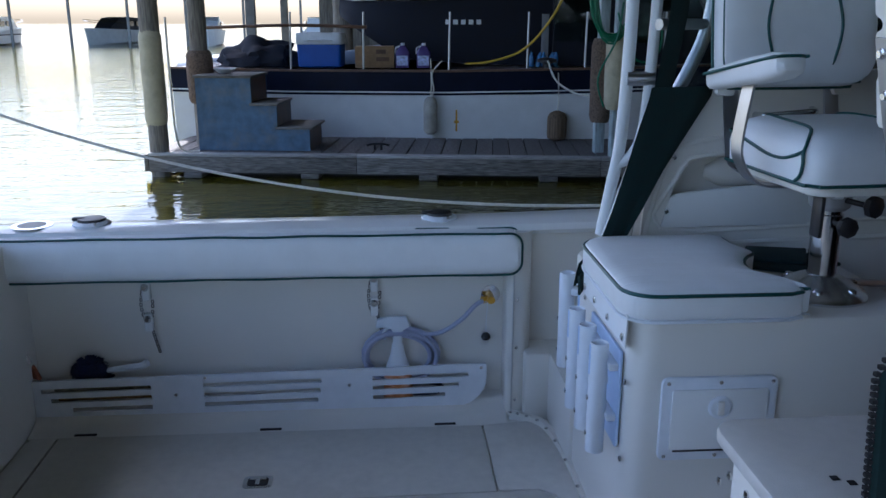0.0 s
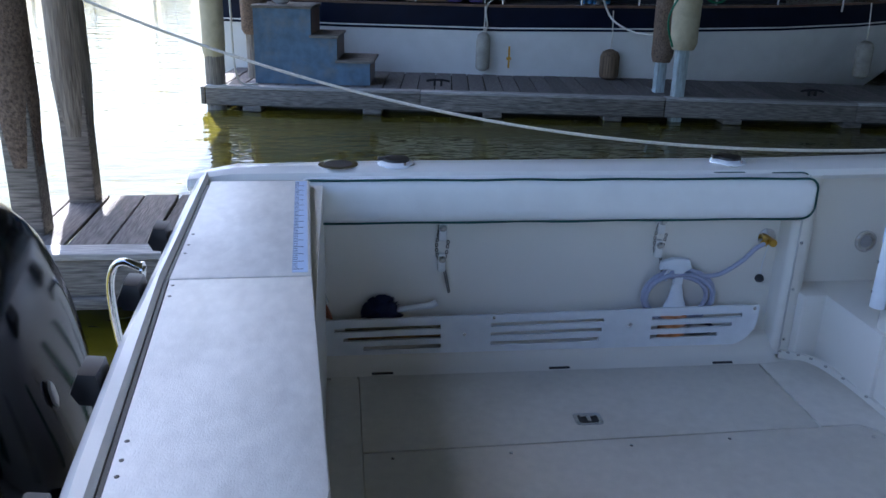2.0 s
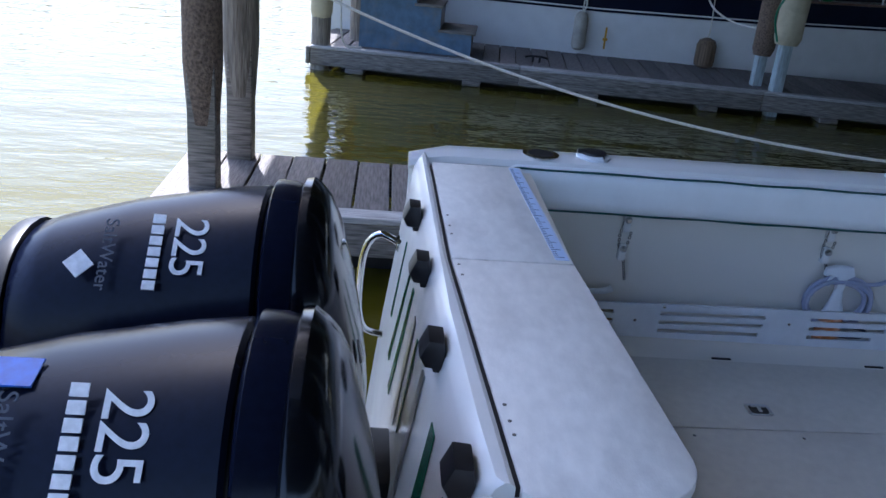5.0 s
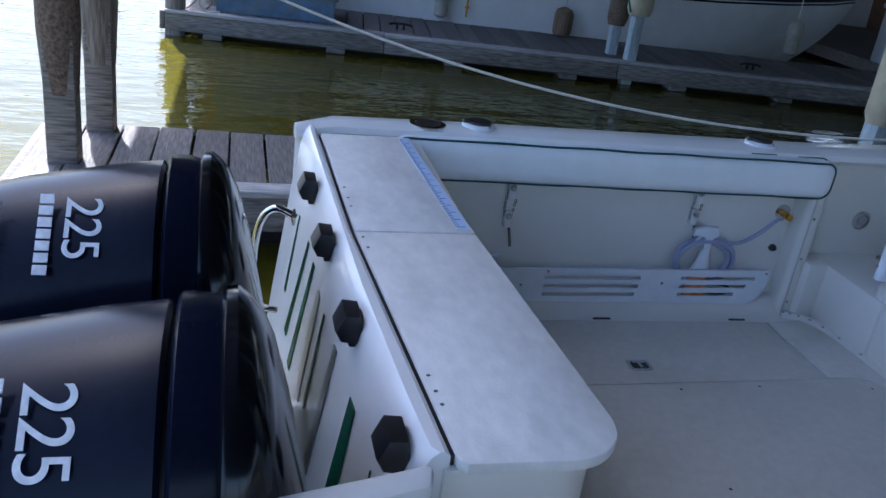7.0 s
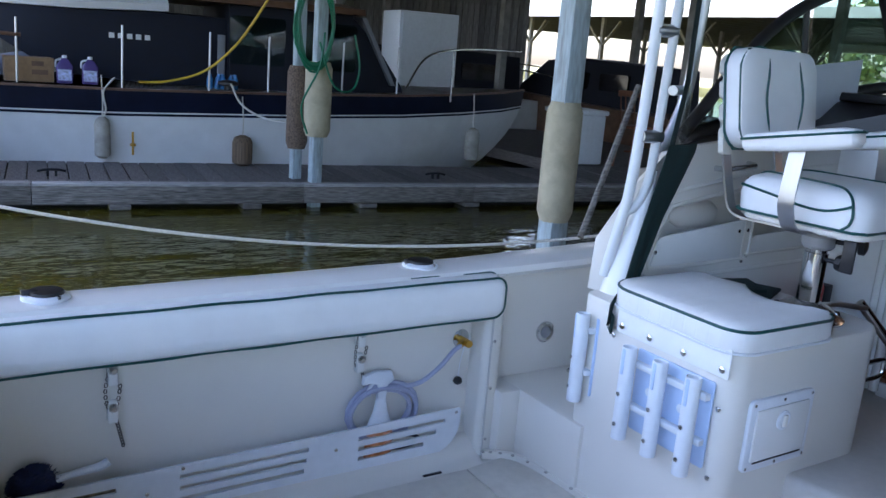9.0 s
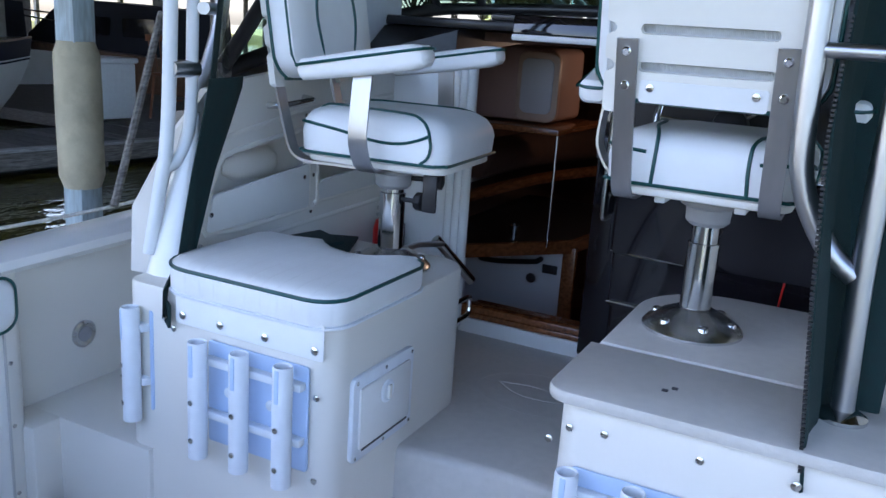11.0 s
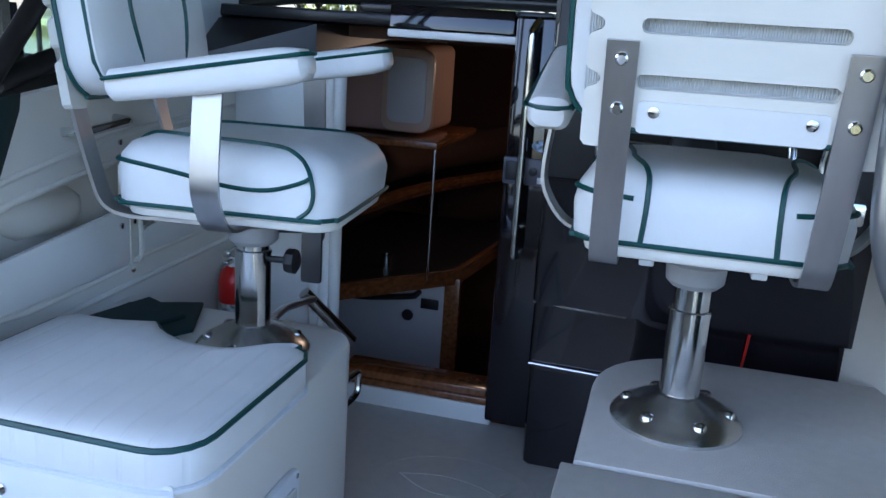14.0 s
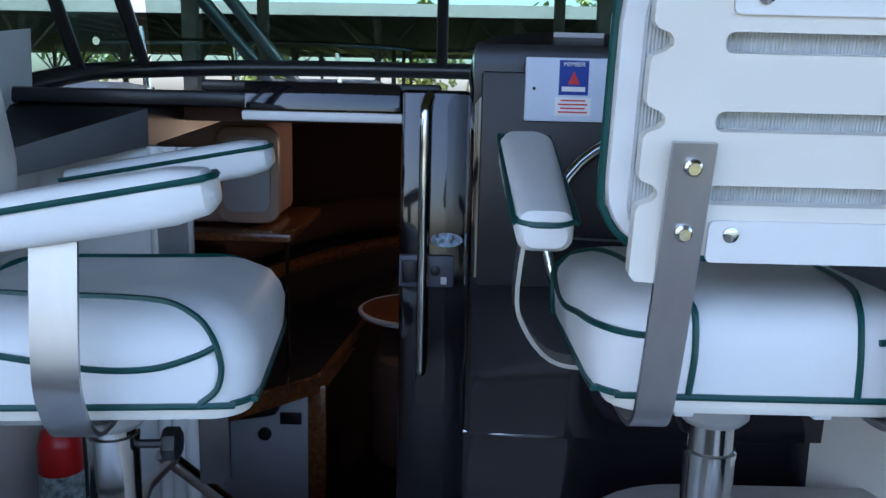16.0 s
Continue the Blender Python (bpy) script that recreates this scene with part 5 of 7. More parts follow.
part("cloth", bm_loft(secs), CANVAS, cu)
part("border", bm_loft([[(1.375 + 0.03 * min(1, (z - 1.19) / 0.2), 2.66, z), (1.435 + 0.03 * min(1, (z - 1.19) / 0.2), 2.695, z), (1.44 + 0.03 * min(1, (z - 1.19) / 0.2), 2.702, z), (1.38 + 0.03 * min(1, (z - 1.19) / 0.2), 2.667, z)] for z in (1.19, 1.4, 1.7, 2.1, 2.4)]), CANVAS, cu)
vin = part("clear_window", bm_loft([[(1.46, 2.70, z), (1.62, 2.82, z), (1.623, 2.817, z), (1.463, 2.697, z)] for z in (1.20, 1.4, 1.7, 2.1, 2.4)]), CLEAR, cu, "clear vinyl window", False)
vin.visible_shadow = False
for p in ((1.47, 2.755, 1.02), (1.40, 2.72, 0.92)):
    part("grommet", bm_lathe([(0.012, 0), (0.012, 0.004), (0.006, 0.006)], 12, (0, 0, 0), pose(p[0], p[1] - 0.012, p[2], 90, 0, 40)), BRASS, cu)
part("end_tab", bm_prism([(-0.022, -0.03), (0.022, -0.025), (0.016, 0.03), (-0.018, 0.03)], -0.004, 0.004, 0.001, axis='x'), CANVAS, cu).matrix_basis = pose(1.186, 2.628, 0.642, 8, 0, -30)
part("snap", bm_lathe([(0.009, 0), (0.009, 0.004), (0.004, 0.006)], 12, (0, 0, 0), pose(1.178, 2.626, 0.637, 0, -90, -30)), STEEL, cu)
# near side: tower frame with cross tubes, and the green curtain with its zip
nt = thing("aluminium_tower", "polished aluminium tower leg with cross tube at the near side", "frame", group="tower legs")
part("tube", bm_tube(smooth_path([(1.44, 1.30, 2.4), (1.40, 1.295, 1.9), (1.385, 1.291, 1.61), (1.38, 1.283, 1.25), (1.38, 1.265, 1.12), (1.381, 1.21, 1.02), (1.382, 1.157, 0.975)], 6), 0.021, 14), BRUSHED, nt)
part("tube", bm_tube(smooth_path([(1.43, 1.13, 2.4), (1.39, 1.14, 1.6), (1.382, 1.146, 1.22), (1.38, 1.145, 0.97), (1.38, 1.133, 0.70)], 6), 0.021, 14), BRUSHED, nt)
part("cross_tube", bm_cyl((1.382, 1.275, 1.366), (1.382, 1.146, 1.366), 0.014, n=12), BRUSHED, nt)
part("foot", bm_lathe([(0.045, 0), (0.045, 0.008), (0.026, 0.02)], 18, (1.38, 1.133, 0.704)), STEEL, nt)
nc = thing("side_curtain", "hanging dark green canvas curtain with a black zip along its edge", "curtain", pose(-0.030, -0.025, 0))
fold = []
def zip_y(z):
    return 1.204 + 0.10 * min(z - 0.62, 0.60)
def zip_x(z):
    return 1.235 + 0.55 * min(max(z - 0.98, 0), 0.5)
for z in (0.62, 0.66, 0.75, 0.87, 0.98, 1.1, 1.25, 1.4, 1.6, 2.0, 2.4):
    x, y = zip_x(z), zip_y(z)
    wav = 0.010 * math.sin(9 * z)
    front = [(x, y, z), (x + 0.06, y + 0.3 * wav, z), (x + 0.12, y - 0.01 - 0.3 * wav, z), (x + 0.18, y - 0.012, z), (x + 0.235, y - 0.04 - wav, z), (x + 0.24, 1.10, z)]
    fold.append(front + [(px + 0.006, py - 0.006, pz) for px, py, pz in front[::-1]])
part("cloth", bm_loft(fold), CANVAS, nc)
zip_parts = []
for i in range(150):
    z = 0.66 + i * 0.0085
    zip_parts.append(bm_box(zip_x(z) - 0.007, zip_x(z), zip_y(z) - 0.003, zip_y(z) + 0.004, z, z + 0.005))
part("zip", bm_join(*zip_parts), BLACK, nc, "black zip teeth", False)
part("snap", bm_lathe([(0.009, 0), (0.009, 0.004), (0.004, 0.006)], 12, (0, 0, 0), pose(1.228, 1.21, 0.635, 0, -90, 0)), STEEL, nc)

# ---- windshield ----
ws = thing("windshield", "black framed curved windshield with tinted panes", "windshield", pose(0, -0.05, 0.05), kind="structure")
FRAME = DASHTOP
top_rail = smooth_path([(1.70, 2.96, 1.155), (1.80, 2.96, 1.26), (1.93, 2.96, 1.40), (2.10, 2.955, 1.555), (2.32, 2.95, 1.68), (2.62, 2.94, 1.775), (2.90, 2.90, 1.83), (3.05, 2.78, 1.86), (3.12, 2.5, 1.875), (3.15, 1.93, 1.88), (3.12, 1.36, 1.875), (3.05, 1.08, 1.86), (2.90, 0.96, 1.83)], 5)
bot_rail = smooth_path([(1.72, 2.965, 1.15), (2.2, 2.965, 1.26), (2.7, 2.955, 1.35), (3.05, 2.93, 1.395), (3.25, 2.82, 1.41), (3.34, 2.5, 1.425), (3.37, 1.93, 1.43), (3.34, 1.36, 1.425), (3.25, 1.04, 1.41), (3.05, 0.93, 1.395)], 5)
part("frame", bm_tube(top_rail, 0.024, 10), FRAME, ws, "black top rail")
part("frame", bm_tube(bot_rail, 0.026, 10), FRAME, ws, "black bottom rail")
for a, b, r in (((3.0, 2.935, 1.39), (2.70, 2.935, 1.79), 0.018), ((3.24, 2.84, 1.41), (2.96, 2.87, 1.84), 0.022), ((3.37, 1.925, 1.43), (3.15, 1.925, 1.88), 0.018), ((3.25, 1.04, 1.41), (2.98, 1.02, 1.84), 0.022), ((2.35, 2.95, 1.27), (2.28, 2.95, 1.66), 0.012)):
    part("post", bm_cyl(a, b, r, n=10), FRAME, ws)
def pane(name, quad):
    n = (Vector(quad[1]) - Vector(quad[0])).cross(Vector(quad[3]) - Vector(quad[0])).normalized() * 0.005
    ob = part(name, bm_loft([[Vector(q) for q in quad], [Vector(q) + n for q in quad]]), GLASS, ws, "tinted glass pane", False)
    ob.visible_shadow = False
pane("pane", [(3.34, 2.5, 1.43), (3.25, 2.82, 1.42), (3.04, 2.78, 1.85), (3.12, 2.5, 1.87)])
pane("pane", [(3.37, 1.94, 1.44), (3.34, 2.5, 1.43), (3.12, 2.5, 1.87), (3.15, 1.94, 1.875)])
pane("pane", [(3.34, 1.36, 1.43), (3.37, 1.91, 1.44), (3.15, 1.91, 1.875), (3.12, 1.36, 1.87)])
pane("pane", [(2.99, 2.937, 1.40), (2.36, 2.955, 1.29), (2.34, 2.955, 1.66), (2.71, 2.937, 1.78)])
pane("pane", [(2.34, 2.957, 1.29), (1.76, 2.963, 1.18), (1.95, 2.963, 1.40), (2.28, 2.953, 1.65)])
pane("pane", [(3.23, 2.83, 1.42), (3.01, 2.93, 1.40), (2.72, 2.93, 1.78), (2.97, 2.88, 1.82)])
sheet = [(2.16, 2.752, 1.275), (2.62, 2.842, 1.335), (2.57, 2.812, 1.530), (2.14, 2.737, 1.487)]
paper = solid("paper_sheet", bm_loft([[Vector(q) for q in sheet], [Vector(q) + Vector((0, 0.003, 0)) for q in sheet]]), material("white_paper", (0.62, 0.66, 0.70), 0.7), "white sheet propped inside the side window", "paper", smooth=False)
structure("dash_side", bm_loft([[(1.74, 2.99, 1.11), (1.74, 2.90, 1.12), (1.74, 2.90, 1.145), (1.74, 2.99, 1.15)], [(2.20, 2.99, 1.16), (2.20, 2.80, 1.20), (2.20, 2.82, 1.24), (2.20, 2.99, 1.26)], [(2.45, 2.99, 1.18), (2.42, 2.50, 1.28), (2.42, 2.50, 1.36), (2.45, 2.99, 1.36)], [(3.2, 2.99, 1.25), (3.2, 2.40, 1.36), (3.2, 2.40, 1.40), (3.2, 2.99, 1.40)]]), DASHTOP, "dark padded side of the dashboard", "dashboard")
# forward tower tubes beyond the glass
for pts in (((3.55, 2.45, 1.42), (3.45, 2.5, 1.5), (3.15, 2.85, 2.0), (2.9, 2.95, 2.4)), ((3.75, 2.40, 1.42), (3.62, 2.46, 1.52), (3.3, 2.82, 2.05), (3.05, 2.95, 2.4))):
    tb = thing("tower_front_leg", "slanted grey tower leg in front of the windshield", "frame", group="front tower legs")
    part("tube", bm_tube(smooth_path(pts, 5), 0.022, 12), BRUSHED, tb)
structure("foredeck", bm_prism([(3.2, 0.95), (3.2, 2.95), (4.5, 2.75), (6.5, 1.95), (6.5, 1.9), (4.5, 1.1)], 1.366, 1.398, 0.01), GELW, "white foredeck ahead of the windshield", "deck")
bow = thing("bow_rail", "stainless bow rail round the foredeck", "rail")
part("top_rail", bm_tube(smooth_path([(3.4, 3.0, 1.55), (4.5, 2.85, 1.62), (5.6, 2.4, 1.68), (6.4, 1.93, 1.7), (5.6, 1.45, 1.68), (4.5, 1.0, 1.62), (3.4, 0.86, 1.55)], 6), 0.013, 8), STEEL, bow)
for x, y in ((3.7, 2.96), (4.5, 2.82), (5.4, 2.47), (5.4, 1.4), (4.5, 1.02), (3.7, 0.9)):
    part("stanchion", bm_cyl((x, y - 0.03 * (1 if y > 1.9 else -1), 1.3), (x, y, 1.62), 0.011, n=8), STEEL, bow)

# ---- helm console details ----
# Added matt sheet keeps bright reflections off the glossy console face.
structure("panel_helm", bm_box(2.062, 2.076, 0.98, 1.80, 1.07, 1.445, 0.005), BLACK, "added matt black sheet over the console's upper face", "panel")
con = thing("instrument_pod", "dark instrument pod with a pale covered panel", "console", pose(0, 0.012, 0.018), kind="structure")
part("hood", bm_loft([[(x, y, z) for x, z in ((2.12, 1.30), (2.085, 1.44), (2.10, 1.475), (2.16, 1.50 - d), (2.34, 1.47 - d), (2.42, 1.38), (2.42, 1.30))] for y, d in ((1.80, 0.04), (1.77, 0.01), (1.70, 0.0), (1.2, 0.0), (1.0, 0.01), (0.97, 0.04))]), DASHTOP, con, "dark hooded pod")
part("bar", bm_box(2.08, 2.084, 1.57, 1.66, 1.476, 1.488), material("badge_grey", (0.35, 0.35, 0.36), 0.4), con, "pale maker's mark drawn as a bar").matrix_basis = Matrix.Translation((0.06, 0, 0.012))
part("panel", bm_box(2.054, 2.066, 1.545, 1.715, 1.345, 1.452, 0.002), material("pale_panel", (0.60, 0.66, 0.76), 0.4), con, "pale blank panel")
stk = part("sticker", bm_box(2.0525, 2.054, 1.608, 1.658, 1.39, 1.448), material("sticker_blue", (0.01, 0.04, 0.28), 0.4), con, "blue and white membership sticker")
WHITEP = material("white_print", (0.8, 0.8, 0.8), 0.5)
REDP = material("red_print", (0.6, 0.03, 0.03), 0.5)
side = Matrix(((0, 0, -1, 0), (-1, 0, 0, 0), (0, 1, 0, 0), (0, 0, 0, 1)))
text_part("word", "MEMBER", 0.010, Matrix.Translation((2.0518, 1.633, 1.441)) @ side, WHITEP, stk)
part("logo_shape", bm_prism([(1.643, 1.408), (1.633, 1.430), (1.623, 1.408)], 2.0515, 2.0525, axis='x'), REDP, stk, "red triangular mark")
part("logo_bar", bm_box(2.0515, 2.0525, 1.613, 1.653, 1.396, 1.404), WHITEP, stk)
part("lower_label", bm_box(2.0525, 2.054, 1.602, 1.664, 1.355, 1.386), WHITEP, stk, "white label with red lines")
for k in range(4):
    part("print_line", bm_box(2.0515, 2.0525, 1.608 + 0.004 * (k % 2), 1.658 - 0.004 * (k % 2), 1.360 + k * 0.0065, 1.3625 + k * 0.0065), REDP, stk)
for y in (1.555, 1.70):
    part("screw", bm_lathe([(0.003, 0), (0.003, 0.002)], 8, (0, 0, 0), pose(2.054, y, 1.40, 0, -90, 0)), BLACK, con)
wheel = thing("steering_wheel", "stainless steering wheel with a dark hub on the console", "steering wheel", pose(2.0, 1.50, 1.17, 0, -72, 0))
part("rim", bm_tube([(0.185 * math.cos(a), 0.185 * math.sin(a), 0) for a in [2 * math.pi * k / 40 for k in range(40)]], 0.011, 10, True), STEEL, wheel)
for k in range(5):
    a = 2 * math.pi * k / 5 + 0.3
    part("spoke", bm_tube([(0.03 * math.cos(a), 0.03 * math.sin(a), -0.02), (0.11 * math.cos(a), 0.11 * math.sin(a), -0.014), (0.183 * math.cos(a), 0.183 * math.sin(a), 0)], 0.0055, 8), STEEL, wheel)
part("hub", bm_lathe([(0.046, -0.05), (0.048, -0.02), (0.042, 0.0), (0.03, 0.006), (0.01, 0.007)], 24), BLACK, wheel)
part("shaft", bm_cyl((0, 0, -0.16), (0, 0, -0.03), 0.03, n=14), BLACK, wheel)
for z, y0, y1 in ((0.725, 1.58, 1.80), (0.56, 1.24, 1.80)):
    part("trim_line", bm_tube(smooth_path([(2.166 if z > 0.7 else 2.183, y1, z + 0.008), (2.160 if z > 0.7 else 2.178, (y0 + y1) / 2, z + 0.003), (2.163 if z > 0.7 else 2.181, y0, z)], 5), 0.003, 6), STEEL, con, "bright trim line")
part("wire", bm_tube(smooth_path([(2.18, 1.30, 0.78), (2.17, 1.31, 0.66), (2.22, 1.32, 0.50), (2.22, 1.325, 0.30)], 5), 0.003, 6), RED, con, "thin red wire")
thr = thing("throttle", "chrome throttle levers beside the helm", "throttle", pose(2.06, 1.22, 1.06))
part("base", bm_box(-0.05, 0.05, -0.06, 0.06, -0.02, 0.03, 0.01), STEEL, thr)
for y in (-0.03, 0.03):
    part("lever", bm_tube([(0, y, 0.02), (-0.01, y, 0.10), (-0.04, y, 0.14)], 0.007, 8), STEEL, thr)
    part("grip", bm_lathe([(0.008, 0), (0.016, 0.01), (0.014, 0.03), (0.005, 0.036)], 12, (-0.04, y, 0.14)), BLACK, thr)

# companionway rail, lock and sill
rail = thing("companionway_rail", "tall stainless grab rail on the black door", "rail")
part("bar", bm_tube(smooth_path([(2.41, 1.895, 1.40), (2.385, 1.900, 1.385), (2.368, 1.903, 1.34), (2.368, 1.903, 1.05), (2.368, 1.903, 0.83), (2.375, 1.903, 0.803), (2.41, 1.903, 0.795)], 5), 0.0115, 12), STEEL, rail)
for z in (1.17, 0.87):
    part("standoff", bm_cyl((2.368, 1.903, z), (2.415, 1.903, z), 0.009, n=10), STEEL, rail)
lock = thing("door_lock", "grey door lock plate with a keyhole on the black door", "lock", pose(0, 0, 0.053))
part("plate", bm_box(2.395, 2.411, 1.835, 1.955, 0.935, 1.005, 0.004), material("grey_lock", (0.10, 0.10, 0.13), 0.4), lock)
part("cylinder", bm_lathe([(0.011, 0), (0.011, 0.005), (0.006, 0.007)], 14, (0, 0, 0), pose(2.395, 1.875, 0.972, 0, -90, 0)), BLACK, lock)
part("recess", bm_box(2.390, 2.396, 1.915, 1.948, 0.945, 0.995, 0.003), BLACK, lock)
part("tag", bm_box(2.393, 2.3955, 1.85, 1.863, 0.942, 0.958), WHITEP, lock)
oval = solid("warning_sticker", bm_prism([(1.852 + 0.035 * math.cos(a), 1.091 + 0.016 * math.sin(a)) for a in [2 * math.pi * k / 20 for k in range(20)]], 2.4075, 2.4095, axis='x'), material("oval_sticker", (0.35, 0.45, 0.55), 0.4, vary=0.9, scale=90), "small oval warning sticker on the black door", "sticker")
structure("trim_sill", bm_join(bm_box(2.43, 2.60, 1.955, 2.42, 0.337, 0.357, 0.004), bm_box(2.44, 2.50, 1.96, 2.42, 0.357, 0.38, 0.004)), TEAK, "varnished teak companionway sill", "trim")
for y in (2.214, 2.085, 2.053, 1.96):
    part("screw", bm_lathe([(0.005, 0), (0.005, 0.003), (0.002, 0.004)], 8, (0, 0, 0), pose(2.42, y, 1.351, 0, -90, 0)), STEEL, con)

# ---- cabin interior through the companionway ----
gal = thing("galley_cabinet", "white galley cabinet with varnished teak edging", "cabinet", pose(0.19, -0.035, 0.03))
part("front", bm_box(2.98, 3.02, 2.31, 2.84, -0.1, 0.42, 0.004), CABWHITE, gal)
part("side", bm_box(2.62, 2.98, 2.78, 2.82, -0.1, 0.42), CABWHITE, gal)
part("counter", bm_prism([(2.55, 2.66), (2.98, 2.28), (3.9, 2.18), (3.9, 2.85), (2.55, 2.85)], 0.455, 0.475, 0.004), BLACK, gal, "dark counter top")
part("edging", bm_strap([(2.55, 2.655, 0.455), (2.98, 2.275, 0.455), (3.9, 2.17, 0.455)], (0, 0, 1), 0.055, 0.022), TEAK, gal, "varnished teak edging")
part("post", bm_box(2.965, 3.0, 2.255, 2.315, -0.1, 0.45, 0.006), TEAK, gal)
part("latch", bm_lathe([(0.022, 0), (0.022, 0.006), (0.012, 0.009)], 16, (0, 0, 0), pose(2.98, 2.455, 0.28, 0, -90, 0)), BLACK, gal, "round black latch")
part("vent", bm_box(2.972, 2.982, 2.335, 2.405, 0.315, 0.355, 0.003), BLACK, gal)
part("towel_bar", bm_tube(smooth_path([(2.98, 2.70, 0.335), (2.95, 2.69, 0.335), (2.945, 2.6, 0.34), (2.945, 2.44, 0.365), (2.95, 2.42, 0.372), (2.98, 2.415, 0.375)], 4), 0.012, 8), BLACK, gal, "dark towel bar")
mug = thing("steel_cup", "small steel cup on the galley counter", "cup", pose(3.12, 2.50, 0.505))
part("body", bm_lathe([(0.020, 0), (0.024, 0.045), (0.022, 0.045), (0.019, 0.005)], 16), STEEL, mug)
upper = thing("wall_cupboard", "beige rounded wall cupboard with a frosted door", "cupboard", pose(0.0, -0.06, 0.025))
part("body", bm_prism(rounded(2.44, 2.84, 0.98, 1.29, 0.03, 4), 3.12, 3.5, 0.02, axis='x'), CABPINK, upper)
part("door_frame", bm_prism(rounded(2.41, 2.60, 0.985, 1.275, 0.045, 5), 3.09, 3.125, 0.012, axis='x'), material("cupboard_frame", (0.52, 0.36, 0.26), 0.35), upper)
part("door_panel", bm_prism(rounded(2.435, 2.575, 1.02, 1.245, 0.03, 5), 3.082, 3.092, 0.004, axis='x'), CABWHITE, upper, "pale frosted panel")
part("shelf", bm_box(3.0, 3.6, 2.36, 2.84, 0.945, 0.97, 0.006), TEAK, upper, "varnished teak shelf")
part("support", bm_cyl((3.05, 2.38, 0.47), (3.05, 2.38, 0.945), 0.006, n=8), STEEL, upper)
# Warm glints suggest a lamp; its unseen central spot evens out cabin light.
lamp = thing("cabin_lamp", "small warm lamp added under the cabin roof", "lamp", pose(3.5, 1.95, 1.318))
part("housing", bm_lathe([(0.03, -0.004), (0.036, 0.0), (0.036, 0.012)], 16), BRASS, lamp)
part("lens", bm_lathe([(0.024, -0.012), (0.028, -0.004)], 16), glow_material("warm_lens", (1.0, 0.55, 0.22), 3.0), lamp)
bulb = new("cabin_bulb", bpy.data.lights.new("cabin_bulb", 'POINT'))
bulb.data.energy, bulb.data.color, bulb.data.shadow_soft_size = 0.32, (1.0, 0.68, 0.45), 0.05
bulb.location = (3.5, 1.95, 1.25)
bench = thing("cabin_berth", "dark upholstered cabin berth with a teak rail", "berth")
part("cushion", bm_prism(rounded(3.3, 5.0, 1.1, 2.1, 0.2, 6), 0.1, 0.5, 0.05), CABIN, bench)
part("rail", bm_tube(smooth_path([(3.1, 2.8, 0.62), (3.9, 2.6, 0.66), (4.6, 2.1, 0.70), (4.8, 1.4, 0.72)], 5), 0.03, 8), TEAK, bench, "varnished teak rail")
part("backrest", bm_tube(smooth_path([(3.3, 2.8, 0.78), (4.0, 2.65, 0.8), (4.8, 2.2, 0.82), (5.0, 1.4, 0.82)], 5), 0.09, 10), CABIN, bench)
tbl = thing("cabin_table", "dark round cabin table with a pale rim", "table", pose(3.66, 1.92, 0))
part("tabletop", bm_lathe([(0.235, 0.595), (0.235, 0.615), (0.10, 0.616)], 36), TEAK, tbl)
part("rim", bm_tube([(0.238 * math.cos(a), 0.238 * math.sin(a), 0.606) for a in [2 * math.pi * k / 40 for k in range(40)]], 0.011, 8, True), CABWHITE, tbl, "pale moulded rim")
part("leg", bm_cyl((0, 0, -0.3), (0, 0, 0.597), 0.035, n=14), STEEL, tbl)
ladder = thing("cabin_step", "dark teak step below the companionway sill", "step")
part("tread", bm_box(2.62, 2.85, 1.96, 2.40, 0.10, 0.13, 0.006), TEAK, ladder)
part("riser", bm_box(2.83, 2.85, 1.96, 2.40, -0.3, 0.10), CABIN, ladder)

ex = thing("fire_extinguisher", "small red fire extinguisher on the bulkhead", "fire extinguisher", pose(2.28, 2.665, 0.485) @ Matrix.Diagonal((1.12, 1.12, 1.0, 1)))
part("cylinder", bm_lathe([(0.034, 0), (0.040, 0.01), (0.040, 0.17), (0.032, 0.20), (0.015, 0.215)], 24), RED, ex, "red cylinder")
part("label", bm_lathe([(0.0405, 0.02), (0.0405, 0.11)], 24), material("ext_label", (0.42, 0.48, 0.46), 0.5, vary=0.7, scale=70), ex, "printed label")
part("valve", bm_join(bm_cyl((0, 0, 0.21), (0, 0, 0.245), 0.014, n=12), bm_box(-0.045, 0.02, -0.01, 0.01, 0.245, 0.262, 0.004), bm_box(-0.05, 0.01, -0.008, 0.008, 0.225, 0.236, 0.003)), STEEL, ex, "metal valve and levers")
part("gauge", bm_lathe([(0.014, 0), (0.014, 0.008)], 14, (0, 0, 0), pose(-0.012, 0, 0.225, 0, -90, 0)), WHITEP, ex)
part("bracket", bm_box(0.035, 0.08, -0.03, 0.03, 0.02, 0.18, 0.004), BLACK, ex)
fish = thing("deck_relief", "raised oval fish relief moulded in the helm deck", "relief", pose(2.06, 1.95, 0.2768) @ Matrix.Diagonal((1.15, 1.2, 1, 1)), kind="structure")
part("outline", bm_tube([(0.13 * math.cos(a), 0.17 * math.sin(a), 0) for a in [2 * math.pi * k / 40 for k in range(40)]], 0.004, 6, True), DECKGREY, fish)
part("body", bm_tube(smooth_path([(0.02, 0.12, 0), (-0.03, 0.05, 0), (-0.03, -0.03, 0), (0.0, -0.09, 0), (0.05, -0.12, 0)], 5), 0.005, 6), DECKGREY, fish)
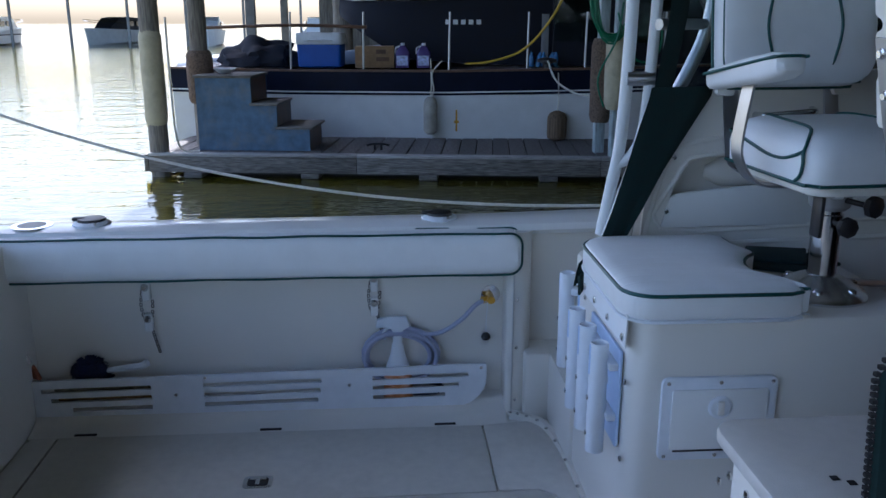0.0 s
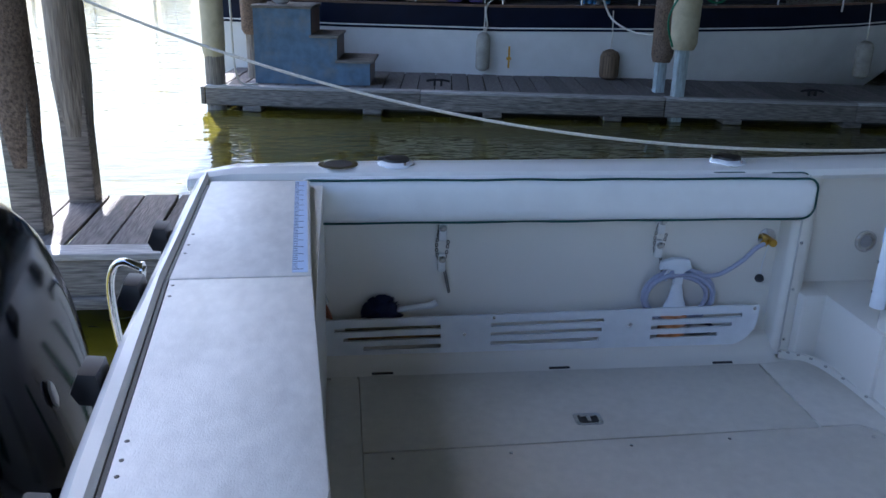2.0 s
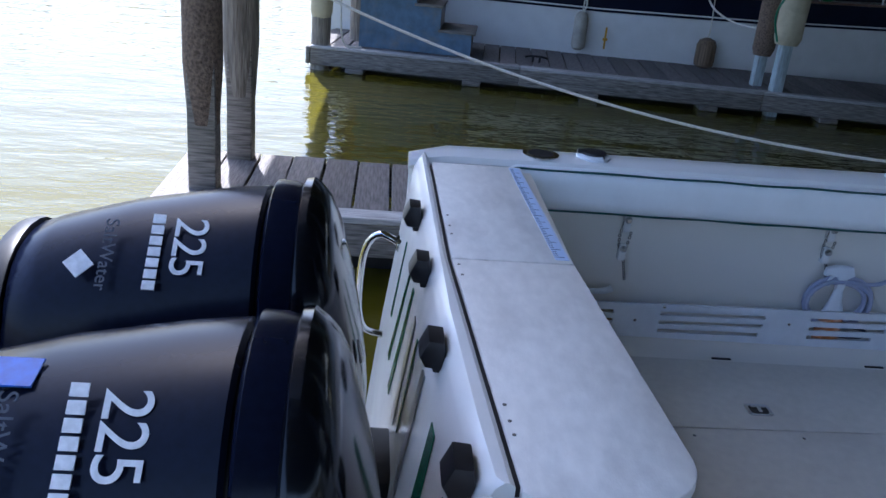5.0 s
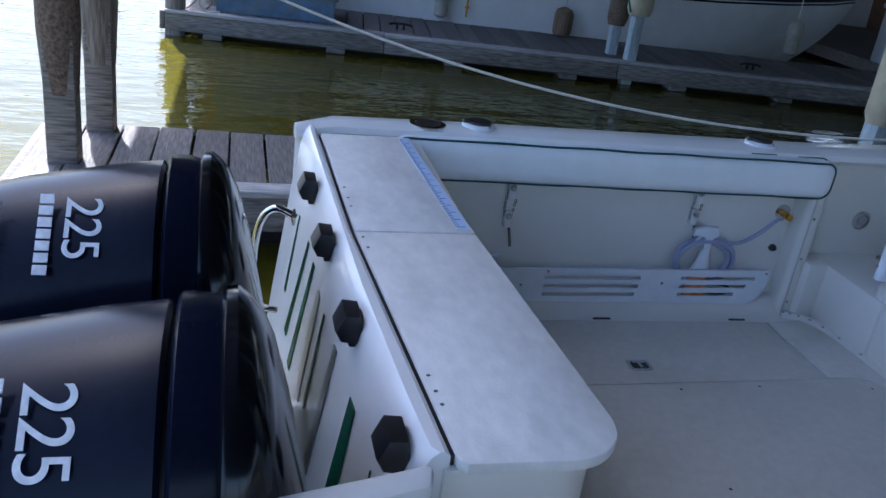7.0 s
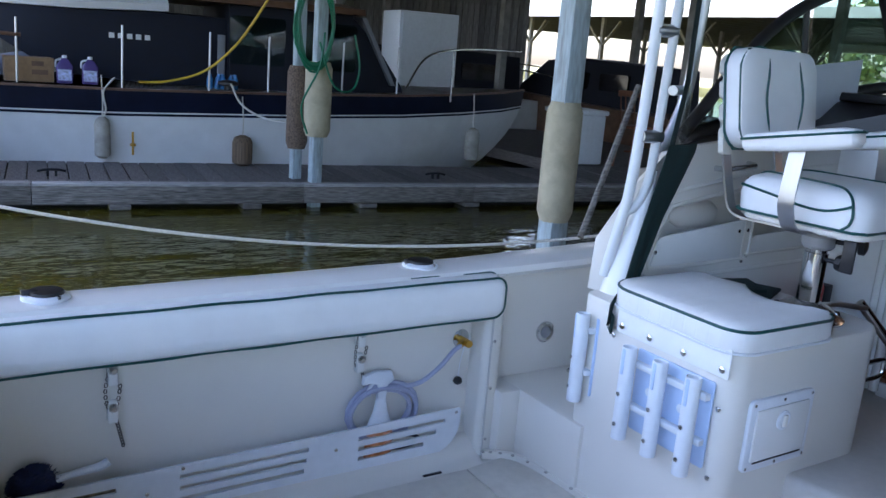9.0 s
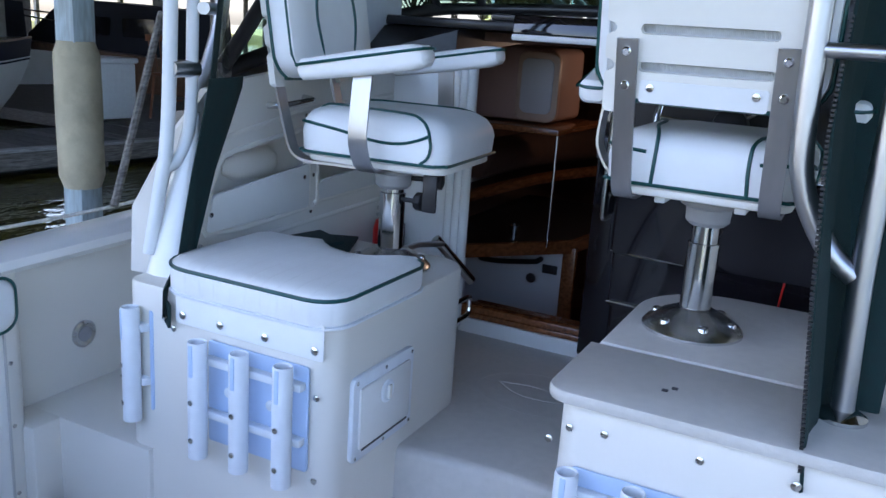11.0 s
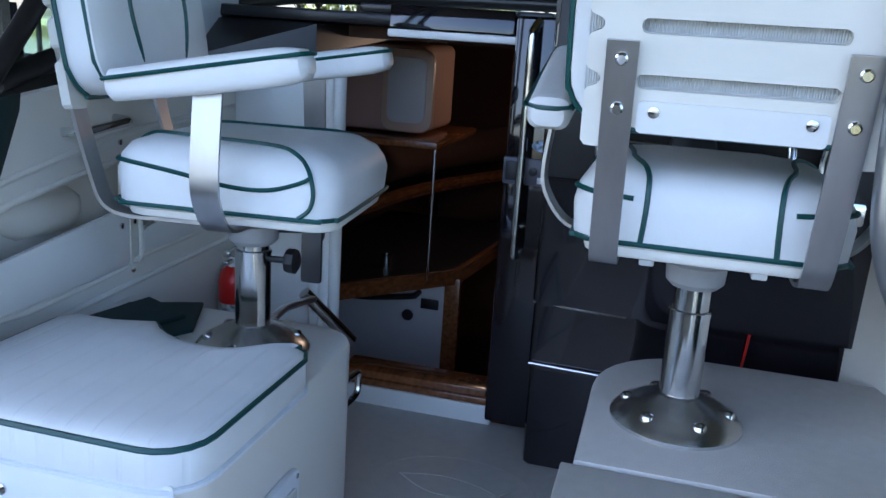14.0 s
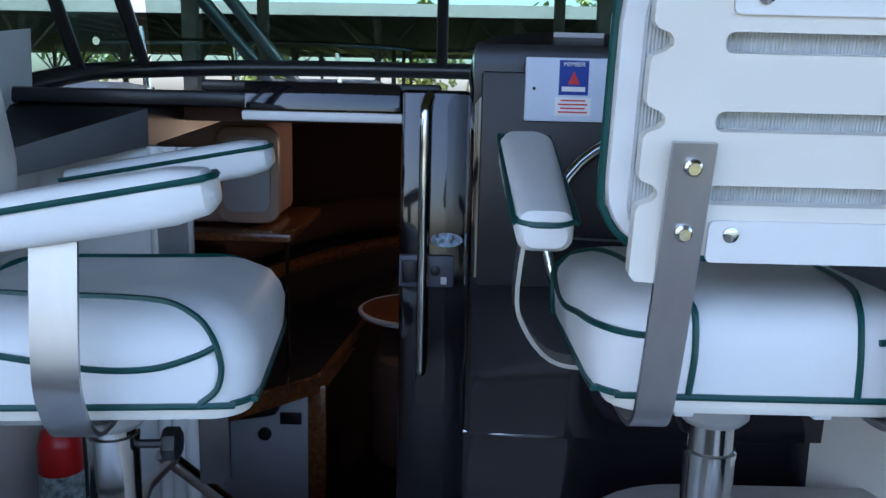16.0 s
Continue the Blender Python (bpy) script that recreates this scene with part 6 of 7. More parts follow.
part("back", bm_tube(smooth_path([(0.02, 0.12, 0), (0.04, 0.04, 0), (0.03, -0.03, 0), (0.0, -0.09, 0), (-0.05, -0.12, 0)], 5), 0.005, 6), DECKGREY, fish)


# the boat and all aboard lie in the heeled pose
for ob in [o for o in scene.objects if o.parent is None and o.name not in ("camera", "sun")]:
    ob.matrix_basis = HEEL @ ob.matrix_basis


def bp(x, y, z):
    """A place given along the boat, as a place in the world."""
    return HEEL @ Vector((x, y, z))


# ---- outside: water, docks, boathouse ----
structure("water", bm_box(-400, 400, -400, 400, -0.34, -0.30), WATER, "murky olive harbour water with soft ripples", "water", False)
structure("ground", bm_box(-420, 420, -420, 420, -2.2, -2.0), SAND, "harbour bed below the water", "ground", False)
EDGE = material("pale_edge_board", (0.40, 0.39, 0.37), 0.85, vary=0.35, scale=7, stretch=(1.2, 14, 14), bump=0.003, bump_scale=9, per_object=0.15)


def dock(name, m, u0, u1, w, label, pw=0.19):
    d = thing(name, label, "dock", m, kind="structure")
    cuts = [u0]
    while cuts[-1] < u1 - 2:
        cuts.append(cuts[-1] + random.uniform(1.6, 3.1))
    cuts[-1] = u1
    for a, b in zip(cuts, cuts[1:]):
        j = random.uniform(-0.006, 0.006)
        part("front_beam", bm_box(a + 0.003, b - 0.003, j, 0.05 + j, -0.205, -0.028, 0.008), WOOD, d)
        part("edge_board", bm_box(a + 0.004, b - 0.004, -0.012 + j, 0.12, -0.026, 0.006 + j * 0.4, 0.004), EDGE, d)
    part("back_beam", bm_box(u0, u1, w - 0.05, w, -0.20, -0.022, 0.008), WOOD, d)
    part("end_beam", bm_box(u0 - 0.05, u0 - 0.003, 0.0, w, -0.20, -0.01, 0.008), WOOD, d)
    for k in range(int((u1 - u0) / 1.3) + 1):
        part("cross_beam", bm_box(u0 + 0.4 + k * 1.3, u0 + 0.60 + k * 1.3, -0.03, w, -0.262, -0.207, 0.01), WOOD, d)
    # Black block stands in for the deep shade seen below the beams.
    part("float", bm_box(u0 + 0.3, u1, 0.25, w - 0.2, -0.46, -0.207, 0.02), BLACK, d, "black float block, giving the dark shade under the deck")
    me = bpy.data.meshes.new("plank")
    pb = bm_box(0, pw - 0.012, 0.122, w, -0.02, 0.0, 0.004, 1)
    pb.to_mesh(me)
    pb.free()
    me.materials.append(PLANK)
    for k in range(int((u1 - u0) / pw)):
        piece("plank", me, d, pose(u0 + k * pw, 0, random.uniform(-0.005, 0.003), 0, 0, random.uniform(-0.2, 0.2)))
    return d
fo = bp(0, 4.12, 0.05)
dock("dock_finger", pose(0, fo.y, fo.z), -2.2, 9.0, 0.97, "weathered plank finger dock between the slips")
fd = bp(0, 9.45, -0.10)
FD = pose(0.25, fd.y, fd.z, 0, 0, -7.1)
dock("dock_far", FD, -2.25, 16.0, 1.5, "weathered plank dock beside the moored yacht")


def cleat_iron(m):
    c = thing("dock_cleat", "black iron dock cleat on the planks", "cleat", m, "cleats on the dock")
    part("horn", bm_tube(smooth_path([(-0.13, 0, 0.05), (-0.06, 0, 0.065), (0.06, 0, 0.065), (0.13, 0, 0.05)], 4), 0.013, 8), BLACK, c)
    for x in (-0.05, 0.025):
        part("foot", bm_box(x, x + 0.025, -0.02, 0.02, 0, 0.06, 0.005), BLACK, c)
for u in (0.25, 4.45):
    cleat_iron(FD @ pose(u, 0.42, 0.003))


# ---- piles and posts ----
def pile(x, y, z0, z1, r, label, sleeve=None, mat=PILE, square=False, lean=0):
    p = thing("pile", label, "pile", pose(x, y, 0, 0, lean, 0))
    if square:
        part("post", bm_box(-r, r, -r, r, z0, z1, 0.012), mat, p)
    else:
        secs = [[(r * (1 + 0.03 * math.sin(3 * a + z * 5)) * math.cos(a), r * (1 + 0.03 * math.cos(2 * a + z * 4)) * math.sin(a), z) for a in [2 * math.pi * k / 18 for k in range(18)]] for z in [z0 + (z1 - z0) * q / 10 for q in range(11)]]
        part("post", bm_loft(secs), mat, p)
    if sleeve:
        s0, s1, sr, sm, lab = sleeve
        secs = []
        for q in range(13):
            z = s0 + (s1 - s0) * q / 12
            e = 0.8 if q in (0, 12) else 1.0
            secs.append([(sr * e * (1 + 0.05 * noise.noise((math.cos(a), math.sin(a), z * 3))) * math.cos(a), sr * e * (1 + 0.05 * noise.noise((math.cos(a) + 4, math.sin(a), z * 3))) * math.sin(a), z) for a in [2 * math.pi * k / 20 for k in range(20)]])
        part("sleeve", bm_loft(secs), sm, p, lab)
    return p
pa = bp(-2.02, 4.45, 0)
pile(pa.x, pa.y, -1.8, 4.4, 0.07, "square timber pile wrapped in brown carpet", (0.40, 4.0, 0.096, CARPET, "brown shaggy carpet wrap"), WOOD, True)
pb_ = bp(-1.93, 5.0, 0)
pile(pb_.x, pb_.y, -1.8, 4.4, 0.07, "square weathered timber pile at the dock end", (0.43, 4.0, 0.098, PILE, "split timber cladding"), WOOD, True)
pp = bp(2.73, 4.75, 0)
pile(pp.x, pp.y, -1.8, 4.6, 0.068, "pale painted square post with a yellowed foam pad", (0.475, 1.21, 0.113, FOAM, "yellowed foam fender pad"), PAINTPOST, True)


def fd_at(u, v, z=0.0):
    return FD @ Vector((u, v, z))
q = fd_at(2.86, 0.13)
pile(q.x, q.y, -1.8, 4.6, 0.06, "pale painted dock post with a foam pad", (0.47, 1.26, 0.145, FOAM, "yellowed foam fender pad"), PAINTPOST, True)
q = fd_at(2.72, 0.42)
pile(q.x, q.y, -1.8, 4.6, 0.055, "painted post wrapped in ragged brown cloth", (0.30, 1.2, 0.12, CARPET, "ragged brown cloth wrap"), PAINTPOST, True)
q = fd_at(-2.16, 0.12)
pile(q.x, q.y, -1.8, 4.6, 0.105, "timber pile with a yellowed foam sleeve at the dock corner", (0.24, 1.3, 0.12, FOAM, "yellowed foam sleeve"))
q = fd_at(-1.85, 0.75)
pile(q.x, q.y, -1.8, 4.6, 0.10, "weathered round timber pile with a cloth wrap", (0.45, 1.05, 0.15, CARPET, "frayed brown wrap"))
for u in (-1.2, 0.2):
    q = fd_at(u + 0.2, 5.6)
    pile(q.x, q.y, -1.8, 4.6, 0.16, "thick brown timber pile behind the yacht")

# ---- mooring line ----
def rope_curve(s):
    x = 3.3 - s
    return bp(x, 4.02 - 0.2764 * x, 0.70 - 0.138 * x + 0.0686 * x * x)
ml = thing("mooring_line", "white braided mooring line slung from the pile to the bow", "rope")
part("line", bm_tube([rope_curve(5.30 - 5.0 * k / 60) for k in range(61)], 0.0068, 8), ROPE, ml)
part("wrap", bm_join(*[bm_tube([(pa.x + 0.105 * math.cos(a), pa.y + 0.105 * math.sin(a), rope_curve(5.30).z + 0.02 * j) for a in [2 * math.pi * k / 16 for k in range(16)]], 0.009, 6, True) for j in range(3)]), ROPE, ml)
st = thing("boarding_pole", "grey weathered wooden pole leaning on the gunwale", "pole")
part("shaft", bm_cyl(bp(1.66, 3.33, 0.73), bp(2.05, 3.5, 1.35), 0.014, n=8), WOOD, st)

# ---- far yacht ----
def yacht():
    y = thing("motor_yacht", "old white and navy motor yacht moored beside the dock", "boat", FD)
    c = 3.05
    stations = [(-2.5, 1.5, 0.84, 0.0), (-1.0, 1.60, 0.82, 0.0), (1.0, 1.64, 0.82, 0.05), (3.0, 1.60, 0.86, 0.15), (4.5, 1.38, 0.90, 0.35), (5.6, 1.0, 0.94, 0.6), (6.5, 0.52, 0.98, 0.85), (7.1, 0.06, 1.02, 1.05)]
    def side(u, h, zt, rk):
        pts = []
        for k in range(9):
            t = k / 8
            z = zt - t * (zt + 0.45)
            pts.append((u - rk * t * t * 1.1, h * (1 - (0.05 + 0.30 * rk) * t ** 1.4), z))
        return pts
    rings = []
    for s in stations:
        p = side(*s)
        rings.append([(u, c - w, z) for u, w, z in p] + [(u, c + w, z) for u, w, z in p[::-1]])
    part("hull", bm_loft(rings), HULLW, y, "white painted hull")
    def band(t0, t1, off, mat, nm, lab):
        secs = []
        for u, h, zt, rk in stations:
            def at(t, o):
                z = zt - t
                k = t / (zt + 0.45)
                return (u - rk * k * k * 1.1, c - h * (1 - (0.05 + 0.30 * rk) * max(k, 0) ** 1.4) - o, z)
            secs.append([at(t0, off), at(t1, off), at(t1, -0.03), at(t0, -0.03)])
        part(nm, bm_loft(secs), mat, y, lab)
    band(0.01, 0.29, 0.012, NAVY, "sheer_band", "navy band along the sheer")
    band(0.245, 0.262, 0.018, HULLW, "stripe", "thin white stripe")
    band(-0.018, 0.008, 0.025, TRIMWOOD, "toe_rail", "brown wooden toe rail")
    part("deck", bm_loft([[(u, c - h, zt), (u, c + h, zt), (u, c + h, zt - 0.05), (u, c - h, zt - 0.05)] for u, h, zt, rk in stations]), TRIMWOOD, y)
    # covered aft cabin, deckhouse, windscreen
    part("aft_cover", bm_loft([[(u, 2.25 + i, 0.86 + z0), (u, 2.2 + i, 1.2 + z0 * 0.6), (u, 2.3 + i, 1.2 + h), (u, 3.8, 1.25 + h), (u, 3.9, 0.86 + z0)] for u, i, h, z0 in ((-0.55, 0.5, 0.50, 0.62), (-0.3, 0.2, 0.48, 0.46), (0.1, 0.06, 0.46, 0.22), (0.5, 0.0, 0.46, 0.06), (1.4, 0, 0.5, 0.0), (2.6, 0, 0.5, 0.0), (2.9, 0.05, 0.5, 0.0))]), NAVYCANVAS, y, "dark navy canvas over the aft cabin")
    part("cover_top", bm_loft([[(u, 2.24 + i, z), (u, 2.22 + i, z + 0.08), (u, 2.6 + i, z + 0.30), (u, 3.7, z + 0.32), (u, 3.75, z)] for u, i, z in ((-0.58, 0.5, 1.70), (-0.3, 0.2, 1.67), (0.6, 0.0, 1.68), (1.6, 0.0, 1.73))]), HULLW, y, "white cabin roof")
    part("deckhouse", bm_loft([[(u, 2.05 + i, 0.86), (u, 2.12 + i, 0.9 + h), (u, 3.95 - i, 0.9 + h), (u, 4.05 - i, 0.86)] for u, i, h in ((2.3, 0.0, 1.02), (3.2, 0.0, 1.02), (3.9, 0.06, 0.98), (4.3, 0.14, 0.62), (4.75, 0.26, 0.08))]), NAVYCANVAS, y, "dark deckhouse")
    part("house_roof", bm_loft([[(u, 1.95 + i, 1.88), (u, 1.98 + i, 1.96), (u, 3.0, 2.05), (u, 4.05 - i, 1.96), (u, 4.1 - i, 1.88)] for u, i in ((1.6, 0.1), (2.6, 0.0), (3.8, 0.02), (4.05, 0.1))]), TRIMWOOD, y, "dark deckhouse roof")
    GREYP = material("grey_pillar", (0.22, 0.23, 0.25), 0.5)
    for u in (2.15, 3.1):
        part("window_post", bm_box(u, u + 0.09, 2.035, 2.06, 0.95, 1.5, 0.006), GREYP, y)
        part("window", bm_prism(rounded(u + 0.16, u + 0.85, 1.15, 1.75, 0.05, 4), 2.07, 2.085, 0.003, axis='y'), GLASS, y, "dark cabin window")
    part("windscreen", bm_loft([[(4.02, 2.1, 1.86), (4.08, 2.1, 1.86), (4.08, 3.9, 1.86), (4.02, 3.9, 1.86)], [(4.52, 2.2, 1.0), (4.58, 2.2, 1.0), (4.58, 3.8, 1.0), (4.52, 3.8, 1.0)]]), GREYP, y, "grey framed windscreen")
    # letters of the maker's name as plain bars
    for k in range(5):
        part("name_bar", bm_box(0.92 + k * 0.10, 0.98 + k * 0.10, 2.185, 2.20, 1.37, 1.43), HULLW, y)
    for u in (-0.95, -0.05, 1.0, 1.95, 2.65, 3.6, 4.4, 5.3):
        h = 1.62 if u < 2 else 1.58 - 0.12 * max(0, u - 3.0) ** 1.5
        part("stanchion", bm_cyl((u, c - h + 0.03, 0.84), (u + 0.01, c - h + 0.05, 1.52), 0.013, n=8), BRUSHED, y)
    part("rail", bm_tube(smooth_path([(-2.0, 1.52, 1.33), (-0.95, 1.48, 1.36), (0.0, 1.46, 1.34)], 5), 0.02, 8), TRIMWOOD, y, "brown wooden rail")
    part("rail", bm_tube(smooth_path([(4.6, 1.85, 1.0), (4.9, 1.9, 1.42), (5.6, 2.25, 1.56), (6.6, 2.75, 1.60), (7.0, 3.05, 1.60), (6.6, 3.35, 1.6)], 6), 0.014, 8), STEEL, y, "steel bow rail")
    part("horn", bm_join(bm_cyl((1.75, 2.6, 2.05), (1.75, 2.6, 2.25), 0.03, n=10), bm_lathe([(0.03, 0.22), (0.09, 0.24), (0.10, 0.30), (0.04, 0.36)], 14, (1.75, 2.6, 2.0))), STEEL, y, "chrome horn")
    part("winch", bm_lathe([(0.05, 0), (0.05, 0.05), (0.12, 0.07), (0.12, 0.10), (0.06, 0.12)], 16, (2.2, 1.6, 0.86)), BLACK, y, "dark deck winch")
    return y
yacht()


def fender(u, v, zt, r, h, mat, label):
    f = thing("fender", label, "fender", FD @ pose(u, v, zt - h), "fenders along the yacht")
    part("body", bm_lathe([(r * 0.5, 0), (r * 0.95, 0.03), (r, 0.08), (r, h - 0.09), (r * 0.8, h - 0.03), (0.03, h)], 18), mat, f)
    part("lanyard", bm_tube(smooth_path([(0, 0, h), (0.01, 0.02, h + 0.15), (0, 0.05, h + 0.45)], 4), 0.008, 6), ROPE, f)
FWHITE = material("old_white_fender", (0.40, 0.38, 0.33), 0.6, vary=0.25, scale=6, stain=(0.16, 0.14, 0.10), stain_scale=5, stain_amount=0.6)
FBROWN = material("brown_ribbed_fender", (0.16, 0.11, 0.07), 0.8, vary=0.5, scale=8, stretch=(9, 9, 0.3))
fender(0.78, 1.36, 0.52, 0.085, 0.46, FWHITE, "grubby white cylindrical fender on a line")
fender(2.33, 1.36, 0.36, 0.12, 0.36, FBROWN, "brown weathered ribbed fender on a line")
fender(5.55, 1.65, 0.52, 0.10, 0.46, FWHITE, "white fender hung below the bow")
fend2 = thing("hanging_cleat", "small weathered fitting hung on the hull", "fitting", FD @ pose(1.1, 1.37, 0.1))
part("body", bm_join(bm_cyl((0, 0, 0), (0, 0, 0.26), 0.012), bm_box(-0.03, 0.03, -0.01, 0.01, 0.10, 0.13, 0.004)), BRASS, fend2)

# things on the far dock and the yacht's side deck
stp = thing("dock_stairs", "worn blue painted wooden boarding stairs on the dock", "stairs", FD @ pose(-1.76, 0.28, 0.003))
prof = [(0, 0), (1.26, 0), (1.26, 0.24), (0.90, 0.24), (0.90, 0.50), (0.62, 0.50), (0.62, 0.80), (0, 0.80)]
part("side_panel", bm_prism(prof, 0.0, 0.03, axis='y'), BLUEPAINT, stp)
part("side_panel", bm_prism(prof, 0.66, 0.69, axis='y'), BLUEPAINT, stp)
for x0, x1, z in ((-0.02, 0.64, 0.80), (0.60, 0.92, 0.50), (0.88, 1.30, 0.24)):
    part("tread", bm_box(x0, x1, -0.02, 0.71, z, z + 0.03, 0.006), WOOD, stp)
for x, z0, z1 in ((0.62, 0.53, 0.80), (0.90, 0.27, 0.50), (1.26, 0.0, 0.24)):
    part("riser", bm_box(x - 0.02, x, 0.03, 0.66, z0, z1), TRIMWOOD, stp)
part("back_panel", bm_box(0.0, 0.02, 0.03, 0.66, 0.0, 0.80), BLUEPAINT, stp)
bowl = solid("white_bowl", bm_lathe([(0.05, 0), (0.12, 0.05), (0.13, 0.06), (0.11, 0.05), (0.04, 0.015)], 20, fd_at(-1.50, 0.55, 0.834)), PLASTIC, "white bowl on top of the boarding stairs", "bowl")
cool = thing("cooler_box", "blue and white plastic cooler on the yacht's deck", "cooler", FD @ pose(-0.62, 1.75, 0.85))
part("body", bm_loft([[(x, y, z) for x, y in rounded(-0.27 - t, 0.27 + t, -0.17 - t, 0.17 + t, 0.04, 4)] for z, t in ((0, -0.02), (0.02, 0.0), (0.28, 0.01))]), material("cooler_blue", (0.01, 0.09, 0.42), 0.4), cool, "blue body")
part("lid", bm_prism(rounded(-0.29, 0.29, -0.19, 0.19, 0.04, 4), 0.28, 0.42, 0.02), PLASTIC, cool, "white lid")
part("handle", bm_tube(smooth_path([(-0.29, -0.1, 0.3), (-0.12, -0.205, 0.33), (0.12, -0.205, 0.33), (0.29, -0.1, 0.3)], 4), 0.012, 6), PLASTIC, cool)
box_m = material("cardboard", (0.30, 0.19, 0.10), 0.85, vary=0.12, scale=20)
card = thing("cardboard_box", "open brown cardboard box on the yacht's deck", "box", FD @ pose(0.08, 1.72, 0.85, 0, 0, 6))
part("body", bm_box(-0.26, 0.22, -0.15, 0.15, 0, 0.26, 0.003), box_m, card)
part("flap", bm_box(-0.26, -0.05, -0.16, -0.152, 0.0, 0.22), box_m, card)
for k, w in enumerate((0.16, 0.12)):
    part("print_bar", bm_box(0.0, w, -0.1525, -0.1505, 0.08 + 0.09 * k, 0.13 + 0.09 * k), TRIMWOOD, card)
LIQ = material("purple_jug", (0.10, 0.07, 0.22), 0.2, vary=0.1)
for u in (0.42, 0.68):
    jug = thing("jug", "clear jug of purple liquid with a white label", "jug", FD @ pose(u, 1.62, 0.85), "two jugs on the deck")
    part("body", bm_loft([[(x * s, y * s, z) for x, y in rounded(-0.085, 0.085, -0.06, 0.06, 0.03, 4)] for z, s in ((0, 0.9), (0.015, 1), (0.19, 1), (0.24, 0.6), (0.27, 0.3))]), LIQ, jug)
    part("label", bm_box(-0.07, 0.07, -0.062, -0.0605, 0.03, 0.15), material("jug_label", (0.45, 0.5, 0.72), 0.5, vary=0.4, scale=40), jug, "pale printed label")
    part("cap", bm_cyl((0, 0, 0.27), (0, 0, 0.30), 0.025, n=12), PLASTIC, jug)
    part("handle", bm_tube(smooth_path([(-0.03, 0, 0.26), (-0.085, 0, 0.24), (-0.09, 0, 0.17)], 4), 0.011, 6), PLASTIC, jug)
pk = bm_join(*[bm_lathe([(0.03, 0), (0.032, 0.02), (0.032, 0.12), (0.014, 0.16), (0.014, 0.18)], 10, (0.075 * i, 0.07 * j, 0), pose(0, 0, 0, 0, 12 * (i % 2), 0)) for i in range(5) for j in range(2)])
bt = solid("bottle_pack", pk, material("blue_clear_bottles", (0.06, 0.20, 0.42), 0.15, vary=0.3, scale=30), "shrink-wrapped pack of blue water bottles on deck", "bottles")
bt.matrix_basis = FD @ pose(2.02, 1.78, 0.86)
trash = thing("dark_bundle", "dark heap of sail cloth on the aft deck", "bundle", FD @ pose(-1.45, 2.0, 0.86))
hb = bmesh.new()
bmesh.ops.create_icosphere(hb, subdivisions=4, radius=1)
for v in hb.verts:
    f = 1 + 0.35 * noise.noise(v.co * 2.3) + 0.12 * noise.noise(v.co * 7)
    v.co = Vector((v.co.x * 0.55 * f, v.co.y * 0.35 * f, max(v.co.z, -0.05) * 0.32 * f))
part("cover", hb, NAVYCANVAS, trash)
ding = thing("grey_dinghy", "grey inflatable dinghy beyond the yacht's stern", "dinghy", FD @ pose(-1.55, 3.8, 0.1))
part("tube", bm_tube(smooth_path([(-1.4, -0.6, 0.55), (0.6, -0.6, 0.6), (1.5, -0.2, 0.75), (1.5, 0.2, 0.75), (0.6, 0.6, 0.6), (-1.4, 0.6, 0.55)], 5), 0.24, 12), material("grey_rubber", (0.22, 0.25, 0.30), 0.6), ding)
part("floor", bm_box(-1.3, 1.2, -0.5, 0.5, 0.35, 0.45), BLACK, ding)

# coiled green hose on the dock post, yellow power cord
GRN = material("green_hose", (0.005, 0.16, 0.075), 0.35, vary=0.1)
gh_ = thing("garden_hose", "coiled bright green hose hung on the dock post", "hose", FD @ pose(2.74, 0.08, 0))
pts = []
for k in range(210):
    a = 2 * math.pi * k / 21
    w = 0.19 + 0.07 * noise.noise((k * 0.12, 0, 0))
    pts.append((w * math.cos(a), -0.17 + 0.05 * noise.noise((k * 0.2, 3, 0)), 1.66 + (0.42 + 0.1 * noise.noise((k * 0.09, 9, 0))) * math.sin(a)))
part("coil", bm_tube(pts, 0.011, 6), GRN, gh_)
part("tail", bm_tube(smooth_path([(0.1, -0.17, 1.6), (0.05, -0.2, 1.25), (-0.12, -0.17, 0.85), (-0.05, -0.17, 0.55)], 6), 0.011, 6), GRN, gh_)
part("loop", bm_tube(smooth_path([(0.05, -0.17, 1.5), (0.20, -0.2, 1.08), (0.42, -0.15, 1.02), (0.52, -0.1, 1.25), (0.45, -0.1, 1.6)], 6), 0.011, 6), GRN, gh_)
cord = thing("power_cord", "yellow shore power cord drooping across the deck", "cord")
part("cable", bm_tube([fd_at(*p) for p in smooth_path([(2.6, 0.3, 2.2), (2.45, 0.5, 2.0), (2.2, 1.0, 1.45), (1.9, 1.45, 1.08), (1.5, 1.6, 0.93), (1.2, 1.7, 0.90)], 6)], 0.014, 6), material("yellow_cord", (0.55, 0.38, 0.03), 0.5), cord)
dl = thing("dock_line", "slack grey dock line from the yacht to the post", "rope")
part("line", bm_tube([fd_at(*p) for p in smooth_path([(2.2, 1.45, 0.95), (2.3, 1.3, 0.72), (2.5, 1.0, 0.60), (2.64, 0.42, 0.62)], 6)], 0.012, 6), ROPE, dl)
part("line", bm_tube([fd_at(*p) for p in smooth_path([(0.92, 1.42, 0.95), (0.80, 1.38, 0.8), (0.82, 1.36, 0.6), (0.78, 1.36, 0.5)], 6)], 0.010, 6), ROPE, dl)
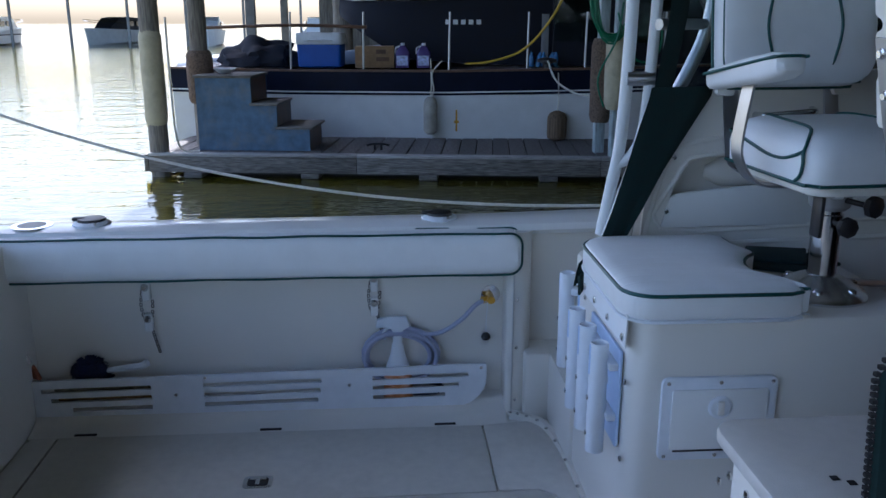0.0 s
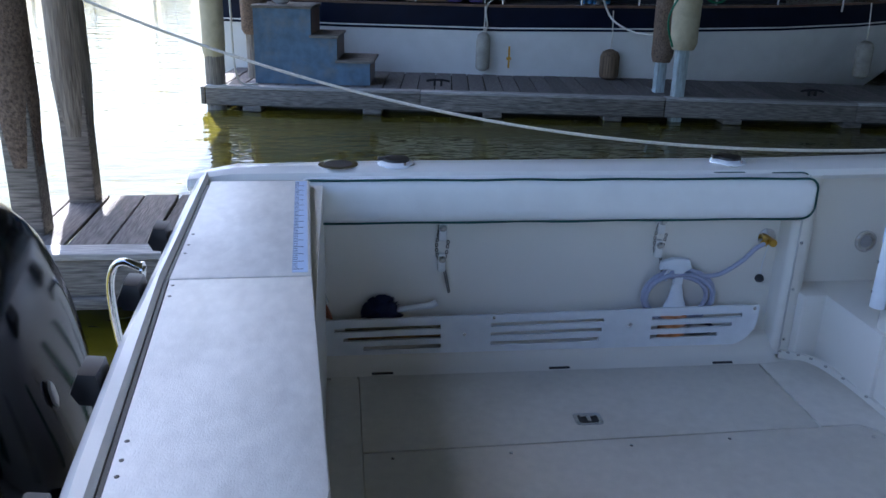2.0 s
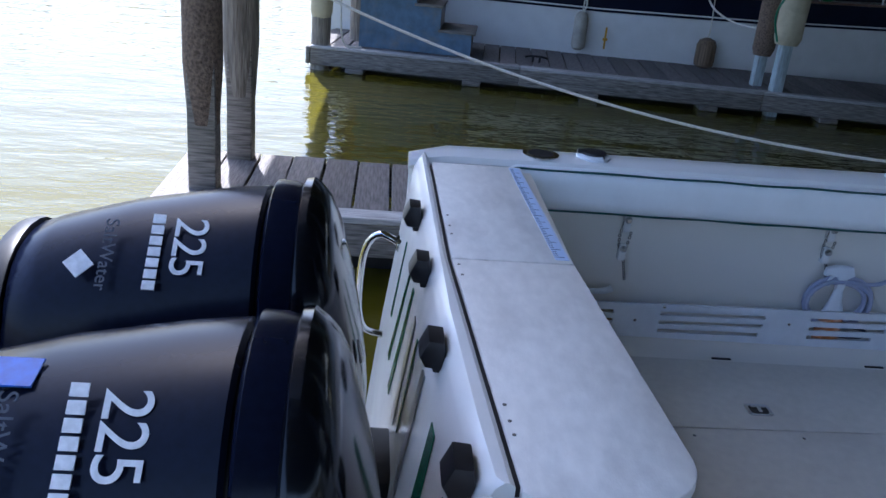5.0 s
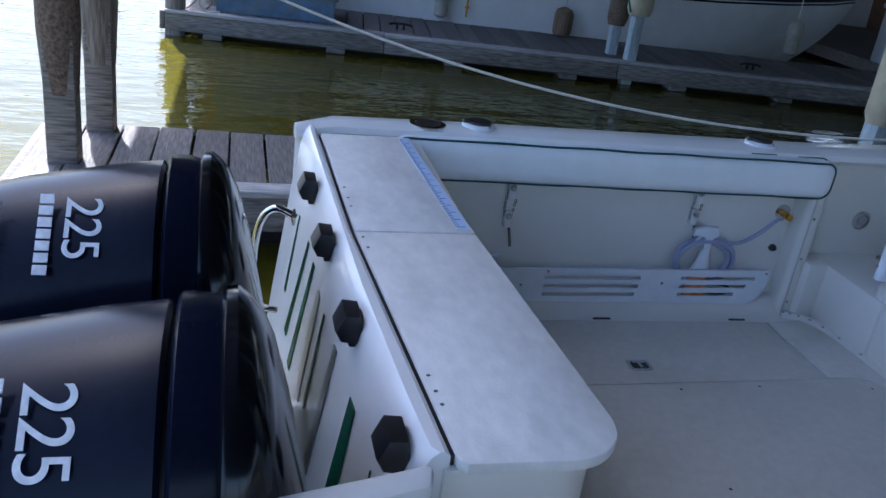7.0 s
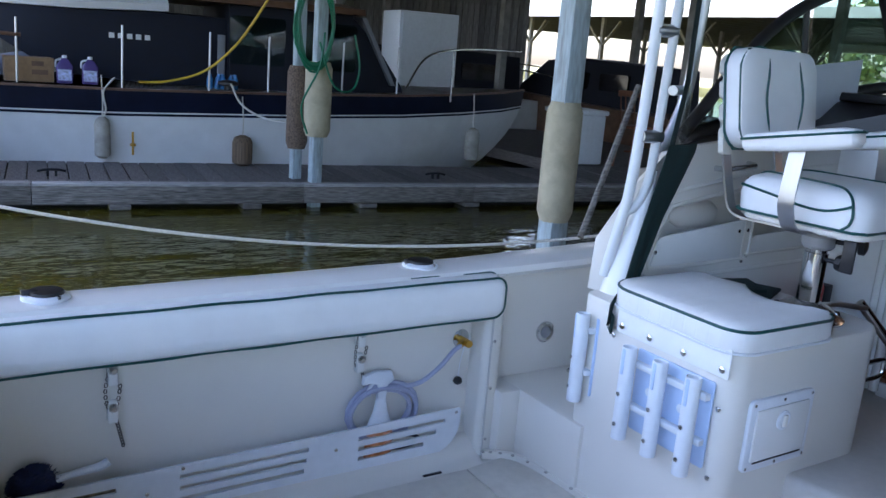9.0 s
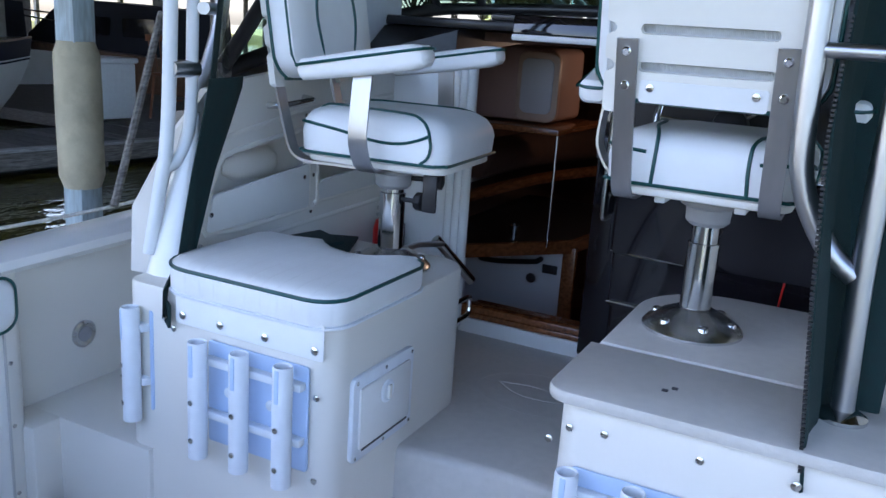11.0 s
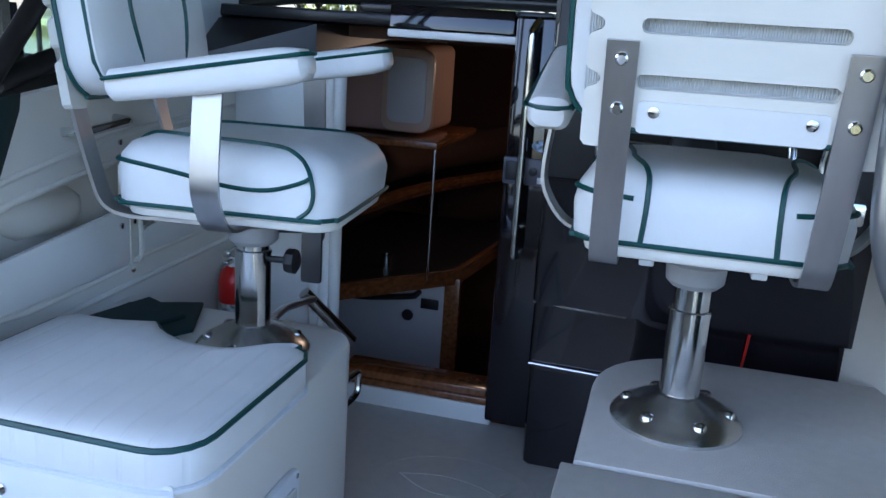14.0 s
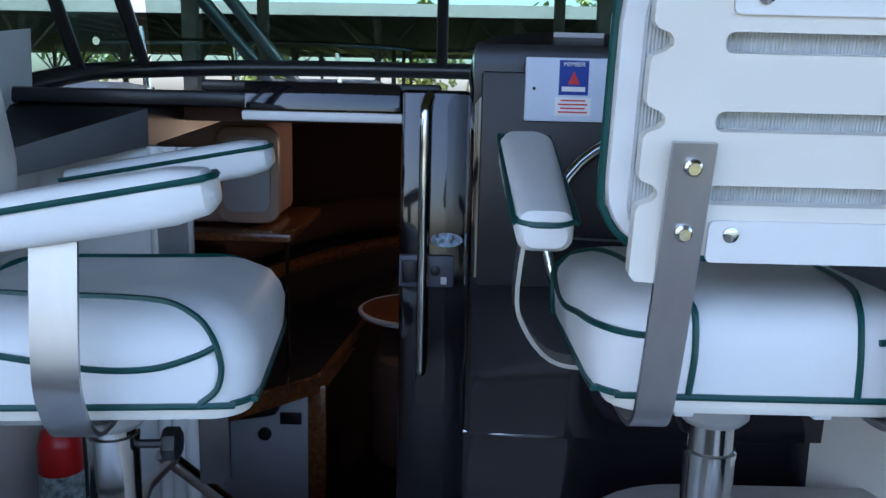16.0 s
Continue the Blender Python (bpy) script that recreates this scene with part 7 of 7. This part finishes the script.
part("line", bm_tube([fd_at(*p) for p in smooth_path([(-1.95, 0.05, 1.45), (-1.93, 0.0, 0.8), (-1.9, 0.02, 0.1), (-1.7, 0.1, 0.02)], 6)], 0.012, 6), ROPE, dl)

# ---- dock end beyond the bow: dock boxes, stool, other craft ----
db = thing("dock_box", "white plastic dock box standing beyond the bow", "box", FD @ pose(7.6, 2.2, 0.0))
part("body", bm_box(-0.35, 0.35, -0.3, 0.3, 0, 0.75, 0.03), PLASTIC, db)
part("lid", bm_box(-0.38, 0.38, -0.33, 0.33, 0.75, 0.82, 0.02), PLASTIC, db)
db2 = thing("white_cabinet", "tall white cabinet on the neighbouring dock", "cabinet", FD @ pose(6.2, 5.2, 0.0))
part("body", bm_box(-0.55, 0.55, -0.4, 0.4, 0.3, 2.15, 0.02), PLASTIC, db2)
part("door", bm_box(-0.5, 0.2, -0.42, -0.402, 0.35, 2.1, 0.004), PLASTIC, db2)
part("stand", bm_box(-0.5, 0.5, -0.35, 0.35, -0.4, 0.3, 0.01), WOOD, db2)
stool = thing("wooden_chair", "old brown wooden chair on the dock", "chair", FD @ pose(8.3, 1.6, 0.0))
CH = material("brown_chair", (0.17, 0.06, 0.025), 0.5, vary=0.3, scale=9)
part("seat", bm_prism(rounded(-0.2, 0.2, -0.2, 0.2, 0.05, 4), 0.60, 0.64, 0.01), CH, stool)
for x, y in ((-0.16, -0.16), (0.16, -0.16), (-0.16, 0.16), (0.16, 0.16)):
    part("leg", bm_cyl((x * 1.3, y * 1.3, 0), (x, y, 0.6), 0.02, n=8), CH, stool)
for k in range(5):
    part("spindle", bm_cyl((-0.16 + 0.08 * k, 0.18, 0.64), (-0.18 + 0.09 * k, 0.24, 1.08), 0.009, n=6), CH, stool)
part("top_rail", bm_box(-0.22, 0.22, 0.22, 0.26, 1.06, 1.15, 0.01), CH, stool)
part("stretcher", bm_box(-0.18, 0.18, -0.01, 0.01, 0.24, 0.27, 0.004), CH, stool)
structure("dock_cross", bm_box(8.0, 18.0, 9.6, 22, -0.25, -0.07, 0.01), PLANK, "broad plank dock behind the yacht", "dock")


def runabout(m, L, hullmat, cabmat, label, group="boats in the boathouse"):
    b = thing("moored_boat", label, "boat", m, group)
    secs = []
    for k in range(9):
        t = k / 8
        w = 1.15 * (1 - max(0, t - 0.45) ** 2 * 3.2)
        w = max(w, 0.05)
        z = 0.75 + 0.3 * t
        secs.append([(L * (t - 0.5), -w, z), (L * (t - 0.5) - 0.3 * t, -w * 0.85, 0.0), (L * (t - 0.5) - 0.5 * t, 0, -0.5), (L * (t - 0.5) - 0.3 * t, w * 0.85, 0.0), (L * (t - 0.5), w, z)])
    part("hull", bm_loft(secs), hullmat, b)
    part("cabin", bm_loft([[(x, -w, 0.8), (x, -w * 0.85, 0.8 + h), (x, w * 0.85, 0.8 + h), (x, w, 0.8)] for x, w, h in ((-L * 0.35, 0.9, 0.9), (-L * 0.05, 0.9, 1.0), (L * 0.08, 0.85, 0.9), (L * 0.22, 0.7, 0.3))]), cabmat, b)
    for x in (-L * 0.28, -L * 0.12):
        for sy in (-1, 1):
            part("window", bm_prism(rounded(x, x + L * 0.11, 1.15, 1.5, 0.05, 3), sy * 0.83 - 0.06, sy * 0.83 + 0.06, axis='y'), DARKGLOSS, b)
    part("rail", bm_tube(smooth_path([(0, -1.1, 1.35), (L * 0.3, -0.8, 1.5), (L * 0.49, 0, 1.6), (L * 0.3, 0.8, 1.5), (0, 1.1, 1.35)], 4), 0.02, 6), STEEL, b)
    part("stripe", bm_box(-L * 0.49, L * 0.1, -1.17, -1.155, 0.55, 0.63), NAVY, b)
    return b
runabout(pose(12.5, 15.5, -0.2, 0, 0, 95), 7.0, TRIMWOOD, NAVYCANVAS, "varnished wooden runabout under a dark cover")
runabout(pose(8.5, 17.5, -0.2, 0, 0, 170), 8.0, HULLW, NAVYCANVAS, "white boat under a dark canopy")
runabout(pose(20, 10, -0.2, 0, 0, 185), 9.0, HULLW, HULLW, "white cabin cruiser in the next slip")
runabout(pose(22, 3.0, -0.2, 0, 0, 178), 8.0, HULLW, NAVYCANVAS, "white boat with a blue cover ahead")
runabout(pose(21, -4.0, -0.2, 0, 0, 180), 9.0, HULLW, HULLW, "white cruiser across the fairway")
runabout(pose(12, 3.6, -0.2, 0, 0, 175), 7.5, material("pale_green_hull", (0.42, 0.52, 0.50), 0.4), PLASTIC, "pale green cabin boat ahead of the bow")
for k in range(7):
    runabout(pose(-34 + k * 7.5, 62 + (k % 3) * 2, -0.2, 0, 0, (-80, 95, -100)[k % 3]), 9.0, HULLW, (HULLW, HULLW, NAVYCANVAS)[k % 3], "white boat in the far boathouse", "boats across the harbour")


# ---- boathouse over the slips ----
def bay_roof(name, x0, x1, y0, y1, z, label):
    r = tagged(make(name, bm_join(bm_box(x0, x1, y0, y1, z, z + 0.06), *[bm_box(x0 + 0.05, x1 - 0.05, y, y + 0.09, z - 0.16, z) for y in np.arange(y0 + 0.5, y1, 0.9)]), ROOFM, False), label, "ceiling", "", "structure")
    return r
# The roof's unseen near reach, y = -14, is sized to limit sky light.
bay_roof("ceiling", -2.4, 21.2, -14, 26, 4.3, "grey sheet boathouse roof on purlins")
bay_roof("ceiling_far", 22.0, 46.0, -40, 44, 3.5, "sheet roof of the next boathouse")
bay_roof("ceiling_across", -40.0, 12.0, 57, 76, 4.2, "sheet roof of the boathouse across the harbour")


def truss_post(x, y, top, m):
    p = thing("shed_post", "pale timber boathouse post with diagonal braces", "post", pose(x, y, 0), "boathouse posts")
    part("post", bm_box(-0.075, 0.075, -0.075, 0.075, -1.8, top, 0.006), m, p, smooth=False)
    for sx, sy in ((1, 0), (-1, 0), (0, 1), (0, -1)):
        part("brace", bm_strap([(0.07 * sx, 0.07 * sy, top - 1.05), (0.95 * sx, 0.95 * sy, top - 0.12)], (sy, sx, 0), 0.09, 0.045), m, p, smooth=False)
    return p
model = truss_post(5.8, 14.6, 4.15, TIMBER)
for x in (-1.5, 2.2, 5.8, 9.4, 13.0):
    for y in (14.6, 19.5, -6.0):
        if (x, y) != (5.8, 14.6):
            copy_thing(model, pose(x, y, 0))
for x, y in ((9.4, 9.8), (13.0, 9.8), (9.6, 4.5), (13.2, 4.5), (9.6, 0.2), (13.2, 0.2), (13.0, -3.0)):
    copy_thing(model, pose(x, y, 0))
model2 = truss_post(23.0, 0.0, 3.35, TIMBER)
for x in (23.0, 30.0, 37.0, 45.0):
    for k in range(13):
        y = -24 + k * 4.6
        if abs(x - 23.0) > 0.1 or abs(y) > 0.1:
            copy_thing(model2, pose(x, y, 0))
for k in range(14):
    copy_thing(model, pose(-38 + k * 3.7, 58, 0))
for y in (14.6, 19.5, 9.8, 4.5):
    structure("beam_%d" % int(y), bm_box(-2.3 if y > 10 else 8.0, 15, y - 0.06, y + 0.06, 3.85, 4.1, 0.005), TIMBER, "long timber beam below the boathouse roof", "beam", False)
sid = structure("wall_siding", bm_box(-1.0, 16.5, 23.05, 23.1, -0.5, 4.3), SIDING, "grey weathered board wall at the back of the boathouse", "wall", False)
me = bpy.data.meshes.new("board")
sb_ = bm_box(0, 0.20, -0.03, 0, -0.5, 4.25, 0.004, 1)
sb_.to_mesh(me)
sb_.free()
me.materials.append(SIDING)
for k in range(80):
    piece("board", me, sid, pose(-1.0 + k * 0.216, 23.04 - 0.012 * (k % 2), random.uniform(-0.03, 0.03)))
structure("fascia_far", bm_join(bm_box(21.9, 22.0, -40, 44, 3.3, 3.6), bm_box(46.0, 46.1, -40, 44, 3.3, 3.6)), HULLW, "white fascia board of the next boathouse", "fascia", False)
structure("dock_next", bm_box(16.5, 17.6, -30, 34, -0.2, -0.02, 0.01), PLANK, "long plank dock across the fairway", "dock")


# ---- trees and shore beyond ----
LEAF = material("leaves", (0.16, 0.19, 0.05), 0.6, vary=0.5, scale=3)
def tree(x, y, h, label):
    t = thing("tree", label, "tree", pose(x, y, -0.3), "trees along the shore")
    part("trunk", bm_tube(smooth_path([(0, 0, 0), (0.1, 0.05, h * 0.3), (0.0, -0.1, h * 0.7)], 4), 0.25, 8, r2=0.08), PILE, t)
    rng = random.Random(int(x * 7 + y * 13))
    vs, fs = [], []
    for k in range(900):
        a, q, r = rng.uniform(0, 6.28), rng.uniform(0, 1), rng.random() ** 0.5
        prof = math.sin(math.pi * min(1, 0.12 + 0.88 * q)) ** 0.6
        rr = h * 0.34 * prof * r * (1 + 0.35 * math.sin(3 * a + q * 6))
        p = Vector((rr * math.cos(a), rr * math.sin(a), h * (0.25 + 0.78 * q)))
        s = rng.uniform(0.18, 0.42)
        d1 = Vector((rng.gauss(0, 1), rng.gauss(0, 1), rng.gauss(0, 1))).normalized() * s
        d2 = Vector((rng.gauss(0, 1), rng.gauss(0, 1), rng.gauss(0, 1))).normalized() * s
        i = len(vs)
        vs += [p - d1, p + d2, p + d1, p - d2]
        fs.append((i, i + 1, i + 2, i + 3))
    me = bpy.data.meshes.new("crown")
    me.from_pydata(vs, [], fs)
    me.materials.append(LEAF)
    ob = new("crown", me)
    ob.parent = t
    return t
for k in range(0, 16, 2):
    tree(62 + (k * 37 % 11), -46 + k * 6.2, 7 + (k * 29 % 5), "leafy tree on the sunlit shore")
structure("shore", bm_prism([(58, -120), (120, -120), (120, 140), (58, 140)], -1.0, 0.4, 0.1), material("shore_grass", (0.14, 0.14, 0.05), 0.9, vary=0.4, scale=0.5), "grassy bank beyond the boathouses", "ground")
